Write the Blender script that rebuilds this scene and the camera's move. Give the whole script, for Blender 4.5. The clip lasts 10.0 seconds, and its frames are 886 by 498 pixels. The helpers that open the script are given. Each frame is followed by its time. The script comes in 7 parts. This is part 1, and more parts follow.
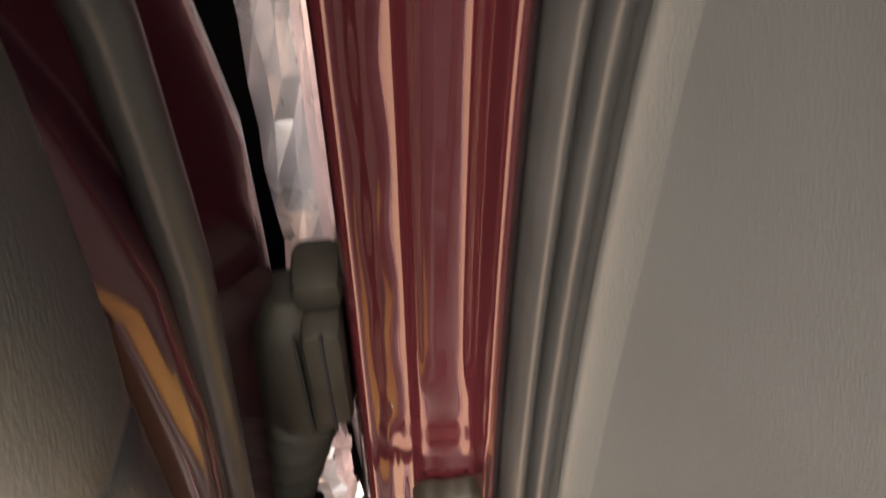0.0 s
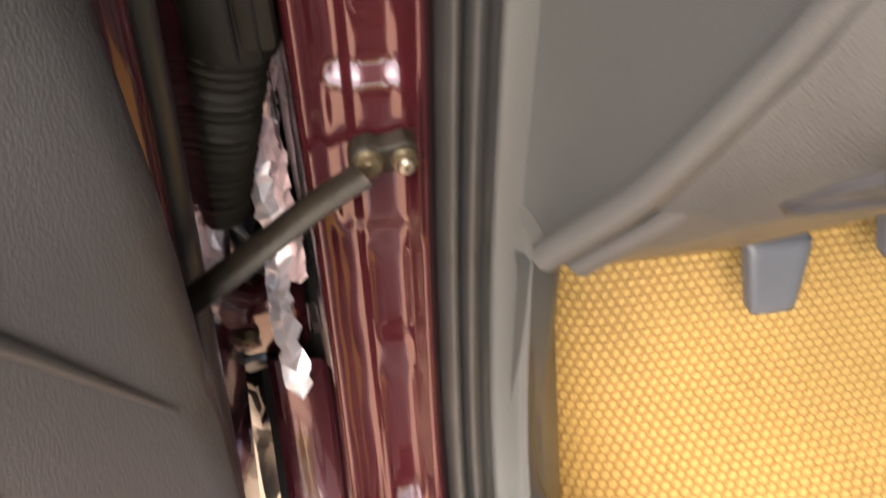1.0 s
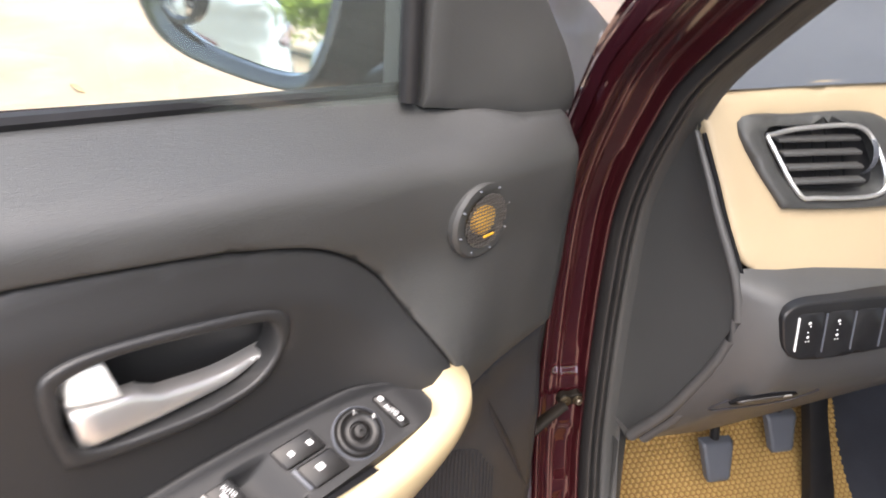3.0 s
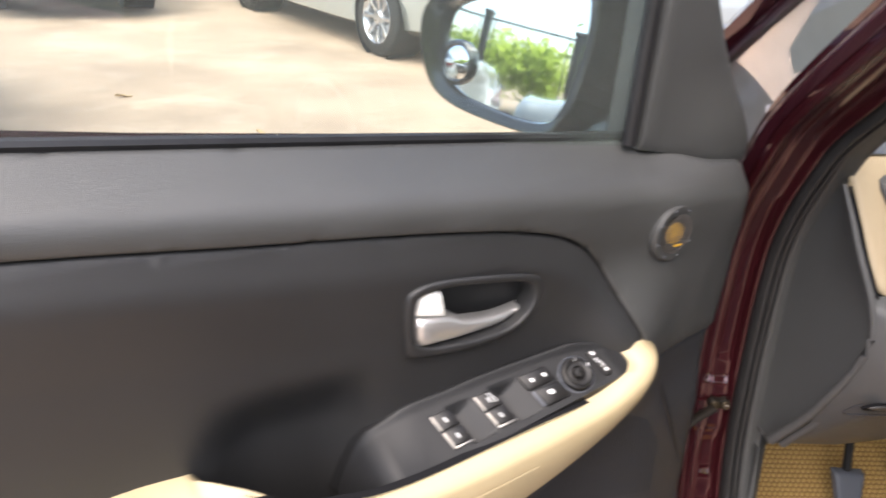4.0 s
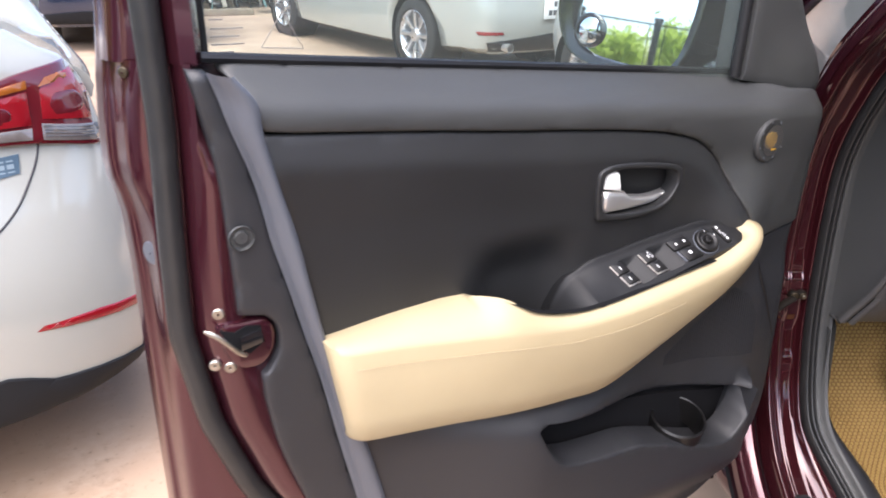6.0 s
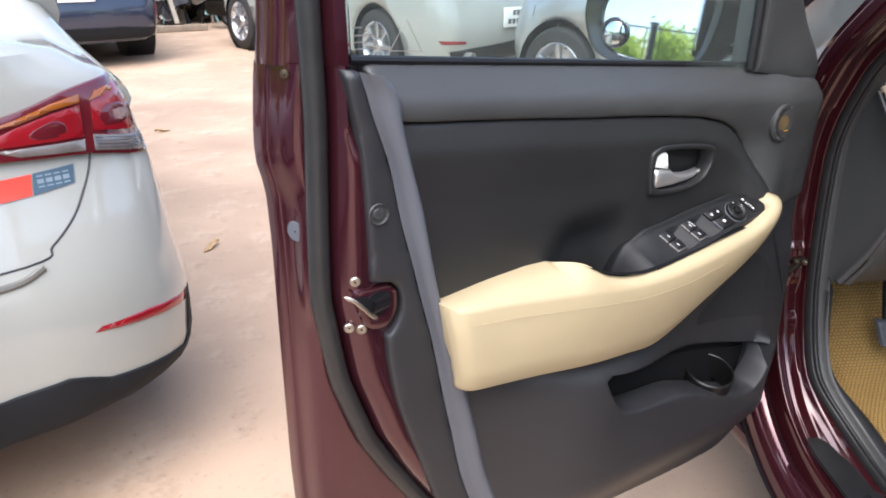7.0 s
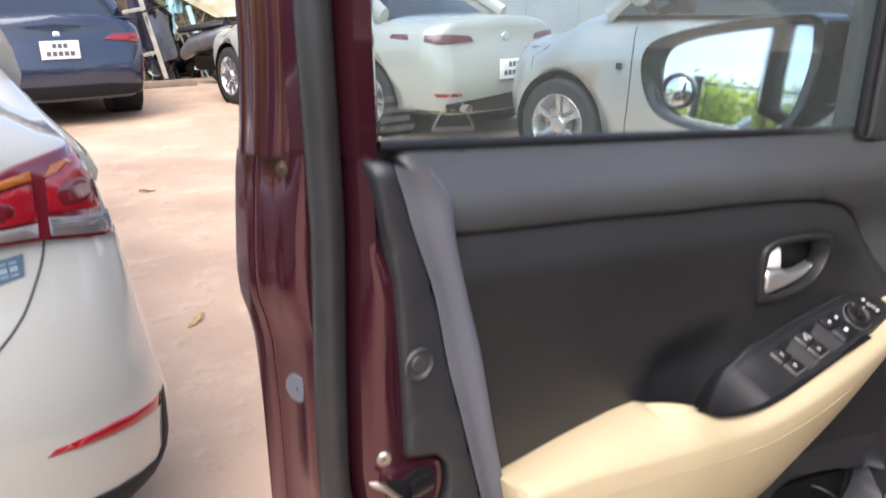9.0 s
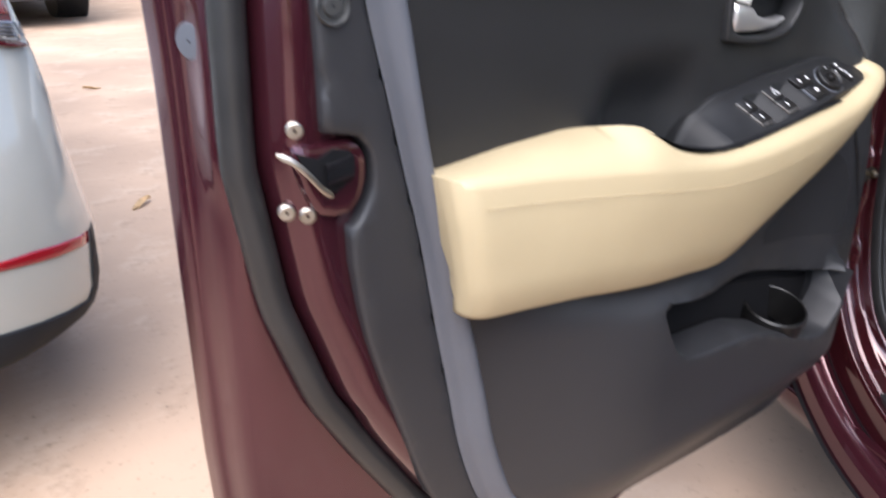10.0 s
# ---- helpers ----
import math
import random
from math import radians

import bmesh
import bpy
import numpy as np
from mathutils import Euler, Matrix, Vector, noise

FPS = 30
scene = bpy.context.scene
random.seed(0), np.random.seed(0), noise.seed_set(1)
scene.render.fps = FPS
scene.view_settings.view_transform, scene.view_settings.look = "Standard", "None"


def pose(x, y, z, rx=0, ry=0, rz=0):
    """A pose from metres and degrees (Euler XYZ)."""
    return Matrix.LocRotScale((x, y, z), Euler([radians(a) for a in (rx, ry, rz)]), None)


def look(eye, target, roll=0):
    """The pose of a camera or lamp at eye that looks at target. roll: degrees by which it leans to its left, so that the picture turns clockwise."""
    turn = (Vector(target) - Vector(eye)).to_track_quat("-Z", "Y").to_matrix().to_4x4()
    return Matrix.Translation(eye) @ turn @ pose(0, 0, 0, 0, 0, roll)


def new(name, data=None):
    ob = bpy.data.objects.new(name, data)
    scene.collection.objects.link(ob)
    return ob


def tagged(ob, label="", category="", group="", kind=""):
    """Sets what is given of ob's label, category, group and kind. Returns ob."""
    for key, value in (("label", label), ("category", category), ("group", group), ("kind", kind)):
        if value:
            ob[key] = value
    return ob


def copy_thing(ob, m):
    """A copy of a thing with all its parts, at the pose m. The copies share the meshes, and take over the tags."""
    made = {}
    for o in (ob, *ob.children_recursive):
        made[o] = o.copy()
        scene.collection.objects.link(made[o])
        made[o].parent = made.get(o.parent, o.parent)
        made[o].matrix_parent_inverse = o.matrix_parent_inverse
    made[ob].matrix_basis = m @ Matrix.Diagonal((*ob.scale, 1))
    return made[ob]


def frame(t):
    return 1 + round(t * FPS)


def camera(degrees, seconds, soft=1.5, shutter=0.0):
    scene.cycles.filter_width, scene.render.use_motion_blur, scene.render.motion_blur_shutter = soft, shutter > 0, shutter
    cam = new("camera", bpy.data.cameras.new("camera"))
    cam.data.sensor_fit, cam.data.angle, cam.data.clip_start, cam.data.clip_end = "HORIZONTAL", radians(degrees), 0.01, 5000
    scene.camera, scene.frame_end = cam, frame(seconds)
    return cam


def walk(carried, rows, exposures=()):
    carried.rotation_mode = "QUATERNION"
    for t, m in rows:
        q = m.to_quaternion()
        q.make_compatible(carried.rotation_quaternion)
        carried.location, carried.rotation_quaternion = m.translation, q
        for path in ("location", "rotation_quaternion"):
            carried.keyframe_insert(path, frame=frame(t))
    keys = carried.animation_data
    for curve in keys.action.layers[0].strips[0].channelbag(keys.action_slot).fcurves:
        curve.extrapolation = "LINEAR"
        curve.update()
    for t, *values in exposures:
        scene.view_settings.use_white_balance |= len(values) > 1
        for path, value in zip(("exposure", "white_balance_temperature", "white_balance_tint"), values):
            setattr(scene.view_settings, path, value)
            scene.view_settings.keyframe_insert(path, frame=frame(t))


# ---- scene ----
cam = camera(62.0, 10.0, 1.7, 0.5)
PATH = [
    (0, (-0.083, -0.117, 0.934), (0.632, 1.073, -0.506), 0.6),
    (0.5, (-0.1, -0.156, 0.877), (0.629, 1.019, -0.567), 1.0),
    (1, (-0.123, -0.201, 0.839), (0.658, 0.875, -0.655), 1.7),
    (1.5, (-0.174, -0.266, 0.881), (0.687, 0.685, -0.653), 4.6),
    (2, (-0.344, -0.297, 1.066), (0.75, 0.762, -0.23), 2.2),
    (2.2, (-0.397, -0.305, 1.11), (0.721, 0.73, -0.155), 3.0),
    (2.5, (-0.467, -0.336, 1.143), (0.727, 0.816, 0.026), 3.2),
    (2.7, (-0.5, -0.352, 1.166), (0.669, 0.884, 0.112), 3.3),
    (3.8, (-0.712, -0.55, 1.218), (0.228, 1.003, 0.378), 5.0),
    (4, (-0.757, -0.537, 1.23), (0.127, 1.044, 0.381), 4.2),
    (4.5, (-0.882, -0.546, 1.231), (-0.029, 1.055, 0.389), 3.8),
    (5, (-0.954, -0.579, 1.22), (-0.113, 1.04, 0.401), 3.5),
    (5.5, (-1.01, -0.665, 1.231), (-0.184, 0.972, 0.432), 2.4),
    (6, (-1.073, -0.725, 1.202), (-0.228, 0.902, 0.402), 1.4),
    (6.2, (-1.102, -0.735, 1.201), (-0.256, 0.887, 0.394), 1.3),
    (7.3, (-1.313, -0.76, 1.215), (-0.302, 0.795, 0.466), 0.2),
    (7.5, (-1.311, -0.759, 1.221), (-0.28, 0.791, 0.49), 0.1),
    (8, (-1.298, -0.716, 1.235), (-0.235, 0.841, 0.567), -0.0),
    (8.5, (-1.232, -0.59, 1.258), (-0.179, 0.988, 0.625), -0.2),
    (9, (-1.198, -0.503, 1.194), (-0.19, 1.097, 0.541), -0.2),
    (9.5, (-1.186, -0.491, 1.055), (-0.185, 1.077, 0.322), 0.4),
    (10, (-1.171, -0.516, 0.98), (-0.118, 0.978, 0.167), 1.2),
]
EXPOSURES = [(0.0, 3.4, 8200, 11), (0.5, 3.6, 8250, 11), (1.0, 3.25, 7850, 12), (1.5, 3.15, 6900, 11), (2.0, 2.9, 7050, 13), (2.7, 2.5, 6900, 14), (4.0, 1.95, 6900, 14), (5.0, 1.9, 6850, 19), (6.0, 1.82, 6450, 16), (7.5, 1.48, 6250, 11), (8.3, 1.45, 6150, 11), (9.0, 1.5, 6600, 15), (9.5, 1.68, 6550, 17), (10.0, 1.58, 6150, 13)]
walk(cam, [(t, look(eye, target, roll)) for t, eye, target, roll in PATH], EXPOSURES)

# ---- light ----
world = bpy.data.worlds.new("world")
scene.world = world
world.use_nodes = True
sky = world.node_tree.nodes.new("ShaderNodeTexSky")
sky.sky_type, sky.sun_disc = "NISHITA", False
sky.sun_elevation, sky.sun_rotation = radians(59), radians(225)
sky.air_density, sky.dust_density, sky.ozone_density = 1.0, 2.5, 1.0
world.node_tree.links.new(sky.outputs[0], world.node_tree.nodes["Background"].inputs[0])
world.node_tree.nodes["Background"].inputs[1].default_value = 0.15
sun_lamp = new("sun", bpy.data.lights.new("sun", "SUN"))
sun_lamp.data.energy, sun_lamp.data.angle, sun_lamp.data.color = 1.9, radians(75), (1.0, 0.98, 0.95)
sun_lamp.matrix_world = look((0, 0, 0), (0.42, 0.42, -1.0))


# ---- materials ----
def mat(name, color, rough=0.5, metal=0.0, coat=0.0, vary=0.12, scale=6.0, bump=0.0, grain=400.0, spec=0.5, rvary=0.1, detail=None):
    """A surface with two scales of variation: slow blotches and a fine grain that also drives the relief."""
    m = bpy.data.materials.new(name)
    m.use_nodes = True
    nt = m.node_tree
    b = nt.nodes["Principled BSDF"]
    link = nt.links.new
    tc = nt.nodes.new("ShaderNodeTexCoord")
    n1 = nt.nodes.new("ShaderNodeTexNoise")
    n1.inputs["Scale"].default_value, n1.inputs["Detail"].default_value = scale, 5
    link(tc.outputs["Object"], n1.inputs["Vector"])
    n2 = nt.nodes.new("ShaderNodeTexNoise")
    n2.inputs["Scale"].default_value, n2.inputs["Detail"].default_value = grain, 3
    link(tc.outputs["Object"], n2.inputs["Vector"])
    mx = nt.nodes.new("ShaderNodeMix")
    mx.data_type = "RGBA"
    lo = tuple(max(0, c * (1 - vary)) for c in color) + (1,)
    hi = tuple(min(1, c * (1 + vary)) for c in (detail or color)) + (1,)
    mx.inputs["A"].default_value, mx.inputs["B"].default_value = lo, hi
    ramp = nt.nodes.new("ShaderNodeMath")
    ramp.operation = "MULTIPLY_ADD"
    ramp.use_clamp = True
    ramp.inputs[1].default_value, ramp.inputs[2].default_value = 2.2, -0.6
    link(n1.outputs["Fac"], ramp.inputs[0])
    link(ramp.outputs[0], mx.inputs["Factor"])
    link(mx.outputs["Result"], b.inputs["Base Color"])
    rr = nt.nodes.new("ShaderNodeMapRange")
    rr.inputs["From Min"].default_value, rr.inputs["From Max"].default_value = 0.3, 0.7
    rr.inputs["To Min"].default_value, rr.inputs["To Max"].default_value = max(0.02, rough - rvary * 0.5), min(1, rough + rvary * 0.5)
    link(n1.outputs["Fac"], rr.inputs["Value"])
    link(rr.outputs["Result"], b.inputs["Roughness"])
    b.inputs["Metallic"].default_value = metal
    b.inputs["Coat Weight"].default_value = coat
    b.inputs["Coat Roughness"].default_value = 0.04
    b.inputs["Specular IOR Level"].default_value = spec
    if bump:
        bp = nt.nodes.new("ShaderNodeBump")
        bp.inputs["Strength"].default_value, bp.inputs["Distance"].default_value = bump, 0.001
        link(n2.outputs["Fac"], bp.inputs["Height"])
        link(bp.outputs["Normal"], b.inputs["Normal"])
    return m


def glass_mat(name, color, rough=0.0, ior=1.45):
    m = bpy.data.materials.new(name)
    m.use_nodes = True
    b = m.node_tree.nodes["Principled BSDF"]
    b.inputs["Base Color"].default_value = (*color, 1)
    b.inputs["Roughness"].default_value = rough
    b.inputs["IOR"].default_value = ior
    b.inputs["Transmission Weight"].default_value = 1.0
    return m


MAROON = mat("maroon paint", (0.066, 0.0146, 0.0232), 0.17, 0.6, 1.0, 0.15, 3, 0.03, 2500)
# Body maroon taken darker, with the shade of the doorway in it.
JAMB = mat("shaded jamb maroon", (0.044, 0.0076, 0.0108), 0.13, 0.45, 1.0, 0.15, 5, 0.04, 900)
TRIM = mat("charcoal door plastic", (0.039, 0.040, 0.0395), 0.43, 0, 0, 0.1, 5, 0.4, 1100, 0.55)
INSERT = mat("dark insert plastic", (0.0172, 0.0174, 0.018), 0.42, 0, 0, 0.12, 6, 0.35, 1300, 0.48)
PODPLASTIC = mat("switch panel plastic", (0.0098, 0.01, 0.0108), 0.5, 0, 0, 0.12, 9, 0.3, 1300, 0.32)
# Grey plastic; as edge moulding, its lighter blue tone carries sky sheen.
GREY = mat("grey moulding plastic", (0.09, 0.097, 0.113), 0.32, 0, 0, 0.06, 8, 0.3, 1200, 0.5)
RUBBER = mat("black seal rubber", (0.02, 0.02, 0.0202), 0.36, 0, 0, 0.15, 25, 0.15, 700, 0.5)
BLACK = mat("black plastic", (0.012, 0.012, 0.013), 0.4, 0, 0, 0.15, 30, 0.1, 900, 0.4)
GLOSSBLACK = mat("gloss black", (0.008, 0.008, 0.009), 0.12, 0, 0.5, 0.1, 30)
LOWTRIM = mat("dark lower door plastic", (0.0215, 0.0222, 0.0248), 0.43, 0, 0, 0.1, 5, 0.4, 1100, 0.5)
BEIGE = mat("beige leatherette", (0.41, 0.335, 0.205), 0.48, 0, 0, 0.05, 9, 0.35, 900, 0.35)
DASHBEIGE = mat("beige dashboard plastic", (0.36, 0.285, 0.185), 0.5, 0, 0, 0.04, 7, 0.3, 1100, 0.35)
BUTTONBLACK = mat("satin black button plastic", (0.0085, 0.008, 0.0078), 0.38, 0, 0, 0.15, 60, 0.1, 900, 0.35)
BUTTONEDGE = mat("satin button metal", (0.36, 0.34, 0.31), 0.35, 0.9, 0, 0.1, 60)
CHROME = mat("satin chrome", (0.7, 0.69, 0.68), 0.36, 0.85, 0, 0.05, 20, 0.02, 900)
STEEL = mat("zinc bolt steel", (0.42, 0.39, 0.34), 0.38, 1.0, 0, 0.2, 60, 0.2, 900)
DIRTYSTEEL = mat("greasy steel", (0.0075, 0.0058, 0.0042), 0.5, 0.0, 0, 0.35, 40, 0.3, 500, 0.18)
MATGOLD = mat("gold honeycomb mat", (0.42, 0.28, 0.1), 0.5, 0, 0, 0.1, 7, 0.2, 500, 0.3)
# Brown backing, darkened with the shade of the gaps between cells.
MATBASE = mat("brown mat backing with gap shade", (0.25, 0.15, 0.055), 0.65, 0, 0, 0.15, 7, 0.2, 500, 0.2)
VALANCE = mat("matt black bumper plastic", (0.011, 0.012, 0.014), 0.6, 0, 0, 0.15, 20, 0.2, 900, 0.2)
WHITEPAINT = mat("pearl white paint", (0.325, 0.33, 0.30), 0.16, 0, 1.0, 0.02, 2, 0.02, 2500)
SILVERPAINT = mat("silver paint", (0.36, 0.38, 0.375), 0.33, 0.45, 1.0, 0.04, 2, 0.02, 2500)
NAVYPAINT = mat("dark blue paint", (0.018, 0.026, 0.05), 0.25, 0.2, 1.0, 0.1, 2, 0.02, 2500)
TYRE = mat("tyre rubber", (0.028, 0.027, 0.026), 0.75, 0, 0, 0.25, 12, 0.4, 200, 0.3)
ALLOY = mat("alloy wheel", (0.55, 0.55, 0.56), 0.3, 0.9, 0, 0.08, 15)
REDLENS = mat("red lens", (0.22, 0.007, 0.012), 0.12, 0, 1.0, 0.1, 8, 0, 400)
DARKRED = mat("dark red lens", (0.09, 0.008, 0.012), 0.1, 0, 1.0, 0.15, 8)
AMBER = mat("amber lens", (0.25, 0.075, 0.012), 0.12, 0, 1.0, 0.15, 10)
CLEARLENS = mat("smoky lens", (0.16, 0.14, 0.13), 0.12, 0.2, 1.0, 0.2, 30)
DARKGLASS = mat("tinted window glass", (0.012, 0.014, 0.014), 0.05, 0, 0.6, 0.1, 2)
PLATE = mat("number plate white", (0.75, 0.75, 0.72), 0.45, 0, 0, 0.05, 15)
FADEDINK = mat("worn plate ink", (0.09, 0.09, 0.095), 0.5, 0, 0, 0.2, 30)
INK = mat("dark ink", (0.02, 0.02, 0.025), 0.5, 0, 0, 0.05, 15)
WHITEINK = mat("white print", (0.75, 0.75, 0.75), 0.5, 0, 0, 0.05, 15)
PALEINK = mat("faded print", (0.2, 0.26, 0.3), 0.5, 0, 0, 0.1, 15)
def veiled_glass(name, color, veil):
    """Clear glass under a thin, uneven pale film, a painted veil of reflected light."""
    m = glass_mat(name, color)
    nt = m.node_tree
    film = nt.nodes.new("ShaderNodeBsdfDiffuse")
    film.inputs["Color"].default_value = (0.62, 0.65, 0.59, 1)
    tc, noise = nt.nodes.new("ShaderNodeTexCoord"), nt.nodes.new("ShaderNodeTexNoise")
    noise.inputs["Scale"].default_value, noise.inputs["Detail"].default_value = 5.0, 6
    nt.links.new(tc.outputs["Object"], noise.inputs["Vector"])
    span = nt.nodes.new("ShaderNodeMapRange")
    span.inputs["From Min"].default_value, span.inputs["From Max"].default_value = 0.3, 0.7
    span.inputs["To Min"].default_value, span.inputs["To Max"].default_value = veil * 0.7, veil * 1.3
    nt.links.new(noise.outputs["Fac"], span.inputs["Value"])
    mix = nt.nodes.new("ShaderNodeMixShader")
    nt.links.new(span.outputs["Result"], mix.inputs[0])
    nt.links.new(nt.nodes["Principled BSDF"].outputs[0], mix.inputs[1])
    nt.links.new(film.outputs[0], mix.inputs[2])
    nt.links.new(mix.outputs[0], nt.nodes["Material Output"].inputs["Surface"])
    return m


DULLGLASS = veiled_glass("clear glass", (0.70, 0.82, 0.805), 0.028)
SCREENGLASS = veiled_glass("greenish windscreen glass", (0.74, 0.84, 0.77), 0.34)
MIRROR = mat("mirror glass", (0.9, 0.92, 0.93), 0.01, 1.0, 0, 0.0, 2)
CONCRETE = mat("dusty concrete", (0.33, 0.232, 0.162), 0.75, 0, 0, 0.12, 1.1, 0.7, 38, 0.3, 0.25, (0.44, 0.318, 0.225))


def weather(m):
    """Sandy drifts, dark stains and grit over the plain concrete."""
    nt = m.node_tree
    b = nt.nodes["Principled BSDF"]
    tc = nt.nodes.new("ShaderNodeTexCoord")
    base = b.inputs["Base Color"].links[0].from_socket
    for scale, low, high, colour, amount, detail in ((3.7, 0.52, 0.72, (0.52, 0.41, 0.31), 0.55, 9), (7.5, 0.56, 0.7, (0.2, 0.14, 0.095), 0.42, 10), (60.0, 0.6, 0.72, (0.16, 0.115, 0.08), 0.5, 4)):
        n = nt.nodes.new("ShaderNodeTexNoise")
        n.inputs["Scale"].default_value, n.inputs["Detail"].default_value, n.inputs["Roughness"].default_value = scale, detail, 0.68
        nt.links.new(tc.outputs["Object"], n.inputs["Vector"])
        r = nt.nodes.new("ShaderNodeMapRange")
        r.inputs["From Min"].default_value, r.inputs["From Max"].default_value, r.inputs["To Max"].default_value = low, high, amount
        nt.links.new(n.outputs["Fac"], r.inputs["Value"])
        mx = nt.nodes.new("ShaderNodeMix")
        mx.data_type = "RGBA"
        mx.inputs["B"].default_value = (*colour, 1)
        nt.links.new(r.outputs["Result"], mx.inputs["Factor"])
        nt.links.new(base, mx.inputs["A"])
        base = mx.outputs["Result"]
    nt.links.new(base, b.inputs["Base Color"])


weather(CONCRETE)
WALLPANEL = mat("blue grey sheet wall", (0.3, 0.35, 0.38), 0.55, 0.2, 0, 0.12, 0.8, 0.1, 60)
LEAF = mat("tree leaves", (0.1, 0.19, 0.03), 0.55, 0, 0, 0.4, 1.5, 0, 40, 0.3)
thin = LEAF.node_tree.nodes.new("ShaderNodeBsdfTranslucent")
thin.inputs["Color"].default_value = (0.5, 0.62, 0.12, 1)
both = LEAF.node_tree.nodes.new("ShaderNodeMixShader")
both.inputs[0].default_value = 0.65
LEAF.node_tree.links.new(LEAF.node_tree.nodes["Principled BSDF"].outputs[0], both.inputs[1])
LEAF.node_tree.links.new(thin.outputs[0], both.inputs[2])
LEAF.node_tree.links.new(both.outputs[0], LEAF.node_tree.nodes["Material Output"].inputs["Surface"])
DRYLEAF = mat("dry leaf", (0.4, 0.27, 0.14), 0.7, 0, 0, 0.3, 60)
BARK = mat("bark", (0.12, 0.09, 0.06), 0.85, 0, 0, 0.3, 10, 0.5, 60)
IRON = mat("dark iron", (0.03, 0.03, 0.032), 0.5, 0.5, 0, 0.2, 10)
WOOD = mat("weathered timber", (0.25, 0.2, 0.145), 0.8, 0, 0, 0.3, 8, 0.4, 90)
FOIL = mat("silver foil", (0.62, 0.6, 0.66), 0.3, 0.6, 0, 0.1, 40, 0.6, 120)
PINKMETAL = mat("pale pinkish sheet", (0.6, 0.45, 0.48), 0.3, 0.2, 0.6, 0.15, 12)
GOLD = mat("gold dome", (0.75, 0.42, 0.04), 0.35, 0.2, 0, 0.1, 40)
NAVYCARPET = mat("dark navy carpet", (0.035, 0.04, 0.052), 0.8, 0, 0, 0.25, 12, 0.6, 300, 0.3)
PLUG = mat("dusty black connector plastic", (0.0095, 0.0088, 0.0072), 0.6, 0, 0, 0.3, 40, 0.3, 500, 0.18)
# Near-black for shade in recesses and gaps, and for black rubber studs.
VOID = mat("matt black and recess shade", (0.006, 0.006, 0.007), 0.85, 0, 0, 0.1, 20, 0, 400, 0.15)
DASHGREY = mat("grey dashboard plastic", (0.058, 0.058, 0.058), 0.45, 0, 0, 0.08, 6, 0.3, 1200, 0.45)
DASHDARK = mat("dark dashboard end plastic", (0.047, 0.0485, 0.0485), 0.4, 0, 0, 0.1, 7, 0.3, 1200, 0.5)
OLIVEBOLT = mat("dull plated bolt", (0.085, 0.068, 0.044), 0.35, 0.8, 0, 0.3, 60, 0.2, 900)
PALE = mat("pale plastic sheet", (0.75, 0.75, 0.72), 0.5, 0, 0, 0.15, 2)
BLUECLOTH = mat("pale blue cloth", (0.35, 0.6, 0.62), 0.85, 0, 0, 0.2, 5, 0.3, 90)
DARKCLOTH = mat("dark cloth", (0.04, 0.035, 0.06), 0.9, 0, 0, 0.4, 4, 0.3, 90)
FLORAL = mat("patterned cloth", (0.05, 0.06, 0.12), 0.85, 0, 0, 0.8, 20, 0.3, 90, 0.3, 0.1, (0.4, 0.34, 0.2))
STICKBLUE = mat("blue sticker", (0.06, 0.1, 0.14), 0.4, 0, 0, 0.1, 20)
STICKRED = mat("red sticker", (0.55, 0.05, 0.03), 0.4, 0, 0, 0.1, 20)
ETCH = mat("etched mark", (0.22, 0.205, 0.185), 0.6, 0, 0, 0.1, 20)


# ---- modelling helpers ----
def smooth_step(t):
    t = min(1.0, max(0.0, t))
    return t * t * (3 - 2 * t)


def finish(bm, smooth=True, angle=40):
    bmesh.ops.recalc_face_normals(bm, faces=bm.faces)
    if smooth:
        for f in bm.faces:
            f.smooth = True
        for e in bm.edges:
            if len(e.link_faces) == 2 and e.calc_face_angle(0) > radians(angle):
                e.smooth = False


def part(name, bm, material, parent=None, label="", smooth=True, angle=40):
    """Links a bmesh as one mesh object under a thing or a part, in the parent's own frame."""
    finish(bm, smooth, angle)
    me = bpy.data.meshes.new(name)
    bm.to_mesh(me)
    bm.free()
    me.materials.append(material)
    ob = new(name, me)
    if parent is not None:
        ob.parent = parent
    if label:
        ob["label"] = label
    return ob


def thing(name, m, label, category, group="", kind=""):
    ob = new(name)
    ob.empty_display_size = 0.1
    ob.matrix_world = m
    return tagged(ob, label, category, group, kind)


def box(lo, hi, bevel=0.0, segs=2, bm=None, m=None):
    own = bmesh.new()
    bmesh.ops.create_cube(own, size=1)
    lo, hi = Vector(lo), Vector(hi)
    for v in own.verts:
        v.co = Vector(((lo[i] + hi[i]) / 2 + v.co[i] * (hi[i] - lo[i])) for i in range(3))
    if bevel:
        bmesh.ops.bevel(own, geom=own.edges[:], offset=bevel, segments=segs, profile=0.5, affect="EDGES")
    if m is not None:
        own.transform(m)
    return join(bm, own)


def join(bm, own):
    if bm is None:
        return own
    me = bpy.data.meshes.new("join")
    own.to_mesh(me)
    own.free()
    bm.from_mesh(me)
    bpy.data.meshes.remove(me)
    return bm


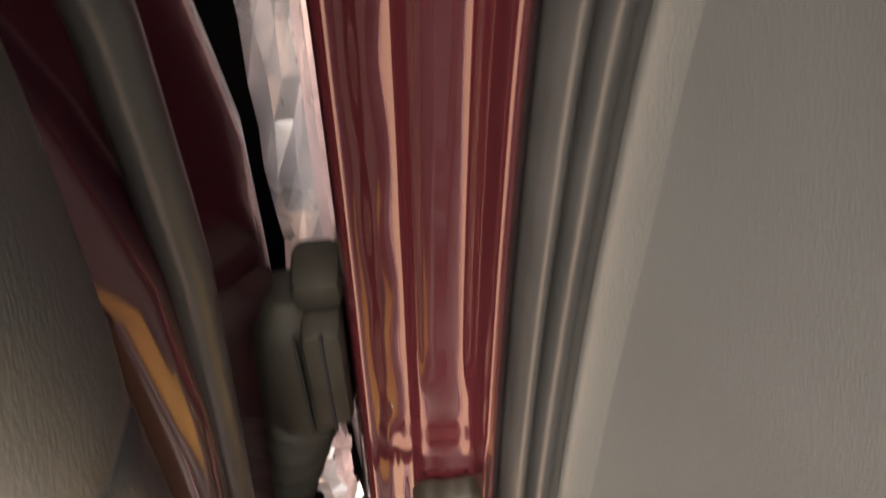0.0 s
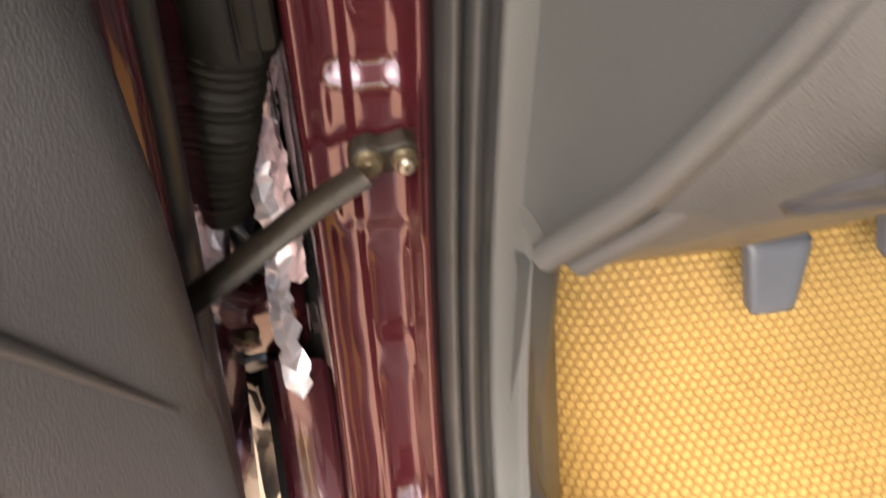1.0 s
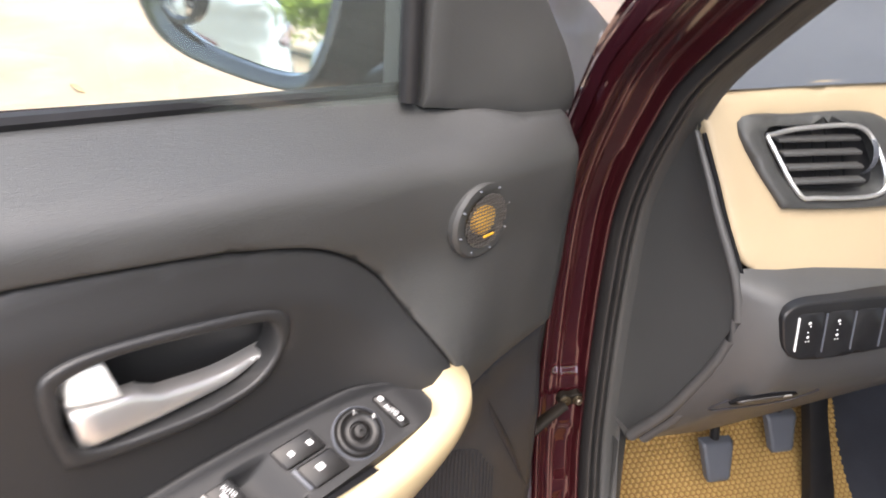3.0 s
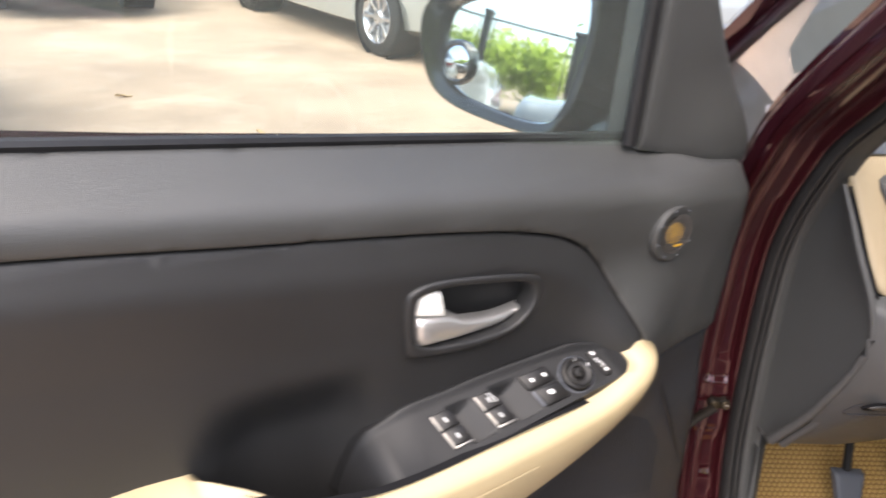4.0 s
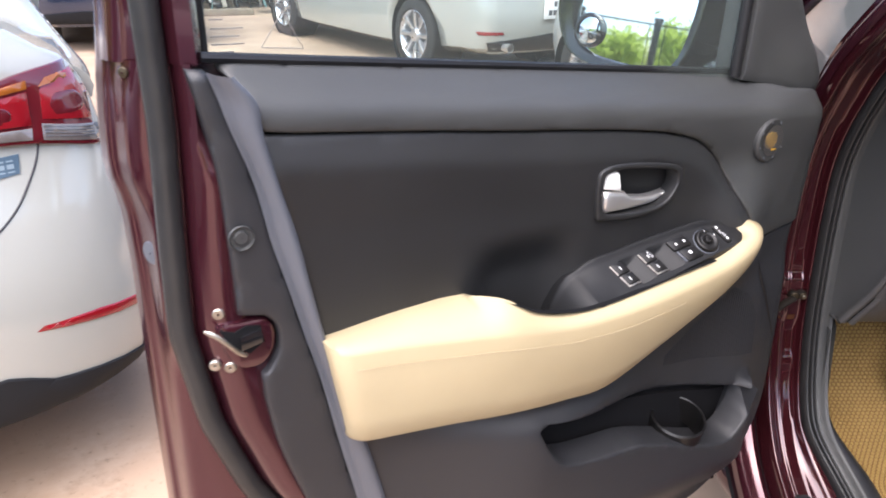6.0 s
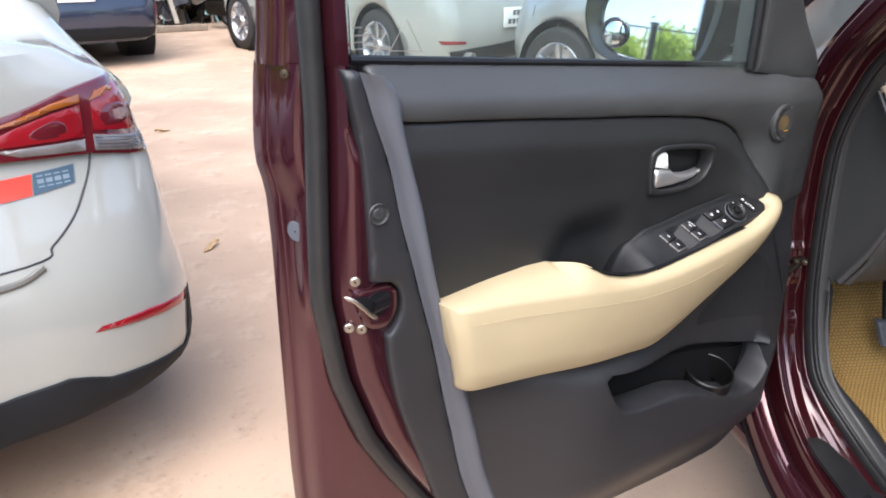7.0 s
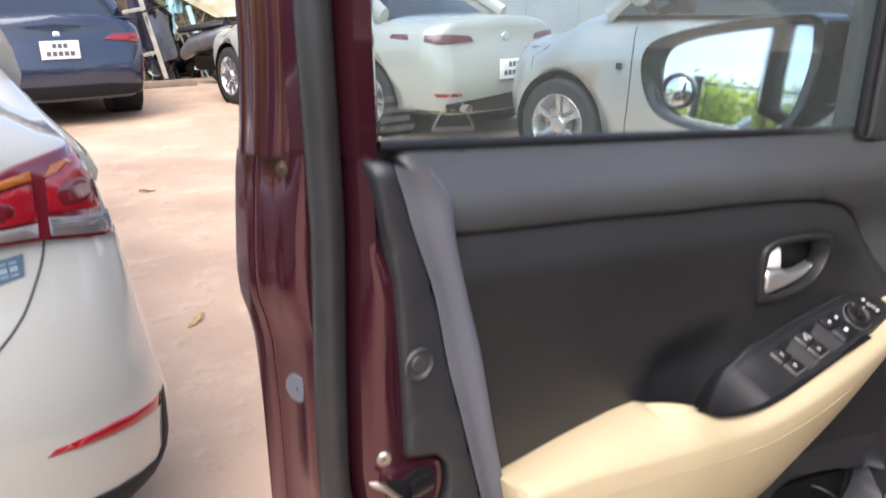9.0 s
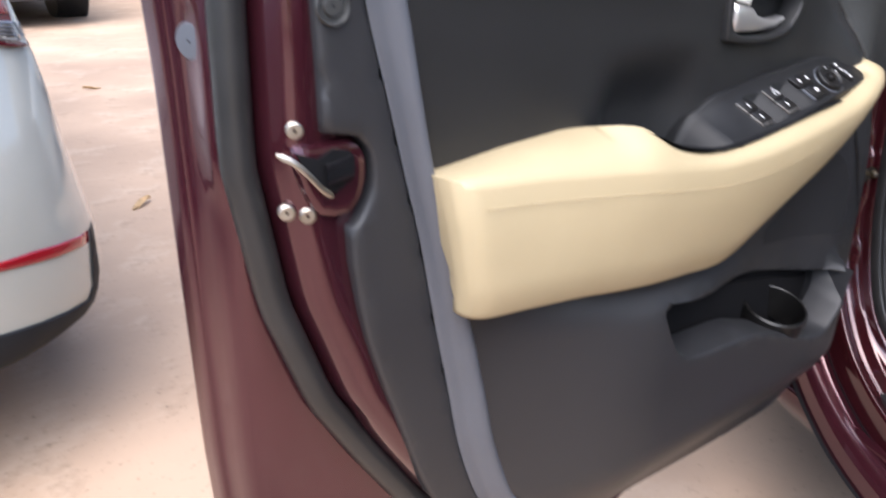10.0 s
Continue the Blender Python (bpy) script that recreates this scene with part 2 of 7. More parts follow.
def spline(pts, n=8, closed=False):
    """Catmull-Rom through the control points."""
    p = [np.array(q, float) for q in pts]
    out = []
    last = len(p) if closed else len(p) - 1
    for i in range(last):
        if closed:
            a, b, c, d = p[i - 1], p[i], p[(i + 1) % len(p)], p[(i + 2) % len(p)]
        else:
            b, c = p[i], p[i + 1]
            a = p[i - 1] if i else 2 * b - c
            d = p[i + 2] if i + 2 < len(p) else 2 * c - b
        for k in range(n):
            t = k / n
            out.append(0.5 * (2 * b + (c - a) * t + (2 * a - 5 * b + 4 * c - d) * t * t + (3 * b - a - 3 * c + d) * t ** 3))
    if not closed:
        out.append(p[-1])
    return out


def loft(rows, closed_u=False, caps=False, bm=None):
    """Skin through rows of points, all of one length. closed_u joins each row's end to its start."""
    own = bmesh.new()
    vs = [[own.verts.new(tuple(map(float, q))) for q in row] for row in rows]
    n = len(vs[0])
    for a, b in zip(vs, vs[1:]):
        for i in range(n if closed_u else n - 1):
            j = (i + 1) % n
            q = [a[i], a[j], b[j], b[i]]
            try:
                own.faces.new(q)
            except ValueError:
                pass
    if caps and closed_u:
        own.faces.new(vs[0][::-1])
        own.faces.new(vs[-1])
    bmesh.ops.remove_doubles(own, verts=own.verts, dist=1e-6)
    return join(bm, own)


def tube(path, radius, sides=10, bm=None, flat=1.0, up=(0, 0, 1)):
    """A round or flattened bar along a path."""
    path = [Vector(tuple(map(float, q))) for q in path]
    rows = []
    up = Vector(up)
    for i, q in enumerate(path):
        d = (path[min(i + 1, len(path) - 1)] - path[max(i - 1, 0)]).normalized()
        s = d.cross(up)
        s = s.normalized() if s.length > 1e-4 else d.orthogonal().normalized()
        u = s.cross(d)
        r = radius[i] if isinstance(radius, (list, tuple)) else radius
        rows.append([q + s * math.cos(2 * math.pi * k / sides) * r + u * math.sin(2 * math.pi * k / sides) * r * flat for k in range(sides)])
    return loft(rows, True, True, bm)


def lathe(profile, sides=24, bm=None, m=None, close=False):
    """Turns (radius, height) pairs round the local z axis."""
    rows = []
    for k in range(sides):
        a = 2 * math.pi * k / sides
        rows.append([(r * math.cos(a), r * math.sin(a), h) for r, h in profile])
    rows.append(rows[0])
    own = loft(rows, closed_u=close)
    if m is not None:
        own.transform(m)
    return join(bm, own)


def inside(pt, poly):
    x, y = pt
    r = False
    for (x1, y1), (x2, y2) in zip(poly, poly[1:] + poly[:1]):
        if (y1 > y) != (y2 > y) and x < (x2 - x1) * (y - y1) / (y2 - y1) + x1:
            r = not r
    return r


def panel(outline, front, round_=0.004, back=0.01, res=0.02, bm=None, holes=(), m=None):
    """A moulded panel that faces -y: its outline in (x, z), its face at y = front(x, z), edges rounded, and a rim that runs back by `back`."""
    from mathutils.geometry import delaunay_2d_cdt
    def fine(lp):
        out = []
        for a, b in zip(lp, lp[1:] + lp[:1]):
            n = max(1, int(math.hypot(b[0] - a[0], b[1] - a[1]) / (res * 0.7)))
            out += [(a[0] + (b[0] - a[0]) * k / n, a[1] + (b[1] - a[1]) * k / n) for k in range(n)]
        return out
    loops = [fine([tuple(map(float, q)) for q in outline])] + [fine([tuple(map(float, q)) for q in h]) for h in holes]
    segs = []
    for lp in loops:
        a = np.array(lp)
        segs.append((a, np.roll(a, -1, 0)))
    A = np.vstack([s[0] for s in segs])
    Bq = np.vstack([s[1] for s in segs])

    def dist(p):
        p = np.array(p)
        d = Bq - A
        t = np.clip(((p - A) * d).sum(1) / np.maximum((d * d).sum(1), 1e-12), 0, 1)
        return float(np.sqrt((((A + d * t[:, None]) - p) ** 2).sum(1).min()))

    pts = [Vector(q) for lp in loops for q in lp]
    edges, k = [], 0
    for lp in loops:
        edges += [(k + i, k + (i + 1) % len(lp)) for i in range(len(lp))]
        k += len(lp)
    lo, hi = A.min(0), A.max(0)

    def ok(q):
        return inside(q, loops[0]) and not any(inside(q, h) for h in loops[1:])
    # rings close to the edge for the rounding, then a plain grid
    if round_:
        for lp in loops:
            n = len(lp)
            for off in (0.3, 1.0):
                for i in range(n):
                    a, b = np.array(lp[i - 1]), np.array(lp[(i + 1) % n])
                    t = b - a
                    ln = np.hypot(*t)
                    if ln < 1e-9:
                        continue
                    nn = np.array([-t[1], t[0]]) / ln
                    for sgn in (1, -1):
                        q = np.array(lp[i]) + nn * sgn * off * round_
                        if ok(tuple(q)) and dist(q) > off * round_ * 0.97:
                            pts.append(Vector(q))
    for gx in np.arange(lo[0] + res / 2, hi[0], res):
        for gz in np.arange(lo[1] + res / 2, hi[1], res):
            q = (gx, gz)
            if ok(q) and dist(q) > max(round_ * 1.2, res * 0.35):
                pts.append(Vector(q))
    v2, e2, f2, *_ = delaunay_2d_cdt(pts, edges, [], 1 if not holes else 2, 1e-5)
    own = bmesh.new()
    vs = []
    for q in v2:
        d = dist(q)
        lift = 0.0
        if round_ and d < round_:
            u = 1 - d / round_
            lift = round_ * (1 - math.sqrt(max(0, 1 - u * u)))
        vs.append(own.verts.new((q[0], front(q[0], q[1]) + lift, q[1])))
    for f in f2:
        c = sum((v2[i] for i in f), Vector((0, 0))) / len(f)
        if holes and not ok(tuple(c)):
            continue
        try:
            own.faces.new([vs[i] for i in f])
        except ValueError:
            pass
    bmesh.ops.recalc_face_normals(own, faces=own.faces)
    rim = [e for e in own.edges if len(e.link_faces) == 1]
    if back:
        r = bmesh.ops.extrude_edge_only(own, edges=rim)
        for v in (g for g in r["geom"] if isinstance(g, bmesh.types.BMVert)):
            v.co.y += back
    loose = [v for v in own.verts if not v.link_faces]
    bmesh.ops.delete(own, geom=loose, context="VERTS")
    if m is not None:
        own.transform(m)
    return join(bm, own)


def sweep(path, profile, frames, bm=None):
    """Carries profile points (a, b) along a path; frames gives the two unit axes at each step."""
    return loft([[Vector(p) + Vector(f[0]) * float(a) + Vector(f[1]) * float(b) for a, b in profile] for p, f in zip(path, frames)], bm=bm)


def carve(ob, cutters):
    """Cuts cutter meshes out of an object's mesh for good."""
    for c in cutters:
        md = ob.modifiers.new("cut", "BOOLEAN")
        md.operation, md.object, md.solver = "DIFFERENCE", c, "EXACT"
    bpy.context.view_layer.update()
    me = bpy.data.meshes.new_from_object(ob.evaluated_get(bpy.context.evaluated_depsgraph_get()))
    ob.modifiers.clear()
    old = ob.data
    ob.data = me
    bpy.data.meshes.remove(old)
    for c in cutters:
        d = c.data
        bpy.data.objects.remove(c)
        bpy.data.meshes.remove(d)


def text_part(name, body, size, m, material, parent):
    """Letters of the built-in font, as a mesh."""
    cu = bpy.data.curves.new(name, "FONT")
    cu.body, cu.size, cu.extrude, cu.align_x, cu.align_y = body, size, 0.0004, "CENTER", "CENTER"
    ob = new(name, cu)
    bpy.context.view_layer.update()
    me = bpy.data.meshes.new_from_object(ob.evaluated_get(bpy.context.evaluated_depsgraph_get()))
    bpy.data.objects.remove(ob)
    bpy.data.curves.remove(cu)
    me.materials.clear()
    me.materials.append(material)
    ob = new(name, me)
    ob.parent = parent
    ob.matrix_basis = m
    return ob


# ---- setting ----
def sheet(name, lo, hi, material, label):
    bm = bmesh.new()
    bmesh.ops.create_grid(bm, x_segments=2, y_segments=2, size=0.5)
    for v in bm.verts:
        v.co = Vector((lo[0] + (v.co.x + 0.5) * (hi[0] - lo[0]), lo[1] + (v.co.y + 0.5) * (hi[1] - lo[1]), 0))
    return tagged(part(name, bm, material), label, name, kind="structure")


ground = sheet("ground", (-400, -400), (400, 400), CONCRETE, "dusty pinkish tan concrete yard floor")


def wall_with_ribs(name, length, height, m, material, label, pitch=1.2):
    bm = box((0, 0, 0), (length, 0.08, height))
    x = pitch
    while x < length:
        box((x - 0.012, -0.012, 0), (x + 0.012, -0.001, height), 0.003, 1, bm)
        x += pitch
    ob = part(name, bm, material)
    ob.matrix_world = m
    return tagged(ob, label, "wall", kind="structure")


wall_with_ribs("wall_back", 14, 3.6, pose(2.6, 10.6, 0, 0, 0, -3), WALLPANEL, "blue grey sheet metal wall with narrow ribs")
wall_with_ribs("wall_junk", 8, 3.6, pose(-5.4, 12.0, 0, 0, 0, 0), WOOD, "brown boarded wall behind the scrap heap")
wall_with_ribs("wall_side", 16, 3.6, pose(16.5, 10, 0, 0, 0, -90), WALLPANEL, "blue grey sheet metal wall with narrow ribs")

def make_leaf_cloud(bm, centre, spread, count, size, rng):
    for _ in range(count):
        d = Vector((rng.gauss(0, 1), rng.gauss(0, 1), rng.gauss(0, 1)))
        c = Vector(centre) + Vector((d.x * spread[0], d.y * spread[1], d.z * spread[2])) * 0.5
        a = Vector((rng.uniform(-1, 1), rng.uniform(-1, 1), rng.uniform(-1, 1))).normalized()
        b = a.orthogonal().normalized()
        s = size * rng.uniform(0.6, 1.4)
        vs = [bm.verts.new(c + q) for q in (a * s, b * s * 0.45, -a * s, -b * s * 0.45)]
        bm.faces.new(vs)


def tree(m, rng, height):
    ob = thing("tree", m, "leafy green tree in sunlight beyond the yard", "tree", "trees beyond the yard")
    part("trunk", tube([(0, 0, 0), (0.1, 0.05, height * 0.3), (0, 0.1, height * 0.6), (0.1, 0, height * 0.9)], [0.16, 0.13, 0.09, 0.03], 9), BARK, ob)
    bm = bmesh.new()
    for _ in range(16):
        a = rng.uniform(0, 6.28)
        r = rng.uniform(0.2, height * 0.38)
        make_leaf_cloud(bm, (r * math.cos(a), r * math.sin(a), height * rng.uniform(0.3, 0.95)), (0.65, 0.65, 0.5), 150, 0.1, rng)
    part("crown", bm, LEAF, ob, smooth=False)
    return ob


rng = random.Random(4)
for i in range(12):
    tree(pose(-9.5 + rng.uniform(-1.5, 1.0), -7 + i * 1.7 + rng.uniform(-0.5, 0.5), 0, 0, 0, rng.uniform(0, 360)), rng, (rng.uniform(2.0, 2.5) if i in (2, 3, 4) else rng.uniform(1.4, 1.9)))
for i in range(7):
    tree(pose(-8 + i * 2.8 + rng.uniform(-0.6, 0.6), -9.5 + rng.uniform(-1.5, 1.5), 0, 0, 0, rng.uniform(0, 360)), rng, rng.uniform(1.9, 2.9))


def iron_fence(m, length):
    ob = thing("iron_fence", m, "dark iron yard fence with square posts", "fence")
    n = int(length / 2.2)
    for i in range(n + 1):
        x = i * 2.2
        part("post", box((x - 0.09, -0.09, 0), (x + 0.09, 0.09, 1.93), 0.01), IRON, ob)
        part("post_cap", box((x - 0.12, -0.12, 1.93), (x + 0.12, 0.12, 2.0), 0.015), IRON, ob)
        if i < n:
            for z in (0.25, 1.84):
                part("rail", box((x + 0.09, -0.02, z), (x + 2.11, 0.02, z + 0.04), 0.004), IRON, ob)
            for k in (0.2, 2.0):
                part("bar", box((x + k - 0.014, -0.012, 0.29), (x + k + 0.014, 0.012, 1.84), 0.003), IRON, ob)
    return ob


iron_fence(pose(-6.6, -6.09, 0, 0, 0, 90), 15.4)


# ---- parked cars ----
from mathutils.bvhtree import BVHTree


def ring(w, zb, zs, zt, shape=None):
    if shape:
        half = [(0.0, zb), (0.5, zb), (0.8, zb)] + [(f_, max(z, zb + 0.004 * (k + 1))) for k, (z, f_) in enumerate(shape)] + [(0.82, zs + 0.015), (0.76, zs + (zt - zs) * 0.45), (0.55, zs + (zt - zs) * 0.8), (0.28, zs + (zt - zs) * 0.96), (0.0, zt)]
        return [(x * w, z) for x, z in half] + [(-x * w, z) for x, z in half[-2:0:-1]]
    half = [(0.0, zb), (0.55, zb), (0.84, zb), (0.95, zb + 0.05), (0.985, zb + 0.17), (1.0, zb + (zs - zb) * 0.5), (0.992, zb + (zs - zb) * 0.75), (0.965, zs - 0.05),
            (0.92, zs), (0.82, zs + (zt - zs) * 0.45), (0.6, zs + (zt - zs) * 0.8), (0.3, zs + (zt - zs) * 0.96), (0.0, zt)]
    return [(x * w, z) for x, z in half] + [(-x * w, z) for x, z in half[-2:0:-1]]


def lerp_rows(keys, y):
    for a, b in zip(keys, keys[1:]):
        if a[0] <= y <= b[0]:
            t = (y - a[0]) / (b[0] - a[0])
            t = t * t * (3 - 2 * t)
            return [p + (q - p) * t for p, q in zip(a[1:], b[1:])]
    return list(keys[0][1:]) if y < keys[0][0] else list(keys[-1][1:])


def profile_at(pairs, z):
    for (z0, y0), (z1, y1) in zip(pairs, pairs[1:]):
        if z0 <= z <= z1:
            t = (z - z0) / (z1 - z0)
            return y0 + (y1 - y0) * t
    return pairs[0][1] if z < pairs[0][0] else pairs[-1][1]


def car_shell(keys, rear, front, corner_r, corner_f, shape=None):
    """Lower body. keys: rows (y, half width, sill z, shoulder z, top z). rear and front: how far the end faces stand out, by height."""
    y0, y1 = keys[0][0], keys[-1][0]
    rows = []
    steps = 9

    def end(y, rc, prof, sgn):
        out = []
        w, zb, zs, zt = lerp_rows(keys, y)
        rg = ring(w, zb, zs, zt, shape)
        for i in range(1, steps + 1):
            a = i / steps * math.pi / 2
            sx = 1 - rc[0] / w * (1 - math.cos(a))
            out.append([(x * sx, y + sgn * (rc[1] + prof(z)) * math.sin(a), z) for x, z in rg])
        last = 1 - rc[0] / w
        for s in (0.75, 0.5, 0.25, 0.0005):
            out.append([(x * last * s, y + sgn * (rc[1] + prof(z) + 0.05 * (1 - s * s)), z) for x, z in rg])
        return out
    rr = end(y0, corner_r, lambda z: profile_at(rear, z), -1)
    ff = end(y1, corner_f, lambda z: profile_at(front, z), 1)
    mid = []
    n = 26
    for i in range(n + 1):
        y = y0 + (y1 - y0) * i / n
        mid.append([(x, y, z) for x, z in ring(*lerp_rows(keys, y), shape)])
    return loft(rr[::-1] + mid + ff, True, True)


def conform(bm, tree_, direction, proud, depth=0.012):
    """Lays a flat panel onto a body along a direction."""
    d = Vector(direction).normalized()
    ys = [v.co.dot(d) for v in bm.verts]
    base = min(ys)
    for v in bm.verts:
        k = v.co.dot(d) - base
        hit = tree_.ray_cast(v.co - d * 3, d)
        if hit[0] is not None:
            v.co = hit[0] - d * (proud - min(k, proud + depth))
    return bm


def wheel(parent, x, y, r, width, spokes=10, side=1):
    """Tyre with an alloy rim, axle along x."""
    turn = pose(x, y, r, 0, 90 * side, 0)
    h = width / 2
    prof = [(r * 0.66, -h * 0.9), (r * 0.7, -h), (r * 0.92, -h * 0.95), (r * 0.985, -h * 0.75), (r, -h * 0.4), (r, h * 0.4), (r * 0.985, h * 0.75), (r * 0.92, h * 0.95), (r * 0.7, h), (r * 0.66, h * 0.9)]
    tyre = part("wheel", lathe(prof, 36, m=turn, close=True), TYRE, parent, "black tyre on an alloy rim")
    rim = lathe([(r * 0.66, -h * 0.85), (r * 0.7, h * 0.88), (r * 0.66, h * 0.95), (r * 0.6, h * 0.7), (r * 0.57, -h * 0.2), (0.02, -h * 0.25)], 36)
    for k in range(spokes):
        a = 2 * math.pi * k / spokes
        own = box((0.03, -0.016, h * 0.45), (r * 0.63, 0.016, h * 0.8), 0.006)
        for v in own.verts:
            t = v.co.x / (r * 0.63)
            v.co.y *= 0.8 + 0.6 * abs(t - 0.2)
            v.co.z += 0.03 * (t - 0.6)
        own.transform(Matrix.Rotation(a, 4, "Z"))
        join(rim, own)
    lathe([(0.001, h * 0.95), (0.05, h * 0.9), (0.07, h * 0.6), (0.07, 0)], 20, rim)
    rim.transform(turn)
    part("rim", rim, ALLOY, tyre, "silver alloy rim")
    return tyre


def greenhouse(ob, belt, roof_, paint):
    """belt and roof: (half width, rear y, front y, z at the rear, z at the front)."""
    def loop(w, yr, yf, zr, zf, crown):
        pts = []
        mid = [(-w, yr), (-w * 0.5, yr - 0.07), (0, yr - 0.1), (w * 0.5, yr - 0.07), (w, yr)]
        for x, y in mid:
            pts.append((x, y, zr))
        for k in range(1, 6):
            t = k / 6
            pts.append((w * (1 + 0.03 * math.sin(t * math.pi)), yr + (yf - yr) * t, zr + (zf - zr) * t + crown * math.sin(t * math.pi)))
        for x, y in [(w, yf), (w * 0.5, yf + 0.12), (0, yf + 0.17), (-w * 0.5, yf + 0.12), (-w, yf)]:
            pts.append((x, y, zf))
        for k in range(5, 0, -1):
            t = k / 6
            pts.append((-w * (1 + 0.03 * math.sin(t * math.pi)), yr + (yf - yr) * t, zr + (zf - zr) * t + crown * math.sin(t * math.pi)))
        return pts
    a = loop(*belt, 0.0)
    c = loop(*roof_, 0.03)
    rows = []
    for t in (0, 0.2, 0.4, 0.6, 0.8, 1.0):
        rows.append([tuple((Vector(p) * (1 - t) + Vector(q) * t) * 1.0 + Vector((0.03 * math.sin(t * math.pi) * (1 if p[0] > 0 else -1 if p[0] < 0 else 0), 0, 0))) for p, q in zip(a, c)])
    part("glasshouse", loft(rows, True), DARKGLASS, ob, "dark tinted windows")
    lid = [c]
    for s, dz in ((0.97, 0.02), (0.8, 0.045), (0.5, 0.06), (0.1, 0.065)):
        cy = (roof_[1] + roof_[2]) / 2
        lid.append([(p[0] * s, cy + (p[1] - cy) * s, p[2] + dz) for p in c])
    part("roof", loft(lid, True, True), paint, ob)
    for i, wide in ((0, 0.1), (4, 0.1), (10, 0.05), (14, 0.05)):
        rows_p = [Vector(r[i]) for r in rows]
        part("pillar", tube(rows_p, wide, 8, flat=0.45, up=(1, 0, 0)), paint, ob)
    for sgn, idx in ((1, 7), (-1, 17)):
        part("pillar", tube([Vector(r[idx]) for r in rows], 0.035, 8, flat=0.4, up=(1, 0, 0)), BLACK, ob)
    for idx in (range(4, 11), list(range(14, 20)) + [0]):
        part("drip_rail", tube([Vector(rows[-1][i]) for i in idx], 0.03, 8, flat=0.8), paint, ob)


def car(name, m, label, paint, keys, rear, front, corners, axles, tyre, belt, roof_, spokes=10, shape=None):
    ob = thing(name, m, label, "car")
    shell = part("body", car_shell(keys, rear, front, *corners, shape), paint, ob, angle=35)
    cut = []
    hw = max(k[1] for k in keys)
    for y in axles:
        for s in (1, -1):
            c = new("cutter", bpy.data.meshes.new("cutter"))
            b = lathe([(0.001, -0.2), (tyre[0] + 0.045, -0.2), (tyre[0] + 0.045, 0.2), (0.001, 0.2)], 40, m=pose(s * (hw - 0.08), y, tyre[0] + 0.01, 0, 90, 0))
            bmesh.ops.recalc_face_normals(b, faces=b.faces)
            b.to_mesh(c.data)
            b.free()
            c.matrix_world = m
            cut.append(c)
    bpy.context.view_layer.update()
    carve(shell, cut)
    weld = bmesh.new()
    weld.from_mesh(shell.data)
    bmesh.ops.remove_doubles(weld, verts=weld.verts[:], dist=0.001)
    weld.to_mesh(shell.data)
    weld.free()
    for f in shell.data.polygons:
        f.use_smooth = True
    for y in axles:
        for s in (1, -1):
            wheel(ob, s * (hw - 0.12), y, tyre[0], tyre[1], spokes, s)
            part("wheel_arch", lathe([(tyre[0] + 0.04, 0.0), (tyre[0] + 0.04, -0.3), (0.06, -0.3)], 32, m=pose(s * (hw - 0.03), y, tyre[0] + 0.01, 0, 90 * s, 0)), BLACK, ob)
    greenhouse(ob, belt, roof_, paint)
    bmt = bmesh.new()
    bmt.from_mesh(shell.data)
    return ob, BVHTree.FromBMesh(bmt)


def flat_part(name, outline, plane, tree_, direction, proud, material, parent, label="", res=0.04, depth=0.012, round_=0.003):
    """A panel with outline (a, b) laid on a body: plane maps (a, y, b) into the car's frame."""
    bm = panel(outline, lambda a, b: 0.0, round_, 0.012, res)
    bm.transform(plane)
    conform(bm, tree_, direction, proud, depth)
    return part(name, bm, material, parent, label)


BACK = Matrix.Identity(4)
sedan_keys = [(-1.95, 0.80, 0.24, 0.93, 1.03), (-1.5, 0.86, 0.2, 0.93, 1.04), (-0.6, 0.865, 0.18, 0.9, 0.97), (0.5, 0.865, 0.18, 0.87, 0.95), (1.2, 0.855, 0.19, 0.84, 0.97), (1.75, 0.80, 0.22, 0.76, 0.86)]
sedan_rear = [(0.2, 0.0), (0.3, 0.08), (0.5, 0.13), (0.62, 0.11), (0.7, 0.06), (0.85, 0.03), (0.98, 0.03), (1.05, 0.0)]
sedan_front = [(0.2, 0.04), (0.4, 0.1), (0.6, 0.08), (0.75, 0.02), (0.9, -0.06)]


def bars(parent, m, width, height, material, count=4, name="printed_line"):
    """Rows of plain bars in place of writing."""
    for i in range(count):
        w = width / count
        part(name, box((-width / 2 + i * w + w * 0.12, -0.001, -height / 2), (-width / 2 + (i + 1) * w - w * 0.12, 0.0, height / 2)), material, parent).matrix_basis = m


def rear_kit(ob, tree_, hw, paint, light_outline, plate_z, y_back, lamp=REDLENS):
    """Lamps, number plate and badge shape on a rear face; outline for the right-hand side, mirrored."""
    for s in (1, -1):
        flat_part("tail_lamp", [(s * a, b) for a, b in (light_outline if s > 0 else light_outline[::-1])], BACK, tree_, (0, 1, 0), 0.012, lamp, ob, "red tail lamp")
    pl = part("number_plate", box((-0.165, y_back - 0.012, plate_z - 0.082), (0.165, y_back, plate_z + 0.082), 0.004), PLATE, ob, "white number plate with dark bars")
    for dz, wide, n in ((0.038, 0.14, 3), (-0.032, 0.25, 5)):
        bars(pl, pose(0, y_back - 0.0125, plate_z + dz), wide, 0.042, FADEDINK, n)


SILVERGREY = mat("warm grey plastic", (0.12, 0.115, 0.1), 0.45, 0, 0.3, 0.1, 10)
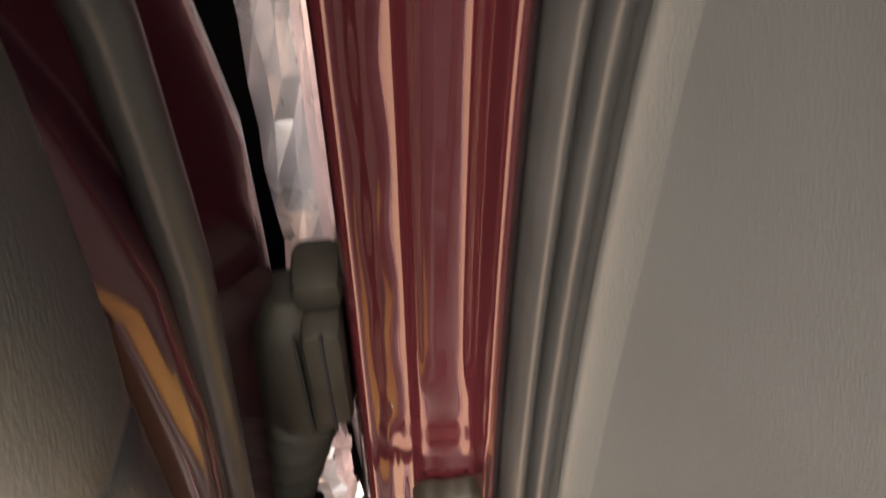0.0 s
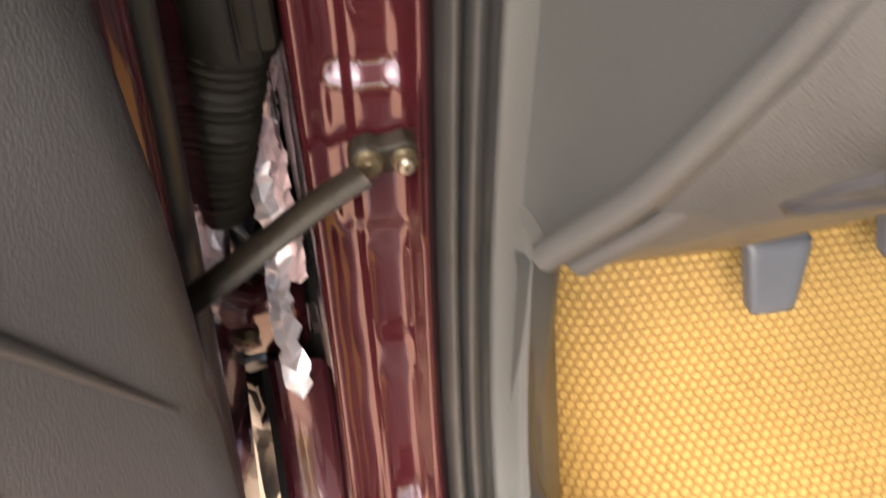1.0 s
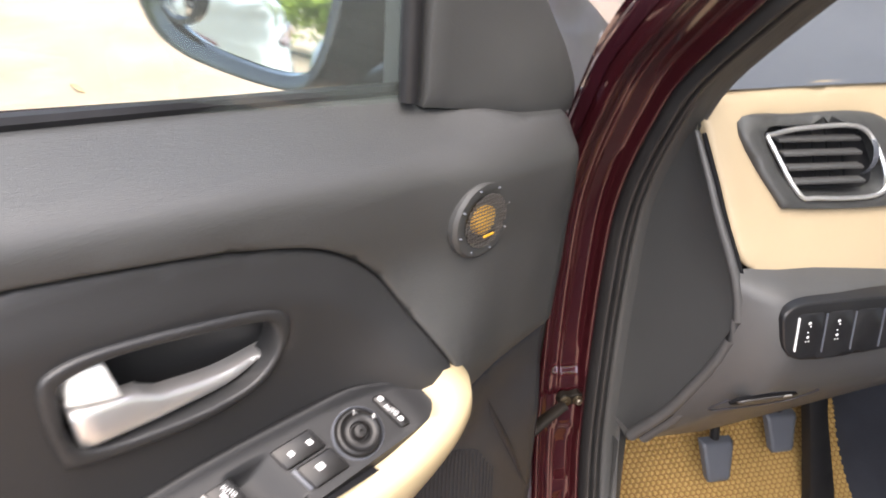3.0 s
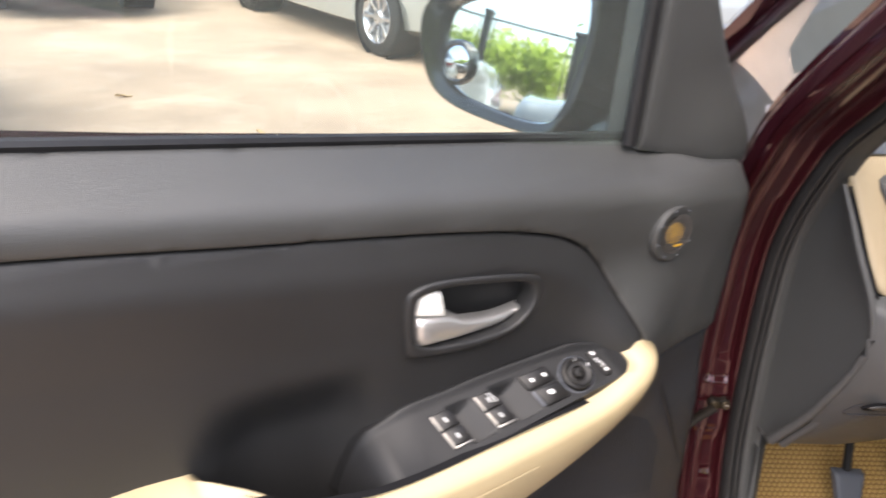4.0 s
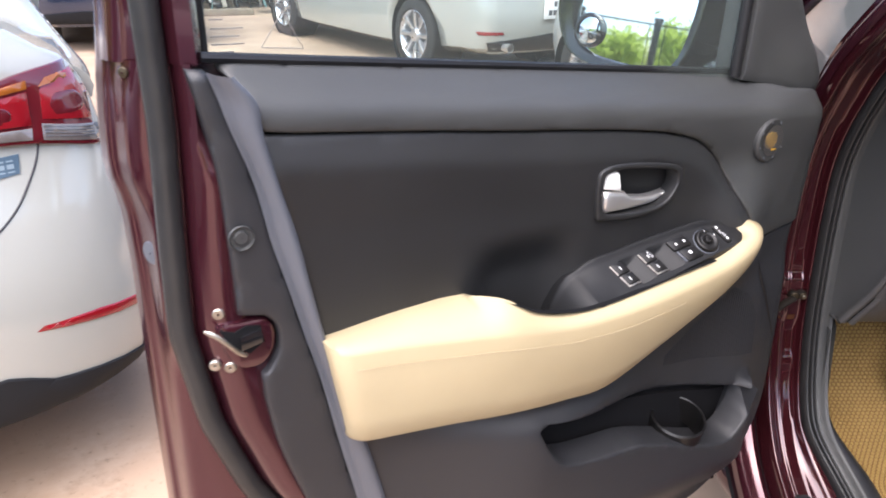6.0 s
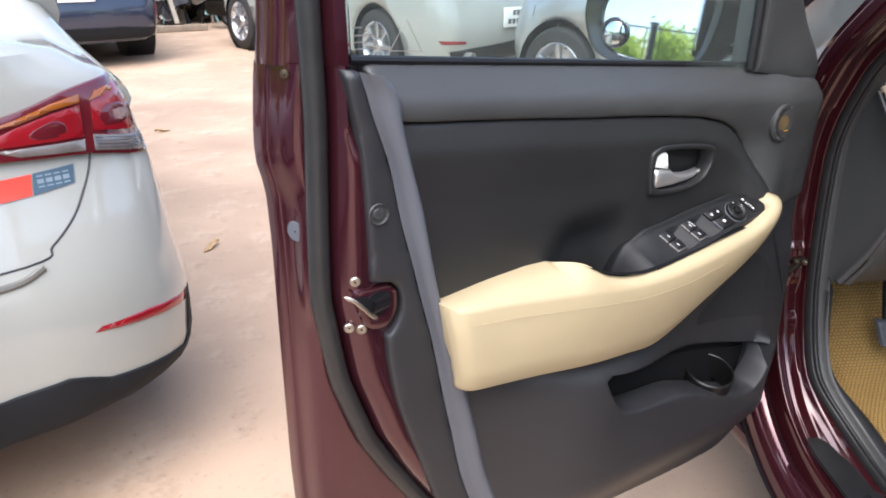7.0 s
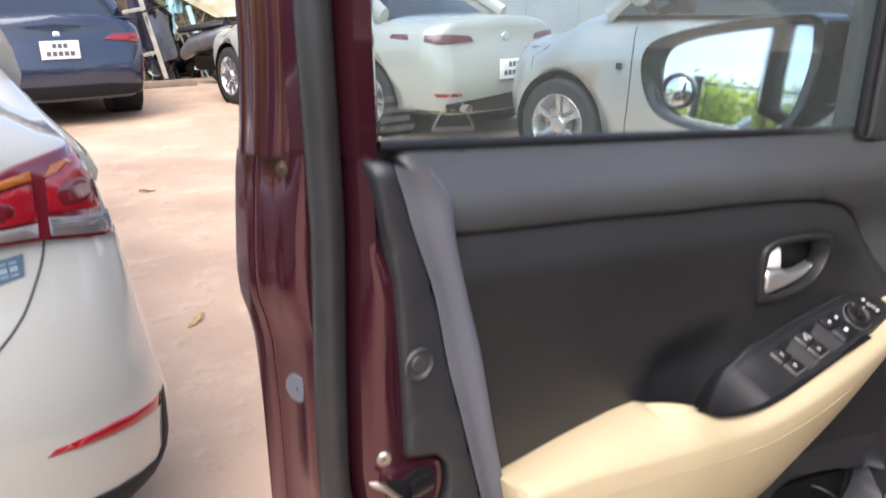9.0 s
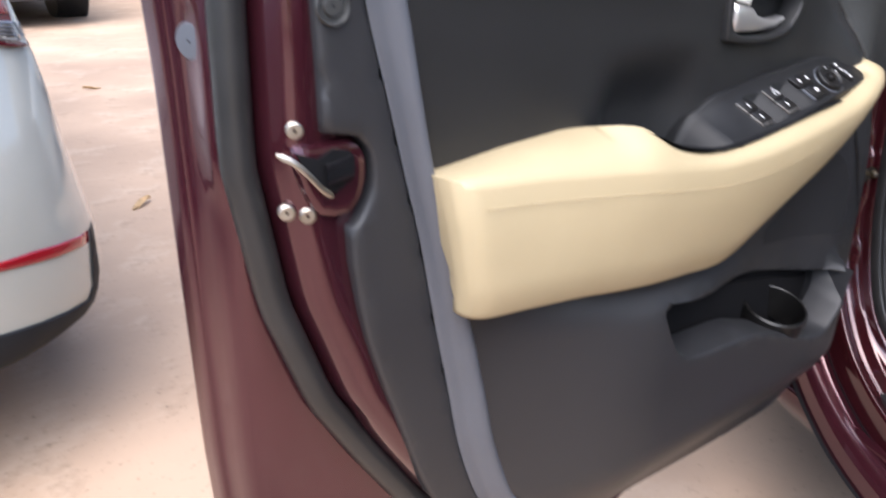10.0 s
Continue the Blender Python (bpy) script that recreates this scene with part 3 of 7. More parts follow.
# white sedan parked beside the open door
accent, acc_tree = car("white_sedan", pose(-1.935, 2.9, 0, 0, 0, 4), "pearl white sedan parked beside the open door", WHITEPAINT,
                       [(-1.95, 0.845, 0.265, 0.95, 1.06), (-1.6, 0.862, 0.22, 0.95, 1.07), (-0.6, 0.865, 0.18, 0.92, 0.98), (0.5, 0.865, 0.18, 0.87, 0.95), (1.2, 0.855, 0.19, 0.84, 0.97), (1.75, 0.80, 0.22, 0.76, 0.86)],
                       [(0.2, 0.08), (0.3, 0.094), (0.42, 0.096), (0.55, 0.09), (0.62, 0.07), (0.69, 0.02), (0.76, -0.01), (0.85, -0.03), (0.95, -0.03), (1.0, -0.02), (1.07, -0.03)],
                       sedan_front, ((0.42, 0.17), (0.22, 0.2)), (-1.28, 1.3), (0.31, 0.195), (0.7, -1.45, 1.0, 1.02, 0.95), (0.55, -0.7, 0.25, 1.38, 1.4),
                       shape=[(0.275, 0.962), (0.29, 0.982), (0.33, 0.994), (0.38, 0.998), (0.43, 1.0), (0.49, 0.988), (0.58, 0.97), (0.68, 0.958), (0.75, 0.945), (0.79, 0.932), (0.85, 0.918), (0.90, 0.9), (0.93, 0.88), (0.95, 0.86)])
lamp = [(0.36, 0.85), (0.45, 0.815), (0.523, 0.808), (0.66, 0.797), (0.765, 0.772), (0.794, 0.77), (0.80, 0.79), (0.785, 0.85), (0.765, 0.905), (0.745, 0.938), (0.70, 0.938), (0.63, 0.926), (0.54, 0.898), (0.43, 0.875)]
for sgn in (1, -1):
    flip = lambda o: [(sgn * a, b) for a, b in (o if sgn > 0 else o[::-1])]
    tl = flat_part("tail_lamp", flip(spline(lamp, 3, True)), BACK, acc_tree, (0, 1, 0), 0.014, DARKRED, accent, "red and amber tail lamp", 0.03)
    flat_part("amber_lens", flip([(0.45, 0.866), (0.53, 0.875), (0.60, 0.893), (0.655, 0.901), (0.656, 0.917), (0.60, 0.906), (0.53, 0.885)]), BACK, acc_tree, (0, 1, 0), 0.018, AMBER, tl, "amber indicator lens", 0.03)
    flat_part("red_lens", flip([(0.45, 0.842), (0.5, 0.836), (0.652, 0.833), (0.654, 0.896), (0.60, 0.888), (0.53, 0.87)]), BACK, acc_tree, (0, 1, 0), 0.018, REDLENS, tl, "bright red brake lens", 0.03)
    flat_part("red_lens", flip([(0.672, 0.842), (0.785, 0.82), (0.778, 0.858), (0.755, 0.912), (0.74, 0.926), (0.69, 0.917), (0.676, 0.895)]), BACK, acc_tree, (0, 1, 0), 0.018, REDLENS, tl, "bright red brake lens", 0.03)
    flat_part("amber_lens", flip([(0.675, 0.902), (0.70, 0.906), (0.75, 0.914), (0.742, 0.927), (0.69, 0.918)]), BACK, acc_tree, (0, 1, 0), 0.0195, AMBER, tl, "amber indicator lens", 0.03)
    flat_part("lamp_core", flip(spline([(0.69, 0.85), (0.74, 0.845), (0.755, 0.86), (0.74, 0.885), (0.70, 0.885)], 4, True)), BACK, acc_tree, (0, 1, 0), 0.0195, DARKRED, tl, "dark bulb chamber behind the red lens", 0.02)
    flat_part("lamp_core", flip(spline([(0.55, 0.845), (0.61, 0.842), (0.62, 0.862), (0.60, 0.874), (0.56, 0.862)], 4, True)), BACK, acc_tree, (0, 1, 0), 0.0195, DARKRED, tl, "dark bulb chamber behind the red lens", 0.02)
    for k in (0.2, 0.4, 0.6, 0.8):
        flat_part("lens_rib", flip([(0.672, 0.8035 + 0.031 * k), (0.785, 0.7795 + 0.03 * k), (0.785, 0.782 + 0.03 * k), (0.672, 0.806 + 0.031 * k)]), BACK, acc_tree, (0, 1, 0), 0.0195, FADEDINK, tl, "", 0.03)
    flat_part("clear_lens", flip([(0.48, 0.832), (0.53, 0.815), (0.648, 0.806), (0.651, 0.828)]), BACK, acc_tree, (0, 1, 0), 0.018, CLEARLENS, tl, "smoky reversing lens", 0.03)
    flat_part("clear_lens", flip([(0.667, 0.803), (0.765, 0.78), (0.792, 0.778), (0.79, 0.808), (0.669, 0.834)]), BACK, acc_tree, (0, 1, 0), 0.018, CLEARLENS, tl, "smoky reversing lens", 0.03)
    flat_part("bumper_reflector", flip([(0.585, 0.455), (0.70, 0.436), (0.809, 0.416), (0.811, 0.437), (0.70, 0.457), (0.60, 0.463)]), BACK, acc_tree, (0, 1, 0), 0.004, REDLENS, accent, "thin red bumper reflector", 0.03)
    flat_part("bumper_valance", flip([(0.0, 0.275), (0.0, 0.375), (0.42, 0.373), (0.52, 0.376), (0.56, 0.362), (0.60, 0.342), (0.70, 0.325), (0.785, 0.309), (0.800, 0.325), (0.812, 0.416), (0.815, 0.437), (0.826, 0.44), (0.824, 0.34), (0.80, 0.285), (0.6, 0.27)]), BACK, acc_tree, (0, 1, 0), 0.008, VALANCE, accent, "dark grey plastic bumper valance", 0.04)


def seam_line(pts, tree_, direction, parent, r=0.003, name="panel_gap", material=INK):
    d = Vector(direction)
    out = []
    for x, z in spline(pts, 6):
        h = tree_.ray_cast(Vector((x, 0, z)) - d * 4, d)
        if h[0] is not None:
            out.append(h[0] - d * 0.0005)
    part(name, tube(out, r, 8), material, parent)


for sgn in (1, -1):
    seam_line([(sgn * 0.657, 0.797), (sgn * 0.646, 0.765), (sgn * 0.63, 0.735), (sgn * 0.595, 0.685), (sgn * 0.545, 0.645), (sgn * 0.487, 0.62), (sgn * 0.05, 0.61)], acc_tree, (0, 1, 0), accent, 0.0022)
    seam_line([(sgn * 0.02, 0.59), (sgn * 0.3, 0.59), (sgn * 0.46, 0.594), (sgn * 0.52, 0.612)], acc_tree, (0, 1, 0), accent, 0.008, "plate_recess_lip", SILVERGREY)
for sgn in (1, -1):
    part("rear_quarter", tube(spline([(sgn * 0.60, -1.15, 1.17), (sgn * 0.63, -1.3, 1.085), (sgn * 0.648, -1.45, 1.015), (sgn * 0.69, -1.6, 0.935), (sgn * 0.725, -1.78, 0.88), (sgn * 0.72, -1.9, 0.87)], 5), 0.07, 14, flat=0.75), WHITEPAINT, accent)
flat_part("dealer_sticker", [(0.536, 0.740), (0.614, 0.748), (0.619, 0.783), (0.542, 0.779)], BACK, acc_tree, (0, 1, 0), 0.003, STICKBLUE, accent, "small blue sticker with pale bars", 0.03, 0.002, 0)
flat_part("dealer_sticker", [(0.455, 0.735), (0.533, 0.740), (0.539, 0.779), (0.46, 0.775)], BACK, acc_tree, (0, 1, 0), 0.003, STICKRED, accent, "small red sticker with pale bars", 0.03, 0.002, 0)
for zz, hh in ((0.773, 0.003), (0.763, 0.008), (0.753, 0.0025)):
    for k in range(4):
        flat_part("printed_line", [(0.547 + k * 0.016, zz - hh / 2), (0.559 + k * 0.016, zz - hh / 2), (0.559 + k * 0.016, zz + hh / 2), (0.547 + k * 0.016, zz + hh / 2)], BACK, acc_tree, (0, 1, 0), 0.004, PALEINK, accent, "", 0.03, 0.002, 0)

navy, navy_tree = car("blue_sedan", pose(-0.55, 9.6, 0, 0, 0, 3), "dark blue sedan parked near the scrap heap", NAVYPAINT, sedan_keys, sedan_rear, sedan_front, ((0.2, 0.15), (0.22, 0.2)), (-1.3, 1.3), (0.31, 0.195), (0.72, -1.5, 1.0, 1.0, 0.95), (0.55, -0.75, 0.25, 1.38, 1.4))
rear_kit(navy, navy_tree, 0.86, NAVYPAINT, [(0.4, 0.80), (0.62, 0.775), (0.79, 0.755), (0.82, 0.8), (0.825, 0.885), (0.79, 0.9), (0.73, 0.85), (0.5, 0.845)], 0.72, -2.27)
flat_part("badge", [(-0.03, 0.84), (0.03, 0.84), (0.025, 0.88), (-0.025, 0.88)], BACK, navy_tree, (0, 1, 0), 0.008, CHROME, navy, "plain chrome badge", 0.03)
for sgn in (1, -1):
    flat_part("bumper_reflector", [(sgn * 0.735, 0.44), (sgn * 0.775, 0.44), (sgn * 0.785, 0.6), (sgn * 0.745, 0.6)][::sgn], BACK, navy_tree, (0, 1, 0), 0.008, REDLENS, navy, "red bumper reflector", 0.03)
flat_part("bumper_valance", [(-0.72, 0.27), (0.72, 0.27), (0.74, 0.36), (0.4, 0.39), (-0.4, 0.39), (-0.74, 0.36)], BACK, navy_tree, (0, 1, 0), 0.01, VALANCE, navy, "black rear valance", 0.04)
part("boot_lip", loft([[(x, -2.0 - 0.09 * (1 - (x / 0.72) ** 2) + dy, 0.985 + 0.02 * (1 - (x / 0.72) ** 2) + dz) for dy, dz in ((-0.035, 0.0), (-0.03, 0.014), (0.03, 0.01), (0.06, -0.01), (0.0, -0.02))] for x in np.linspace(-0.72, 0.72, 13)], True, True), NAVYPAINT, navy, "small boot lip spoiler")
maz, maz_tree = car("white_saloon", pose(2.38, 6.89, 0, 0, 0, 9), "pearl white saloon with alloy wheels", WHITEPAINT, sedan_keys, sedan_rear, sedan_front, ((0.25, 0.17), (0.25, 0.2)), (-1.36, 1.36), (0.32, 0.2), (0.72, -1.45, 1.0, 1.0, 0.95), (0.55, -0.7, 0.25, 1.37, 1.4), 8)
rear_kit(maz, maz_tree, 0.86, WHITEPAINT, [(0.36, 0.83), (0.7, 0.815), (0.82, 0.85), (0.84, 0.885), (0.6, 0.89), (0.4, 0.875)], 0.6, -2.3, DARKRED)
flat_part("badge", spline([(-0.05, 0.86), (0, 0.82), (0.05, 0.86), (0, 0.9)], 5, True), BACK, maz_tree, (0, 1, 0), 0.008, CHROME, maz, "plain round chrome badge", 0.03)
for sgn in (1, -1):
    flat_part("bumper_reflector", [(sgn * 0.52, 0.40), (sgn * 0.72, 0.40), (sgn * 0.74, 0.43), (sgn * 0.54, 0.425)][::sgn], BACK, maz_tree, (0, 1, 0), 0.008, REDLENS, maz, "thin red bumper reflector", 0.03)
    flat_part("bumper_valance", [(0.0, 0.25), (sgn * 0.62, 0.26), (sgn * 0.66, 0.34), (0.0, 0.4)][::sgn], BACK, maz_tree, (0, 1, 0), 0.01, BLACK, maz, "black rear valance", 0.04)
    part("exhaust_tip", lathe([(0.03, -0.06), (0.036, 0.03), (0.032, 0.03), (0.027, -0.06)], 16, m=pose(sgn * 0.5, -2.26, 0.3, 90, 0, 0)), CHROME, maz, "chrome exhaust tip")

copy_thing(maz, pose(-3.85, -1.15, 0, 0, 0, 2))["label"] = "pearl white saloon parked behind the other white car"

van_keys = [(-1.9, 0.8, 0.26, 1.05, 1.15), (-1.2, 0.86, 0.22, 1.04, 1.12), (0.5, 0.865, 0.22, 1.02, 1.1), (1.2, 0.85, 0.23, 0.96, 1.12), (1.75, 0.76, 0.26, 0.82, 0.92)]
innova, inn_tree = car("silver_van", pose(3.35, 2.26, 0, 0, 0, 12), "silver people carrier with alloy wheels", SILVERPAINT, van_keys, [(0.2, 0.0), (0.5, 0.1), (0.8, 0.05), (1.1, 0.0)], sedan_front, ((0.15, 0.12), (0.35, 0.22)), (-1.35, 1.4), (0.323, 0.205), (0.74, -1.95, 1.1, 1.12, 1.06), (0.6, -1.75, 0.35, 1.7, 1.7), 6)
for y in (-0.08, -1.02):
    h = part("door_handle", tube([(-0.872, y, 0.995), (-0.9, y + 0.03, 1.0), (-0.9, y + 0.18, 1.0), (-0.872, y + 0.21, 0.995)], 0.014, 8), CHROME, innova, "chrome pull door handle")
    part("handle_cup", lathe([(0.001, 0.004), (0.035, 0.003), (0.045, 0.0)], 20, m=pose(-0.868, y + 0.11, 0.995, 0, -90, 0)), BLACK, h, "dark handle recess")
van_mirror = part("wing_mirror", loft([[(-0.9 - 0.09 * u + 0.02 * math.cos(a), 0.72 + w_ * math.cos(a), 1.2 + h_ * math.sin(a)) for a in np.linspace(0, 2 * math.pi, 17)[:-1]] for u, w_, h_ in ((-0.3, 0.02, 0.03), (0.0, 0.05, 0.06), (0.4, 0.06, 0.075), (1.2, 0.06, 0.075), (1.8, 0.045, 0.06), (2.0, 0.02, 0.03))], True, True), SILVERPAINT, innova, "silver wing mirror of the van")
part("mirror_foot", tube([(-0.80, 0.74, 1.1), (-0.87, 0.74, 1.13), (-0.93, 0.73, 1.17)], 0.03, 8), BLACK, van_mirror, "black mirror foot")
flat_part("headlamp", [(-0.76, 0.68), (-0.5, 0.66), (-0.52, 0.78), (-0.72, 0.86)], BACK, inn_tree, (0, -1, 0), 0.01, CLEARLENS, innova, "clear headlamp", 0.03)
for a in ([(0.86, 0.3), (0.83, 0.6), (0.83, 0.9), (0.85, 1.0)], [(-0.12, 0.3), (-0.12, 0.6), (-0.11, 1.02)]):
    out = []
    for y, z in spline(a, 5):
        h = inn_tree.ray_cast(Vector((-3, y, z)), Vector((1, 0, 0)))
        if h[0] is not None:
            out.append(h[0])
    part("panel_gap", tube(out, 0.004, 6), INK, innova)
part("side_badge", box((-0.872, 0.89, 0.74), (-0.862, 0.93, 0.78), 0.003), INK, innova, "small dark side badge")


# ---- the maroon car whose front door stands open ----
CAR = pose(0, 0, 0, 0, 0, -25)
own_car = thing("maroon_car", CAR, "maroon people carrier with its front door open", "car")
# the door opening's front edge, in (y, z): sill, hinge pillar, windscreen pillar
APERTURE = spline([(-1.0, 0.30), (-0.6, 0.30), (-0.28, 0.315), (-0.14, 0.36), (-0.06, 0.44), (-0.016, 0.55), (0.004, 0.66), (0.016, 0.78), (0.014, 0.88), (-0.022, 0.975), (-0.085, 1.06), (-0.3, 1.24), (-0.6, 1.42), (-0.95, 1.5)], 7)


def along(x, off=0.0):
    """The opening's edge moved sideways to x and outwards by off."""
    pts, fr = [], []
    n = len(APERTURE)
    for i, q in enumerate(APERTURE):
        a, b = APERTURE[max(i - 1, 0)], APERTURE[min(i + 1, n - 1)]
        d = (b - a) / np.hypot(*(b - a))
        nn = (d[1], -d[0])
        pts.append((x, q[0] + nn[0] * off, q[1] + nn[1] * off))
        fr.append(((1, 0, 0), (0, nn[0], nn[1])))
    return pts, fr


def inboard(z):
    """How far the sealing flange runs inboard along the sill."""
    return 0.034 * smooth_step((0.43 - z) / 0.11)


def opening_strip(name, profile, material, label="", angle=35, low=0.0, high=9.0, shift=False):
    pts, fr = along(0.0)
    if shift:
        pts = [(q[0] + inboard(q[2]), q[1], q[2]) for q in pts]
    keep = [i for i, q in enumerate(pts) if low <= q[2] <= high]
    pts, fr = [pts[i] for i in keep], [fr[i] for i in keep]
    return part(name, sweep(pts, profile, fr), material, own_car, label, angle=angle)


JAMB_PROFILE = spline([(0.05, 0.03), (0.0165, 0.014), (0.0148, 0.004), (0.011, -0.004), (0.0092, -0.0056), (0.0074, -0.0056), (0.006, -0.004), (0.005, 0.001), (0.0036, 0.0055), (0.0005, 0.0078), (-0.005, 0.0085), (-0.016, 0.0085), (-0.019, 0.0095), (-0.022, 0.0112), (-0.026, 0.0112), (-0.030, 0.0095), (-0.034, 0.0065), (-0.0375, 0.0055), (-0.040, 0.0065), (-0.0415, 0.0095), (-0.0425, 0.016), (-0.044, 0.05)], 4)


def ledge(v, a, b, w):
    """1 between a and b, falling to 0 over w on both sides."""
    return smooth_step((v - a) / w + 0.5) * smooth_step((b - v) / w + 0.5)


def emboss(a, z):
    """Pressed pockets in the pillar, and the raised boss that carries the check strap."""
    boss = 0.0048 * ledge(a, -0.030, 0.02, 0.01) * ledge(z, 0.594, 0.668, 0.016) * smooth_step((0.009 - a) / 0.004)
    pocket = 0.0024 * ledge(a, -0.0165, 0.0005, 0.003) * (ledge(z, 0.70, 0.93, 0.03) + ledge(z, 0.53, 0.578, 0.016) + ledge(z, 0.43, 0.505, 0.02))
    dimple = 0.001 * math.exp(-((a + 0.030) / 0.004) ** 2) * math.sin(z * 55) ** 2 * (z < 0.95)
    return pocket - boss + dimple


fine_edge = spline([(-1.0, 0.30), (-0.6, 0.30), (-0.28, 0.315), (-0.14, 0.36), (-0.06, 0.44), (-0.016, 0.55), (0.004, 0.66), (0.016, 0.78), (0.014, 0.88), (-0.022, 0.975), (-0.085, 1.06), (-0.3, 1.24), (-0.6, 1.42), (-0.95, 1.5)], 34)
jamb_rows = []
for i, q in enumerate(fine_edge):
    d = fine_edge[min(i + 1, len(fine_edge) - 1)] - fine_edge[max(i - 1, 0)]
    d = d / np.hypot(*d)
    row = []
    for a, b in JAMB_PROFILE:
        o = b + emboss(a, q[1]) * (1.0 if q[0] > -0.12 else 0.0)
        row.append((a + inboard(q[1]) * smooth_step((a - 0.002) / 0.006), q[0] + d[1] * o, q[1] - d[0] * o))
    jamb_rows.append(row)
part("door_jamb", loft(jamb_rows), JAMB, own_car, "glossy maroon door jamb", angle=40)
# Black sheets added to close the hinge gap and hold its shade.
opening_strip("gap_shade", [(-0.046, 0.049), (-0.05, 0.09), (-0.07, 0.1), (-0.108, 0.1)], VOID, "black sheet for the shade in the hinge gap", 35, 0.5, 0.97)
opening_strip("gap_shade", [(-0.046, 0.049), (-0.05, 0.09), (-0.07, 0.1), (-0.092, 0.1)], VOID, "black sheet for the shade in the hinge gap", 35, 0.3, 0.5)
opening_strip("pillar_foot", [(-0.044, 0.049), (-0.05, 0.06), (-0.066, 0.066), (-0.078, 0.064), (-0.083, 0.07), (-0.085, 0.1)], MAROON, "glossy maroon foot of the hinge pillar", 35, 0.29, 0.5)
opening_strip("door_seal", spline([(0.0145, 0.008), (0.0148, -0.002), (0.0165, -0.0095), (0.0195, -0.0135), (0.0222, -0.0122), (0.0238, -0.0078), (0.0246, -0.0058), (0.0254, -0.0078), (0.0268, -0.0122), (0.0292, -0.0135), (0.0318, -0.0115), (0.034, -0.007), (0.036, -0.004), (0.040, -0.0015), (0.044, 0.006)], 3), RUBBER, "black double-lipped rubber door seal", 75, shift=True)
opening_strip("garnish", spline([(0.0385, 0.006), (0.0400, -0.002), (0.0435, -0.0045), (0.05, -0.0055), (0.0555, -0.006), (0.0582, -0.0078), (0.0598, -0.007), (0.0604, 0.002), (0.061, 0.014)], 3), TRIM, "charcoal plastic pillar garnish", 75, shift=True)
sill_rows = []
for q in along(0.0)[0]:
    if q[2] < 0.55 and q[1] < 0.0:
        e, k = 0.06 + inboard(q[2]), 0.25 + 0.75 * smooth_step((0.44 - q[2]) / 0.1)
        sill_rows.append([(e - 0.004, q[1] + 0.002, q[2] + 0.001), (e + 0.004 * k, q[1], q[2] + 0.004), (e + 0.02 * k, q[1] + 0.004, q[2] + 0.003), (e + 0.034 * k, q[1] + 0.01, q[2] - 0.004), (e + 0.042 * k, q[1] + 0.016, q[2] - 0.016), (e + 0.045 * k, q[1] + 0.03, q[2] - 0.06)])
part("sill_trim", loft(sill_rows), LOWTRIM, own_car, "black plastic sill trim beside the mat", angle=60)
opening_strip("fender_edge", [(-0.108, 0.1), (-0.112, 0.06), (-0.118, 0.052), (-0.126, 0.055), (-0.13, 0.08), (-0.133, 0.2), (-0.13, 0.3)], MAROON, "", 35, 0.56, 0.93)
opening_strip("pillar_skin", [(-0.044, 0.02), (-0.05, 0.028), (-0.049, 0.038), (-0.036, 0.047), (0.0, 0.052)], MAROON, "maroon windscreen pillar skin", 50, 0.93)
# hinge gap behind the pillar
foil = bmesh.new()
rr = random.Random(8)
rows = []
for k in range(40):
    z = 0.2 + k * 0.021
    rows.append([(-0.072 + 0.006 * i + rr.uniform(-0.0015, 0.0015), 0.088 + rr.uniform(-0.004, 0.004), z) for i in range(5)])
part("insulation_foil", loft(rows), FOIL, own_car, "crumpled silver insulation foil", smooth=False)
# Pale strip added for light reflected along the wing's inner edge.
part("hinge_gap_gleam", loft([[(-0.052, 0.075 + 0.004 * math.sin(z * 40), z), (-0.047, 0.062 + 0.003 * math.sin(z * 55), z), (-0.044, 0.064, z)] for z in np.linspace(0.3, 0.98, 30)]), PINKMETAL, own_car, "pale strip for light reflected in the hinge gap")
for k, z in enumerate((0.42, 0.5, 0.56)):
    part("wire_loop", tube(spline([(-0.1, 0.05, z), (-0.08, 0.04 + 0.01 * k, z + 0.02), (-0.06, 0.06, z - 0.01), (-0.075, 0.08, z + 0.05)], 6), 0.005, 8), BLACK, own_car, "dark wiring loop")

liner = []
for k in range(34):
    z = 0.19 + 0.014 * k
    liner.append([(-0.122 + 0.0085 * i + 0.002 * math.sin(z * 50 + i), 0.066 + 0.012 * math.sin(z * 26 + i * 0.9) + 0.006 * math.sin(z * 61 - i * 1.7), z) for i in range(9)])
part("splash_liner", loft(liner), GLOSSBLACK, own_car, "crumpled black plastic splash liner", angle=60)
rr = random.Random(21)
for x0, z0, z1, wide, material, label in ((-0.066, 0.45, 0.655, 0.008, FOIL, "crumpled silver foil strip"), (-0.056, 0.52, 0.65, 0.005, PINKMETAL, "pale crumpled film strip")):
    rows = []
    for z in np.linspace(z0, z1, 40):
        w_ = wide * rr.uniform(0.7, 1.1)
        rear = float(np.interp(z, [q[1] for q in APERTURE], [q[0] for q in APERTURE]))
        cx, cy = x0 + 0.002 * math.sin(z * 60) + rr.uniform(-0.0012, 0.0012), min(0.058, rear + 0.06) + rr.uniform(-0.003, 0.003)
        rows.append([(cx - w_, cy + rr.uniform(-0.004, 0.004), z), (cx, cy - 0.005, z + rr.uniform(-0.004, 0.004)), (cx + w_, cy + rr.uniform(-0.004, 0.004), z)])
    part("film_strip", loft(rows), material, own_car, label, smooth=False)
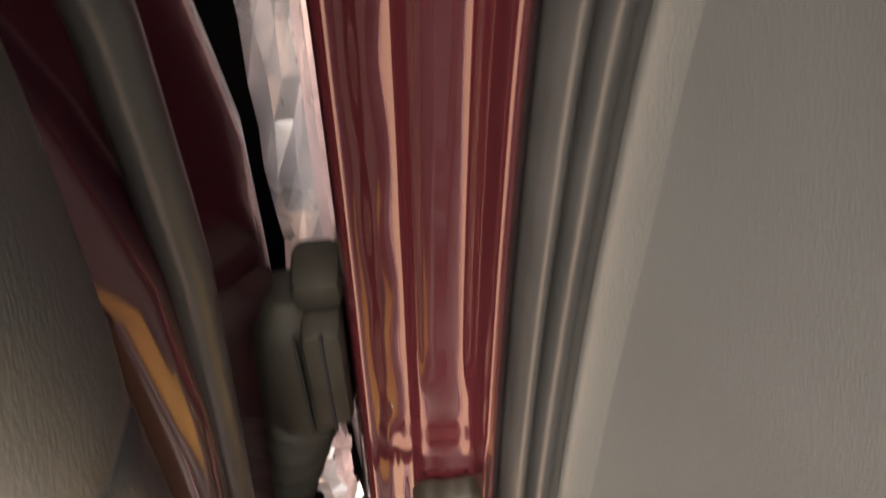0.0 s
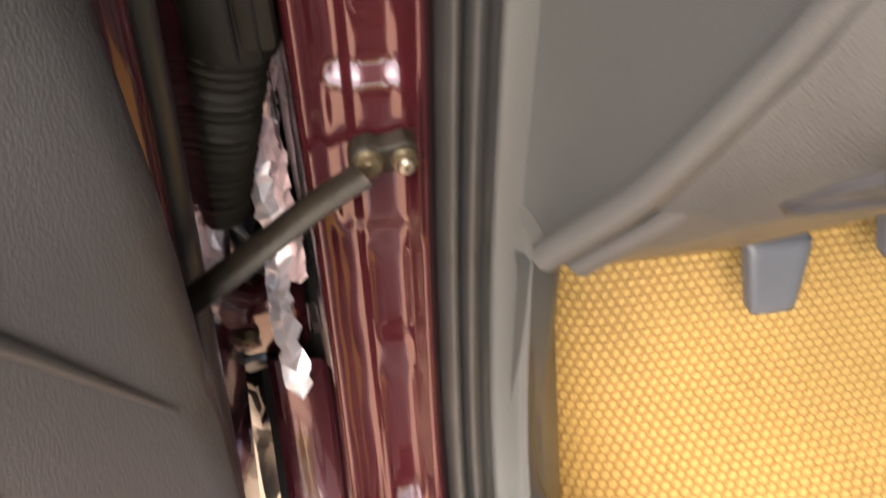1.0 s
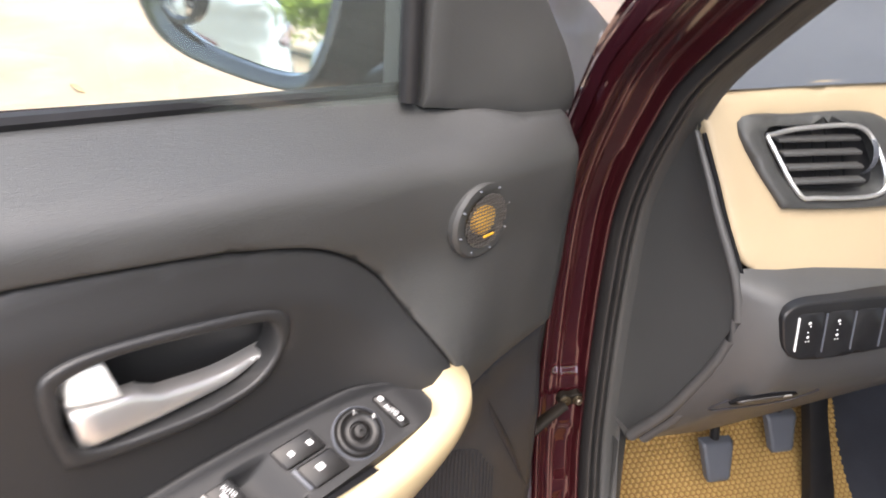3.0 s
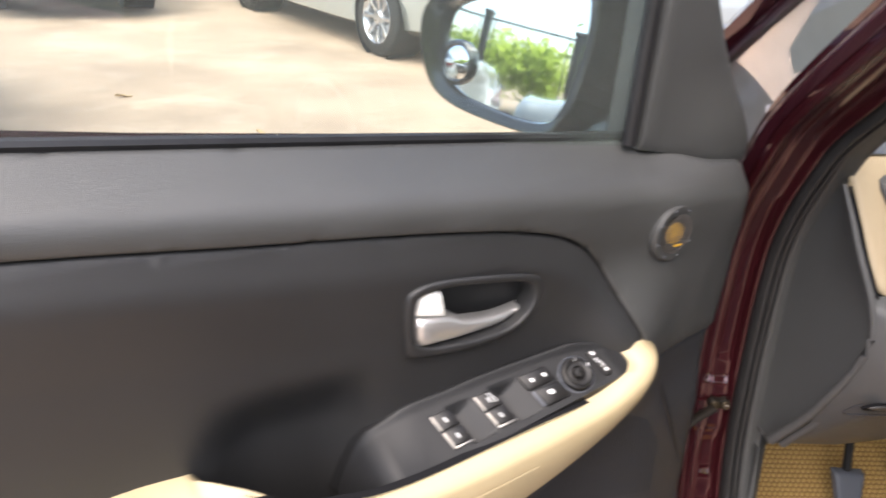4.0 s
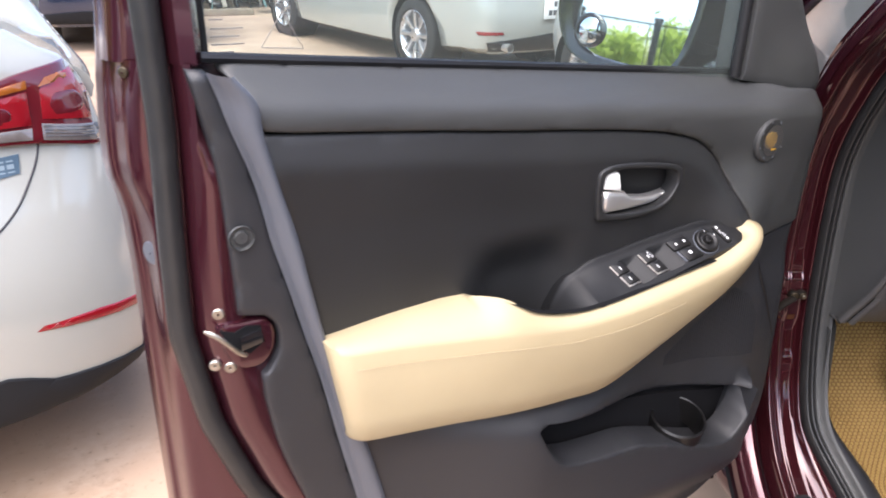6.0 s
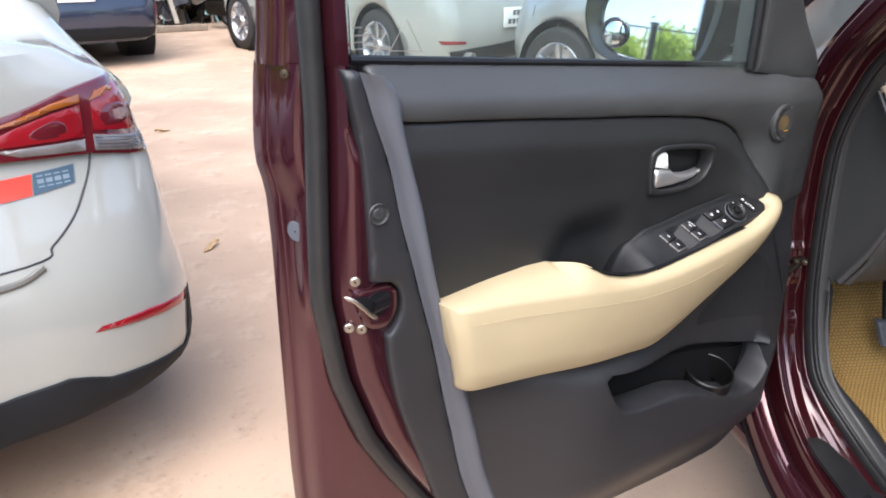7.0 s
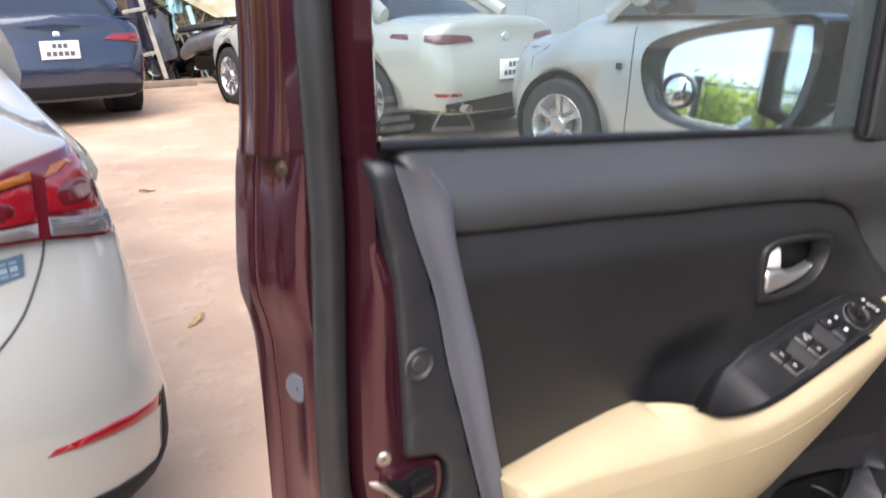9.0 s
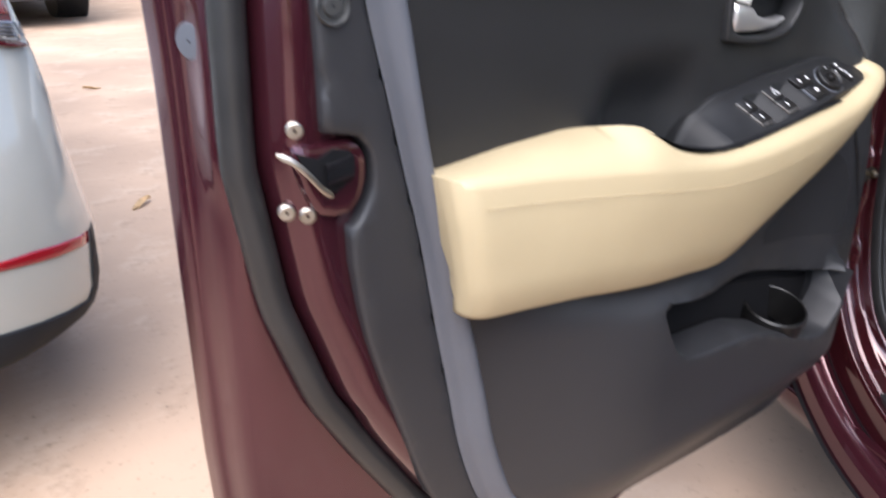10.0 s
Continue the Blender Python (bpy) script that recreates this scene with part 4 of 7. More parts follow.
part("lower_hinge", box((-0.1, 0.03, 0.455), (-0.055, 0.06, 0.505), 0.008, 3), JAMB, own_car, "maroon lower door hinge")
for x in (-0.09, -0.066):
    part("bolt", lathe([(0.001, 0.007), (0.005, 0.006), (0.0065, 0.0)], 10, m=pose(x, 0.029, 0.48, 90, 0, 0)), OLIVEBOLT, own_car, "dull plated bolt")

# bonnet, wings and windscreen
rows = []
for k in range(14):
    y = 0.06 + k * 0.09
    rise = 0.935 - 0.2 * (k / 13) ** 2
    bulge = 0.02 * math.sin(k / 13 * 3)
    rows.append([(-0.12, y, 0.35), (-0.135 - bulge, y, 0.6), (-0.13 - bulge, y, 0.78), (-0.1, y, rise - 0.06), (-0.05, y, rise - 0.01), (0.1, y, rise + 0.02), (0.4, y, rise + 0.05), (0.75, y, rise + 0.06), (1.1, y, rise + 0.05), (1.4, y, rise + 0.02), (1.55, y, rise), (1.62, y, rise - 0.06), (1.66, y, 0.78), (1.66, y, 0.35)])
for y, f_ in ((1.27, 0.9), (1.3, 0.75), (1.31, 0.5)):
    rows.append([(0.75 + (q[0] - 0.75) * (0.99 if f_ > 0.8 else 0.97), y, 0.35 + (q[2] - 0.35) * f_) for q in rows[13]])
part("bonnet", loft(rows), MAROON, own_car, "maroon bonnet and front wings", angle=30)
edge = [q for q in along(0.0, 0.056)[0] if q[2] > 0.94]
part("screen_surround", tube([(q[0] + 0.0, q[1], q[2]) for q in edge], 0.016, 8, flat=0.7), TRIM, own_car, "charcoal pillar surround")
rake = lambda z: 0.36 - 1.5 * (z - 0.94)
quarter = [q for q in edge if q[2] < 1.36]
part("quarter_glass", loft([[(-0.012 - 0.03 * u, q[1] + (rake(q[2]) - q[1]) * u, q[2]) for u in np.linspace(0, 1, 6)] for q in quarter]), SCREENGLASS, own_car, "greenish front quarter glass").visible_shadow = False
part("windscreen_pillar", tube([(-0.045, rake(z), z) for z in np.linspace(0.935, 1.36, 8)], 0.026, 10, flat=0.7), MAROON, own_car, "slim maroon windscreen pillar")
screen = []
for z in np.linspace(0.94, 1.5, 10):
    t = (z - 0.94) / 0.56
    screen.append([(-0.03 + 0.1 * t + s_ * (1.6 - 0.2 * t), rake(z) + (0.24 - 0.1 * t) * math.sin(s_ * math.pi), z + 0.01 * math.sin(s_ * math.pi)) for s_ in np.linspace(0, 1, 11)])
part("windscreen", loft(screen), SCREENGLASS, own_car, "greenish windscreen").visible_shadow = False
part("far_pillar", tube([(1.57 - 0.1 * t, 0.36 - 0.84 * t, 0.94 + 0.56 * t) for t in np.linspace(0, 1, 6)], 0.04, 8), MAROON, own_car)
part("cowl_seal", tube([(0.02 + k * 0.146, 0.26 + 0.3 * math.sin(k / 10 * math.pi), 0.95 + 0.02 * math.sin(k / 10 * math.pi)) for k in range(11)], 0.012, 8), BLACK, own_car, "black cowl seal")
part("roof", loft([[(0.07, -0.45, 1.5), (0.4, -0.38, 1.545), (0.75, -0.35, 1.565), (1.1, -0.38, 1.545), (1.47, -0.45, 1.5)], [(0.05, -1.2, 1.53), (0.4, -1.2, 1.59), (0.75, -1.2, 1.61), (1.1, -1.2, 1.59), (1.49, -1.2, 1.53)], [(0.06, -2.2, 1.52), (0.4, -2.3, 1.57), (0.75, -2.3, 1.59), (1.1, -2.3, 1.57), (1.48, -2.2, 1.52)], [(0.1, -2.68, 1.46), (0.4, -2.74, 1.5), (0.75, -2.75, 1.51), (1.1, -2.74, 1.5), (1.44, -2.68, 1.46)]]), MAROON, own_car)


def flank(sx, x0, start, name):
    """One side of the body behind the door opening: sheet metal below, glass above."""
    ys = [y for y in (0.1, -0.3, -1.08, -1.3, -1.6, -1.9, -2.2, -2.5, -2.75, -2.9, -2.97) if y <= start]
    pull = lambda y: 0.14 * max(0.0, (-2.4 - y) / 0.57) ** 2
    part(name, loft([[(x0 + sx * (0.05 + pull(y)), y, 0.28), (x0 + sx * (0.01 + pull(y)), y, 0.36), (x0 + sx * (-0.02 + pull(y)), y, 0.6), (x0 + sx * (-0.01 + pull(y)), y, 0.82), (x0 + sx * (0.03 + pull(y)), y, 0.98), (x0 + sx * (0.05 + pull(y)), y, 1.0)] for y in ys]), MAROON, own_car, "maroon body side", angle=40)
    part("side_glass", loft([[(x0 + sx * (0.05 + pull(y)), y, 1.0), (x0 + sx * (0.1 + pull(y)), y, 1.25), (x0 + sx * (0.17 + pull(y)), y, 1.5)] for y in ys if y > -2.72]), SCREENGLASS, own_car, "tinted side windows").visible_shadow = False
    for y in [y for y in (-1.1, -1.95, -2.62) if y <= start]:
        part("pillar", loft([[(x0 + sx * (0.045 + pull(y) + 0.12 * t), y - 0.05, 0.99 + 0.52 * t), (x0 + sx * (0.035 + pull(y) + 0.12 * t), y, 0.99 + 0.52 * t), (x0 + sx * (0.045 + pull(y) + 0.12 * t), y + 0.05, 0.99 + 0.52 * t)] for t in (0, 0.5, 1)]), MAROON, own_car)


flank(1, -0.09, -1.08, "near_side")
flank(-1, 1.64, 0.1, "far_side")
part("tailgate", loft([[(0.06 + 1.43 * u, -2.95 - 0.05 * math.sin(u * math.pi) + back_, z) for u in np.linspace(0, 1, 9)] for z, back_ in ((0.28, 0.06), (0.36, -0.04), (0.55, -0.06), (0.62, 0.0), (0.95, 0.02), (1.0, 0.04))]), MAROON, own_car, "maroon tailgate and bumper")
part("rear_glass", loft([[(0.08 + 1.39 * u, -2.91 - 0.05 * math.sin(u * math.pi) + 0.21 * t, 1.0 + 0.47 * t) for u in np.linspace(0, 1, 9)] for t in (0, 0.5, 1)]), SCREENGLASS, own_car, "tinted rear window").visible_shadow = False
part("floor_pan", box((0.0, -2.9, 0.22), (1.56, 0.5, 0.245)), BLACK, own_car)
part("bulkhead", box((0.05, 0.3, 0.24), (1.62, 0.34, 1.0)), NAVYCARPET, own_car, "black bulkhead carpet")
part("sill_outer", loft([[(e + 0.075, y, 0.165), (e + 0.05, y, 0.19), (e + 0.012, y, 0.232), (e, y, 0.262), (e + 0.004, y, 0.278), (e + 0.02, y, 0.29), (-0.005, y, 0.275), (0.01, y, 0.28)] for y, e in ((0.1, -0.09), (-0.02, -0.086), (-0.08, -0.077), (-0.15, -0.062), (-0.22, -0.05), (-0.35, -0.044), (-0.8, -0.044), (-1.2, -0.06))]), MAROON, own_car, "glossy maroon outer sill")
scuff = part("scuff_plate", loft([[(x0, y, 0.300 + rise), (x0 + 0.002, y, 0.3065 + rise), (x0 + 0.006, y, 0.3078 + rise), (x1 - 0.006, y, 0.3085 + rise), (x1, y, 0.302 + rise)] for y, x0, x1, rise in ((-0.147, 0.004, 0.022, 0.030), (-0.149, -0.012, 0.032, 0.0335), (-0.156, -0.022, 0.038, 0.0325), (-0.168, -0.026, 0.041, 0.030), (-0.2, -0.026, 0.043, 0.0215), (-0.28, -0.024, 0.045, 0.0105), (-0.45, -0.022, 0.045, 0.0045), (-1.0, -0.02, 0.045, 0.003))]), BLACK, own_car, "black plastic sill scuff plate")
for k in range(5):
    part("stud", lathe([(0.001, 0.0025), (0.004, 0.002), (0.0055, 0.0)], 12, m=pose(0.012, -0.3 - k * 0.12, 0.3175 - 0.0006 * k)), VOID, scuff, "black rubber stud")
part("kick_panel", loft([[(0.05, -0.02 + off, z), (0.075, 0.0 + off, z), (0.1, 0.06 + off, z), (0.1, 0.2, z)] for z, off in ((0.26, -0.16), (0.34, -0.1), (0.45, -0.03), (0.575, -0.004), (0.592, 0.02))]), TRIM, own_car, "charcoal kick panel")

for x, y, side in ((0.03, 0.74, -1), (1.5, 0.74, 1), (0.03, -1.95, -1), (1.5, -1.95, 1)):
    wheel(own_car, x, y, 0.325, 0.205, 10, side)

part("trim_clip", box((0.0625, -0.012, 0.484), (0.067, -0.006, 0.495), 0.001), PALE, own_car, "small white trim clip")
# check strap and its bolts
plate = [(-0.0145 + 0.0082 * math.cos(a), 0.6365 + 0.0082 * math.sin(a)) for a in np.linspace(radians(55), radians(305), 14)] + [(0.0005 + 0.0082 * math.cos(a), 0.6372 + 0.0082 * math.sin(a)) for a in np.linspace(radians(-125), radians(125), 14)]
part("check_strap_bracket", panel(plate[::-1], lambda x, z: -0.0065, 0.0015, 0.008, 0.006), DIRTYSTEEL, own_car, "greasy steel check strap bracket", angle=60)
for x, r_ in ((-0.0145, 0.0066), (0.0005, 0.006)):
    part("bolt", lathe([(0.001, 0.0032), (r_ * 0.6, 0.0034), (r_ * 0.85, 0.003), (r_ * 0.9, 0.0012), (r_, 0.0008), (r_, -0.003)], 18, m=pose(x, -0.0065, 0.6368, 90, 0, 0)), OLIVEBOLT, own_car, "dull plated bolt")
part("bolt_pin", lathe([(0.001, 0.0062), (0.003, 0.006), (0.0036, 0.0052), (0.0036, 0.003)], 12, m=pose(0.0005, -0.0065, 0.6368, 90, 0, 0)), STEEL, own_car, "bright bolt end")
part("bolt_pin", lathe([(0.001, 0.0042), (0.0028, 0.004), (0.0034, 0.003)], 12, m=pose(-0.0145, -0.0065, 0.6368, 90, 0, 0)), OLIVEBOLT, own_car, "dull bolt end")
part("check_strap", tube([(-0.017, -0.011, 0.635), (-0.024, -0.0135, 0.6325), (-0.04, -0.02, 0.627), (-0.07, -0.034, 0.614), (-0.1, -0.047, 0.602), (-0.125, -0.055, 0.593)], 0.0075, 10, flat=0.5), DIRTYSTEEL, own_car, "greasy black check strap")
# wiring boot between pillar and door
boot = []
for k in range(60):
    t = k / 59
    boot.append(((-0.066 - 0.022 * t, 0.032, 0.676 - 0.095 * t), 0.0185 - 0.004 * t + 0.0016 * math.sin(k * 1.9)))
part("wiring_boot", tube([b[0] for b in boot], [b[1] for b in boot], 16, up=(0, 1, 0)), PLUG, own_car, "black ribbed rubber wiring boot")
part("wiring_plug", loft([[(-0.063 + r * math.cos(a), 0.032 + r * math.sin(a), z) for a in np.linspace(0, 2 * math.pi, 14)[:-1]] for z, r in ((0.672, 0.0195), (0.678, 0.0215), (0.684, 0.0205), (0.72, 0.0195), (0.732, 0.016), (0.739, 0.008))], True, True), PLUG, own_car, "black wiring plug body")
part("plug_lock", box((-0.058, 0.01, 0.68), (-0.0435, 0.04, 0.737), 0.004), PLUG, own_car, "black plug lock")
for x in (-0.0592, -0.0505):
    part("plug_groove", box((x - 0.0006, 0.0092, 0.678), (x + 0.0006, 0.012, 0.738), 0.0003, 1), VOID, own_car)
part("plug_cap", box((-0.06, 0.02, 0.737), (-0.042, 0.045, 0.752), 0.005), PLUG, own_car, "black plug cap")

# dashboard
def dash_y(x, z):
    return -0.108 + 0.67 * (z - 0.871)


part("dash_upper", panel(spline([(0.066, 0.998), (0.058, 0.972), (0.066, 0.926), (0.08, 0.873), (0.11, 0.858), (0.158, 0.846), (0.254, 0.833), (0.5, 0.81), (0.62, 0.84), (0.62, 1.0), (0.3, 1.01)], 5, True), dash_y, 0.008, 0.1, 0.025, holes=[spline([(0.106, 0.974), (0.13, 0.923), (0.152, 0.917), (0.232, 0.917), (0.247, 0.93), (0.24, 0.958), (0.218, 0.979), (0.15, 0.979)], 4, True)]), DASHBEIGE, own_car, "beige dashboard panel", angle=70)
part("dash_top", loft([[(x, y, 1.0 + 0.06 * (y + 0.02) + 0.02 * math.sin((x - 0.02) * 2)) for x in np.linspace(0.05, 1.5, 9)] for y in (-0.018, 0.0, 0.1, 0.4)]), GREY, own_car, "grey dashboard top")
left = spline([(0.048, -0.018, 0.985), (0.049, 0.011, 0.9), (0.050, 0.019, 0.781), (0.050, 0.009, 0.68), (0.05, -0.004, 0.6)], 5)
right = spline([(0.045, -0.04, 0.972), (0.056, -0.08, 0.915), (0.079, -0.122, 0.82), (0.07, -0.088, 0.7), (0.052, -0.045, 0.612)], 5)
rows = []
for p, q in zip(left, right):
    rows.append([tuple(p + (q - p) * k / 6 + np.array([0.006 * math.sin(k / 6 * math.pi), 0, 0])) for k in range(7)])
part("dash_end_cover", loft(rows), DASHDARK, own_car, "charcoal dashboard end cover", angle=60)
part("end_cover_edge", tube([tuple(q + np.array([0.0015, -0.001, 0])) for q in right], [0.0028 + 0.004 * k / (len(right) - 1) for k in range(len(right))], 12), DASHGREY, own_car, "grey rounded edge of the end cover")
part("panel_gap", tube([tuple(q + np.array([0.0075, -0.0035, -0.001])) for q in right], 0.0022, 8), VOID, own_car)
part("knee_edge", tube([tuple(q + np.array([0.0155, -0.004, -0.002])) for q in right[8:]], [0.003] + [0.0068] * (len(right) - 9), 12), DASHGREY, own_car, "grey rounded border of the knee panel")
rows = []
rz = [q[2] for q in right][::-1]
for z, y, rise in ((0.866, -0.108, -0.03), (0.861, -0.13, -0.03), (0.856, -0.141, -0.03), (0.845, -0.149, -0.025), (0.80, -0.160, -0.01), (0.76, -0.155, 0.03), (0.72, -0.13, 0.05), (0.68, -0.1, 0.07), (0.645, -0.075, 0.085), (0.614, -0.055, 0.1), (0.604, -0.03, 0.1), (0.608, 0.03, 0.1)):
    zc = min(max(z, rz[0]), rz[-1])
    x0 = float(np.interp(zc, rz, [q[0] for q in right][::-1]))
    y0 = float(np.interp(zc, rz, [q[1] for q in right][::-1]))
    row = [(x0 - 0.001, y0 - 0.001 if y < y0 + 0.02 else y, z)]
    for k in range(1, 13):
        u = (k / 12) ** 1.4
        row.append((x0 + (0.6 - x0) * u + 0.006, y0 + (y - y0) * min(1.0, k / 1.0), z + rise * max(0, u - 0.15)))
    rows.append(row)
part("knee_panel", loft(rows), DASHGREY, own_car, "charcoal knee panel", angle=60)
strip_y = lambda z: -0.1555 - 0.22 * (0.845 - z)
sw = part("switch_strip", panel(spline([(0.099, 0.834), (0.106, 0.851), (0.15, 0.8555), (0.26, 0.853), (0.275, 0.836), (0.262, 0.814), (0.228, 0.807), (0.121, 0.802)], 5, True), lambda x, z: strip_y(z), 0.002, 0.02, 0.015), BLACK, own_car, "black switch strip", angle=70)
for i in range(5):
    b = part("switch", panel([(0.1125 + i * 0.03, 0.807), (0.1405 + i * 0.03, 0.807), (0.1405 + i * 0.03, 0.846), (0.1125 + i * 0.03, 0.846)], lambda x, z: strip_y(z) - 0.0012, 0.0015, 0.004, 0.02), BLACK, sw)
    part("switch_divider", loft([[(0.1413 + i * 0.03 + dx, strip_y(z) - 0.0016 + dy, z) for dx, dy in ((0, 0.002), (0, 0), (0.0009, 0), (0.0009, 0.002))] for z in (0.809, 0.83, 0.845)]), GREY, sw)
    if i == 0:
        part("switch_mark", loft([[(0.1128 + dx, strip_y(z) - 0.0019 + dy, z) for dx, dy in ((0, 0.002), (0, 0), (0.0011, 0), (0.0011, 0.002))] for z in (0.812, 0.828, 0.843)]), WHITEINK, b)
    if i < 2:
        for dz, dx, w_ in ((0.8375, 0.0, 0.0016), (0.8345, 0.0012, 0.0008), (0.8245, 0.0, 0.0014), (0.8205, 0.0014, 0.0007), (0.8205, -0.0014, 0.0007), (0.829, -0.0006, 0.0007)):
            part("switch_mark", lathe([(0.0003, 0.0005), (w_, 0.0004), (w_, 0.0)], 6, m=pose(0.1245 + i * 0.03 + dx, strip_y(dz) - 0.0014, dz, 90, 0, 0)), WHITEINK, b)
knee_y = lambda x, z: -0.131 - 0.62 * (z - 0.72) - 0.001
LEV = spline([(0.083, 0.738), (0.088, 0.748), (0.11, 0.753), (0.142, 0.751), (0.149, 0.745), (0.13, 0.738), (0.1, 0.735)], 5, True)
# A flat black patch on the panel carries the shade of the lever recess.
part("lever_recess", panel(LEV, lambda x, z: knee_y(x, z) - 0.001, 0.0, 0.004, 0.01), VOID, own_car, "flat black patch for the shaded lever recess", angle=70)
part("bonnet_lever", panel(spline([(0.087, 0.7415), (0.094, 0.748), (0.131, 0.750), (0.131, 0.743), (0.106, 0.738)], 4, True), lambda x, z: knee_y(x, z) - 0.003, 0.002, 0.004, 0.008), DASHGREY, own_car, "dark grey bonnet release lever", angle=70)
part("lever_print", panel([(0.134, 0.744), (0.144, 0.746), (0.141, 0.749), (0.134, 0.7495)], lambda x, z: knee_y(x, z) - 0.003, 0.001, 0.003, 0.008), PALE, own_car, "pale lever symbol")
part("panel_gap", tube(spline([(x, knee_y(x, z) - 0.0005, z) for x, z in ((0.074, 0.752), (0.066, 0.738), (0.07, 0.726), (0.11, 0.724), (0.148, 0.729), (0.162, 0.741), (0.168, 0.753))], 5), 0.0009, 6), INK, own_car)
vent = part("air_vent", panel(spline([(0.088, 0.978), (0.118, 0.92), (0.14, 0.911), (0.25, 0.911), (0.268, 0.925), (0.262, 0.96), (0.235, 0.984), (0.15, 0.984)], 5, True), lambda x, z: dash_y(x, z) - 0.008, 0.006, 0.03, 0.012, holes=[spline([(0.113, 0.97), (0.139, 0.926), (0.16, 0.921), (0.222, 0.921), (0.236, 0.935), (0.228, 0.962), (0.209, 0.976), (0.15, 0.975)], 4, True)]), TRIM, own_car, "charcoal side air vent", angle=70)
part("vent_cavity", panel(spline([(0.1, 0.98), (0.13, 0.915), (0.235, 0.915), (0.24, 0.975)], 4, True), lambda x, z: dash_y(x, z) + 0.012, 0.0, 0.02, 0.02), BLACK, vent, "dark vent opening")
part("vent_ring", tube(spline([(x, dash_y(x, z) - 0.0085, z) for x, z in [(0.113, 0.97), (0.139, 0.926), (0.16, 0.921), (0.222, 0.921), (0.236, 0.935), (0.228, 0.962), (0.209, 0.976), (0.15, 0.975), (0.113, 0.97)]], 5), 0.0022, 6), CHROME, vent, "satin silver vent ring")
for i in range(4):
    z = 0.93 + i * 0.011
    part("slat", box((0.138 - 0.35 * (z - 0.93), dash_y(0.2, z) - 0.005, z), (0.215, dash_y(0.2, z) + 0.006, z + 0.0035), 0.0012), DASHGREY, vent)
for i in range(5):
    x = 0.14 + i * 0.016
    part("vane", loft([[(x, dash_y(x, z) + 0.009, z), (x + 0.003, dash_y(x, z) + 0.009, z), (x + 0.003, dash_y(x, z) + 0.02, z), (x, dash_y(x, z) + 0.02, z)] for z in (0.926, 0.95, 0.972)], True, True), BLACK, vent)
part("vent_wheel", lathe([(0.02, -0.003), (0.021, 0.0), (0.02, 0.003)], 20, m=pose(0.226, dash_y(0.2, 0.948) + 0.012, 0.948, 0, 90, 0)), GREY, vent, "ribbed vent thumbwheel")
part("cluster_hood", loft([[(0.29 + 0.04 * math.sin(t * 2), -0.09 - 0.02 * k, 0.9 + 0.14 * t) for t in np.linspace(0, 1, 7)] for k in range(5)]), INSERT, own_car, "dark instrument hood side")
part("centre_console", loft([[(0.55, y, 0.25), (0.56, y, 0.5), (0.6, y, 0.66), (0.8, y, 0.68)] for y in (0.3, 0.0, -0.5)]), NAVYCARPET, own_car, "dark navy carpeted console side")

# pedals
for x, y, z in ((0.282, 0.06, 0.425), (0.400, 0.085, 0.44)):
    pd = part("pedal", panel([(x - 0.026, z + 0.026), (x - 0.018, z - 0.026), (x + 0.017, z - 0.026), (x + 0.025, z + 0.024)], lambda a, b: y + 0.5 * (b - z), 0.004, 0.012, 0.008), GREY, own_car, "grey rubber pedal pad", angle=70)
    part("pedal_arm", tube([(x, y + 0.025, z + 0.02), (x - 0.002, y + 0.06, z + 0.14), (x - 0.002, y + 0.08, z + 0.3)], 0.007, 8), BLACK, own_car)
part("accelerator", panel(spline([(0.463, 0.305), (0.482, 0.298), (0.505, 0.303), (0.506, 0.33), (0.478, 0.45), (0.468, 0.5), (0.438, 0.5), (0.446, 0.43), (0.458, 0.34)], 3, True), lambda a, b: 0.04 + 0.3 * (b - 0.3), 0.006, 0.015, 0.015), BLACK, own_car, "black ribbed accelerator pedal")


# honeycomb floor mat in the footwell
def mat_surface(u, v):
    """u across the car, v forward, both in metres from the mat's near outer corner."""
    x = 0.115 + u - 0.045 * smooth_step((v - 0.36) / 0.1) * (1 - u / 0.5)
    y = -0.5 + v
    z = 0.262
    s = max(0.0, y + 0.1)
    rise = s * s / 0.6 if s < 0.3 else s - 0.15
    z += 0.8 * rise
    y -= 0.4 * rise
    edge_ = max(0.0, 0.1 - u)
    z += 7.0 * edge_ * edge_
    return Vector((x, y, z))


floor_mat = thing("floor_mat", CAR, "gold honeycomb rubber floor mat in the driver's footwell", "floor mat")
part("mat_sheet", loft([[mat_surface(u, v) for u in np.linspace(0, 0.5, 26)] for v in np.linspace(0, 0.95, 40)]), MATBASE, floor_mat, "brown mat backing with gap shade")
bm = bmesh.new()
vv, row_i = 0.01, 0
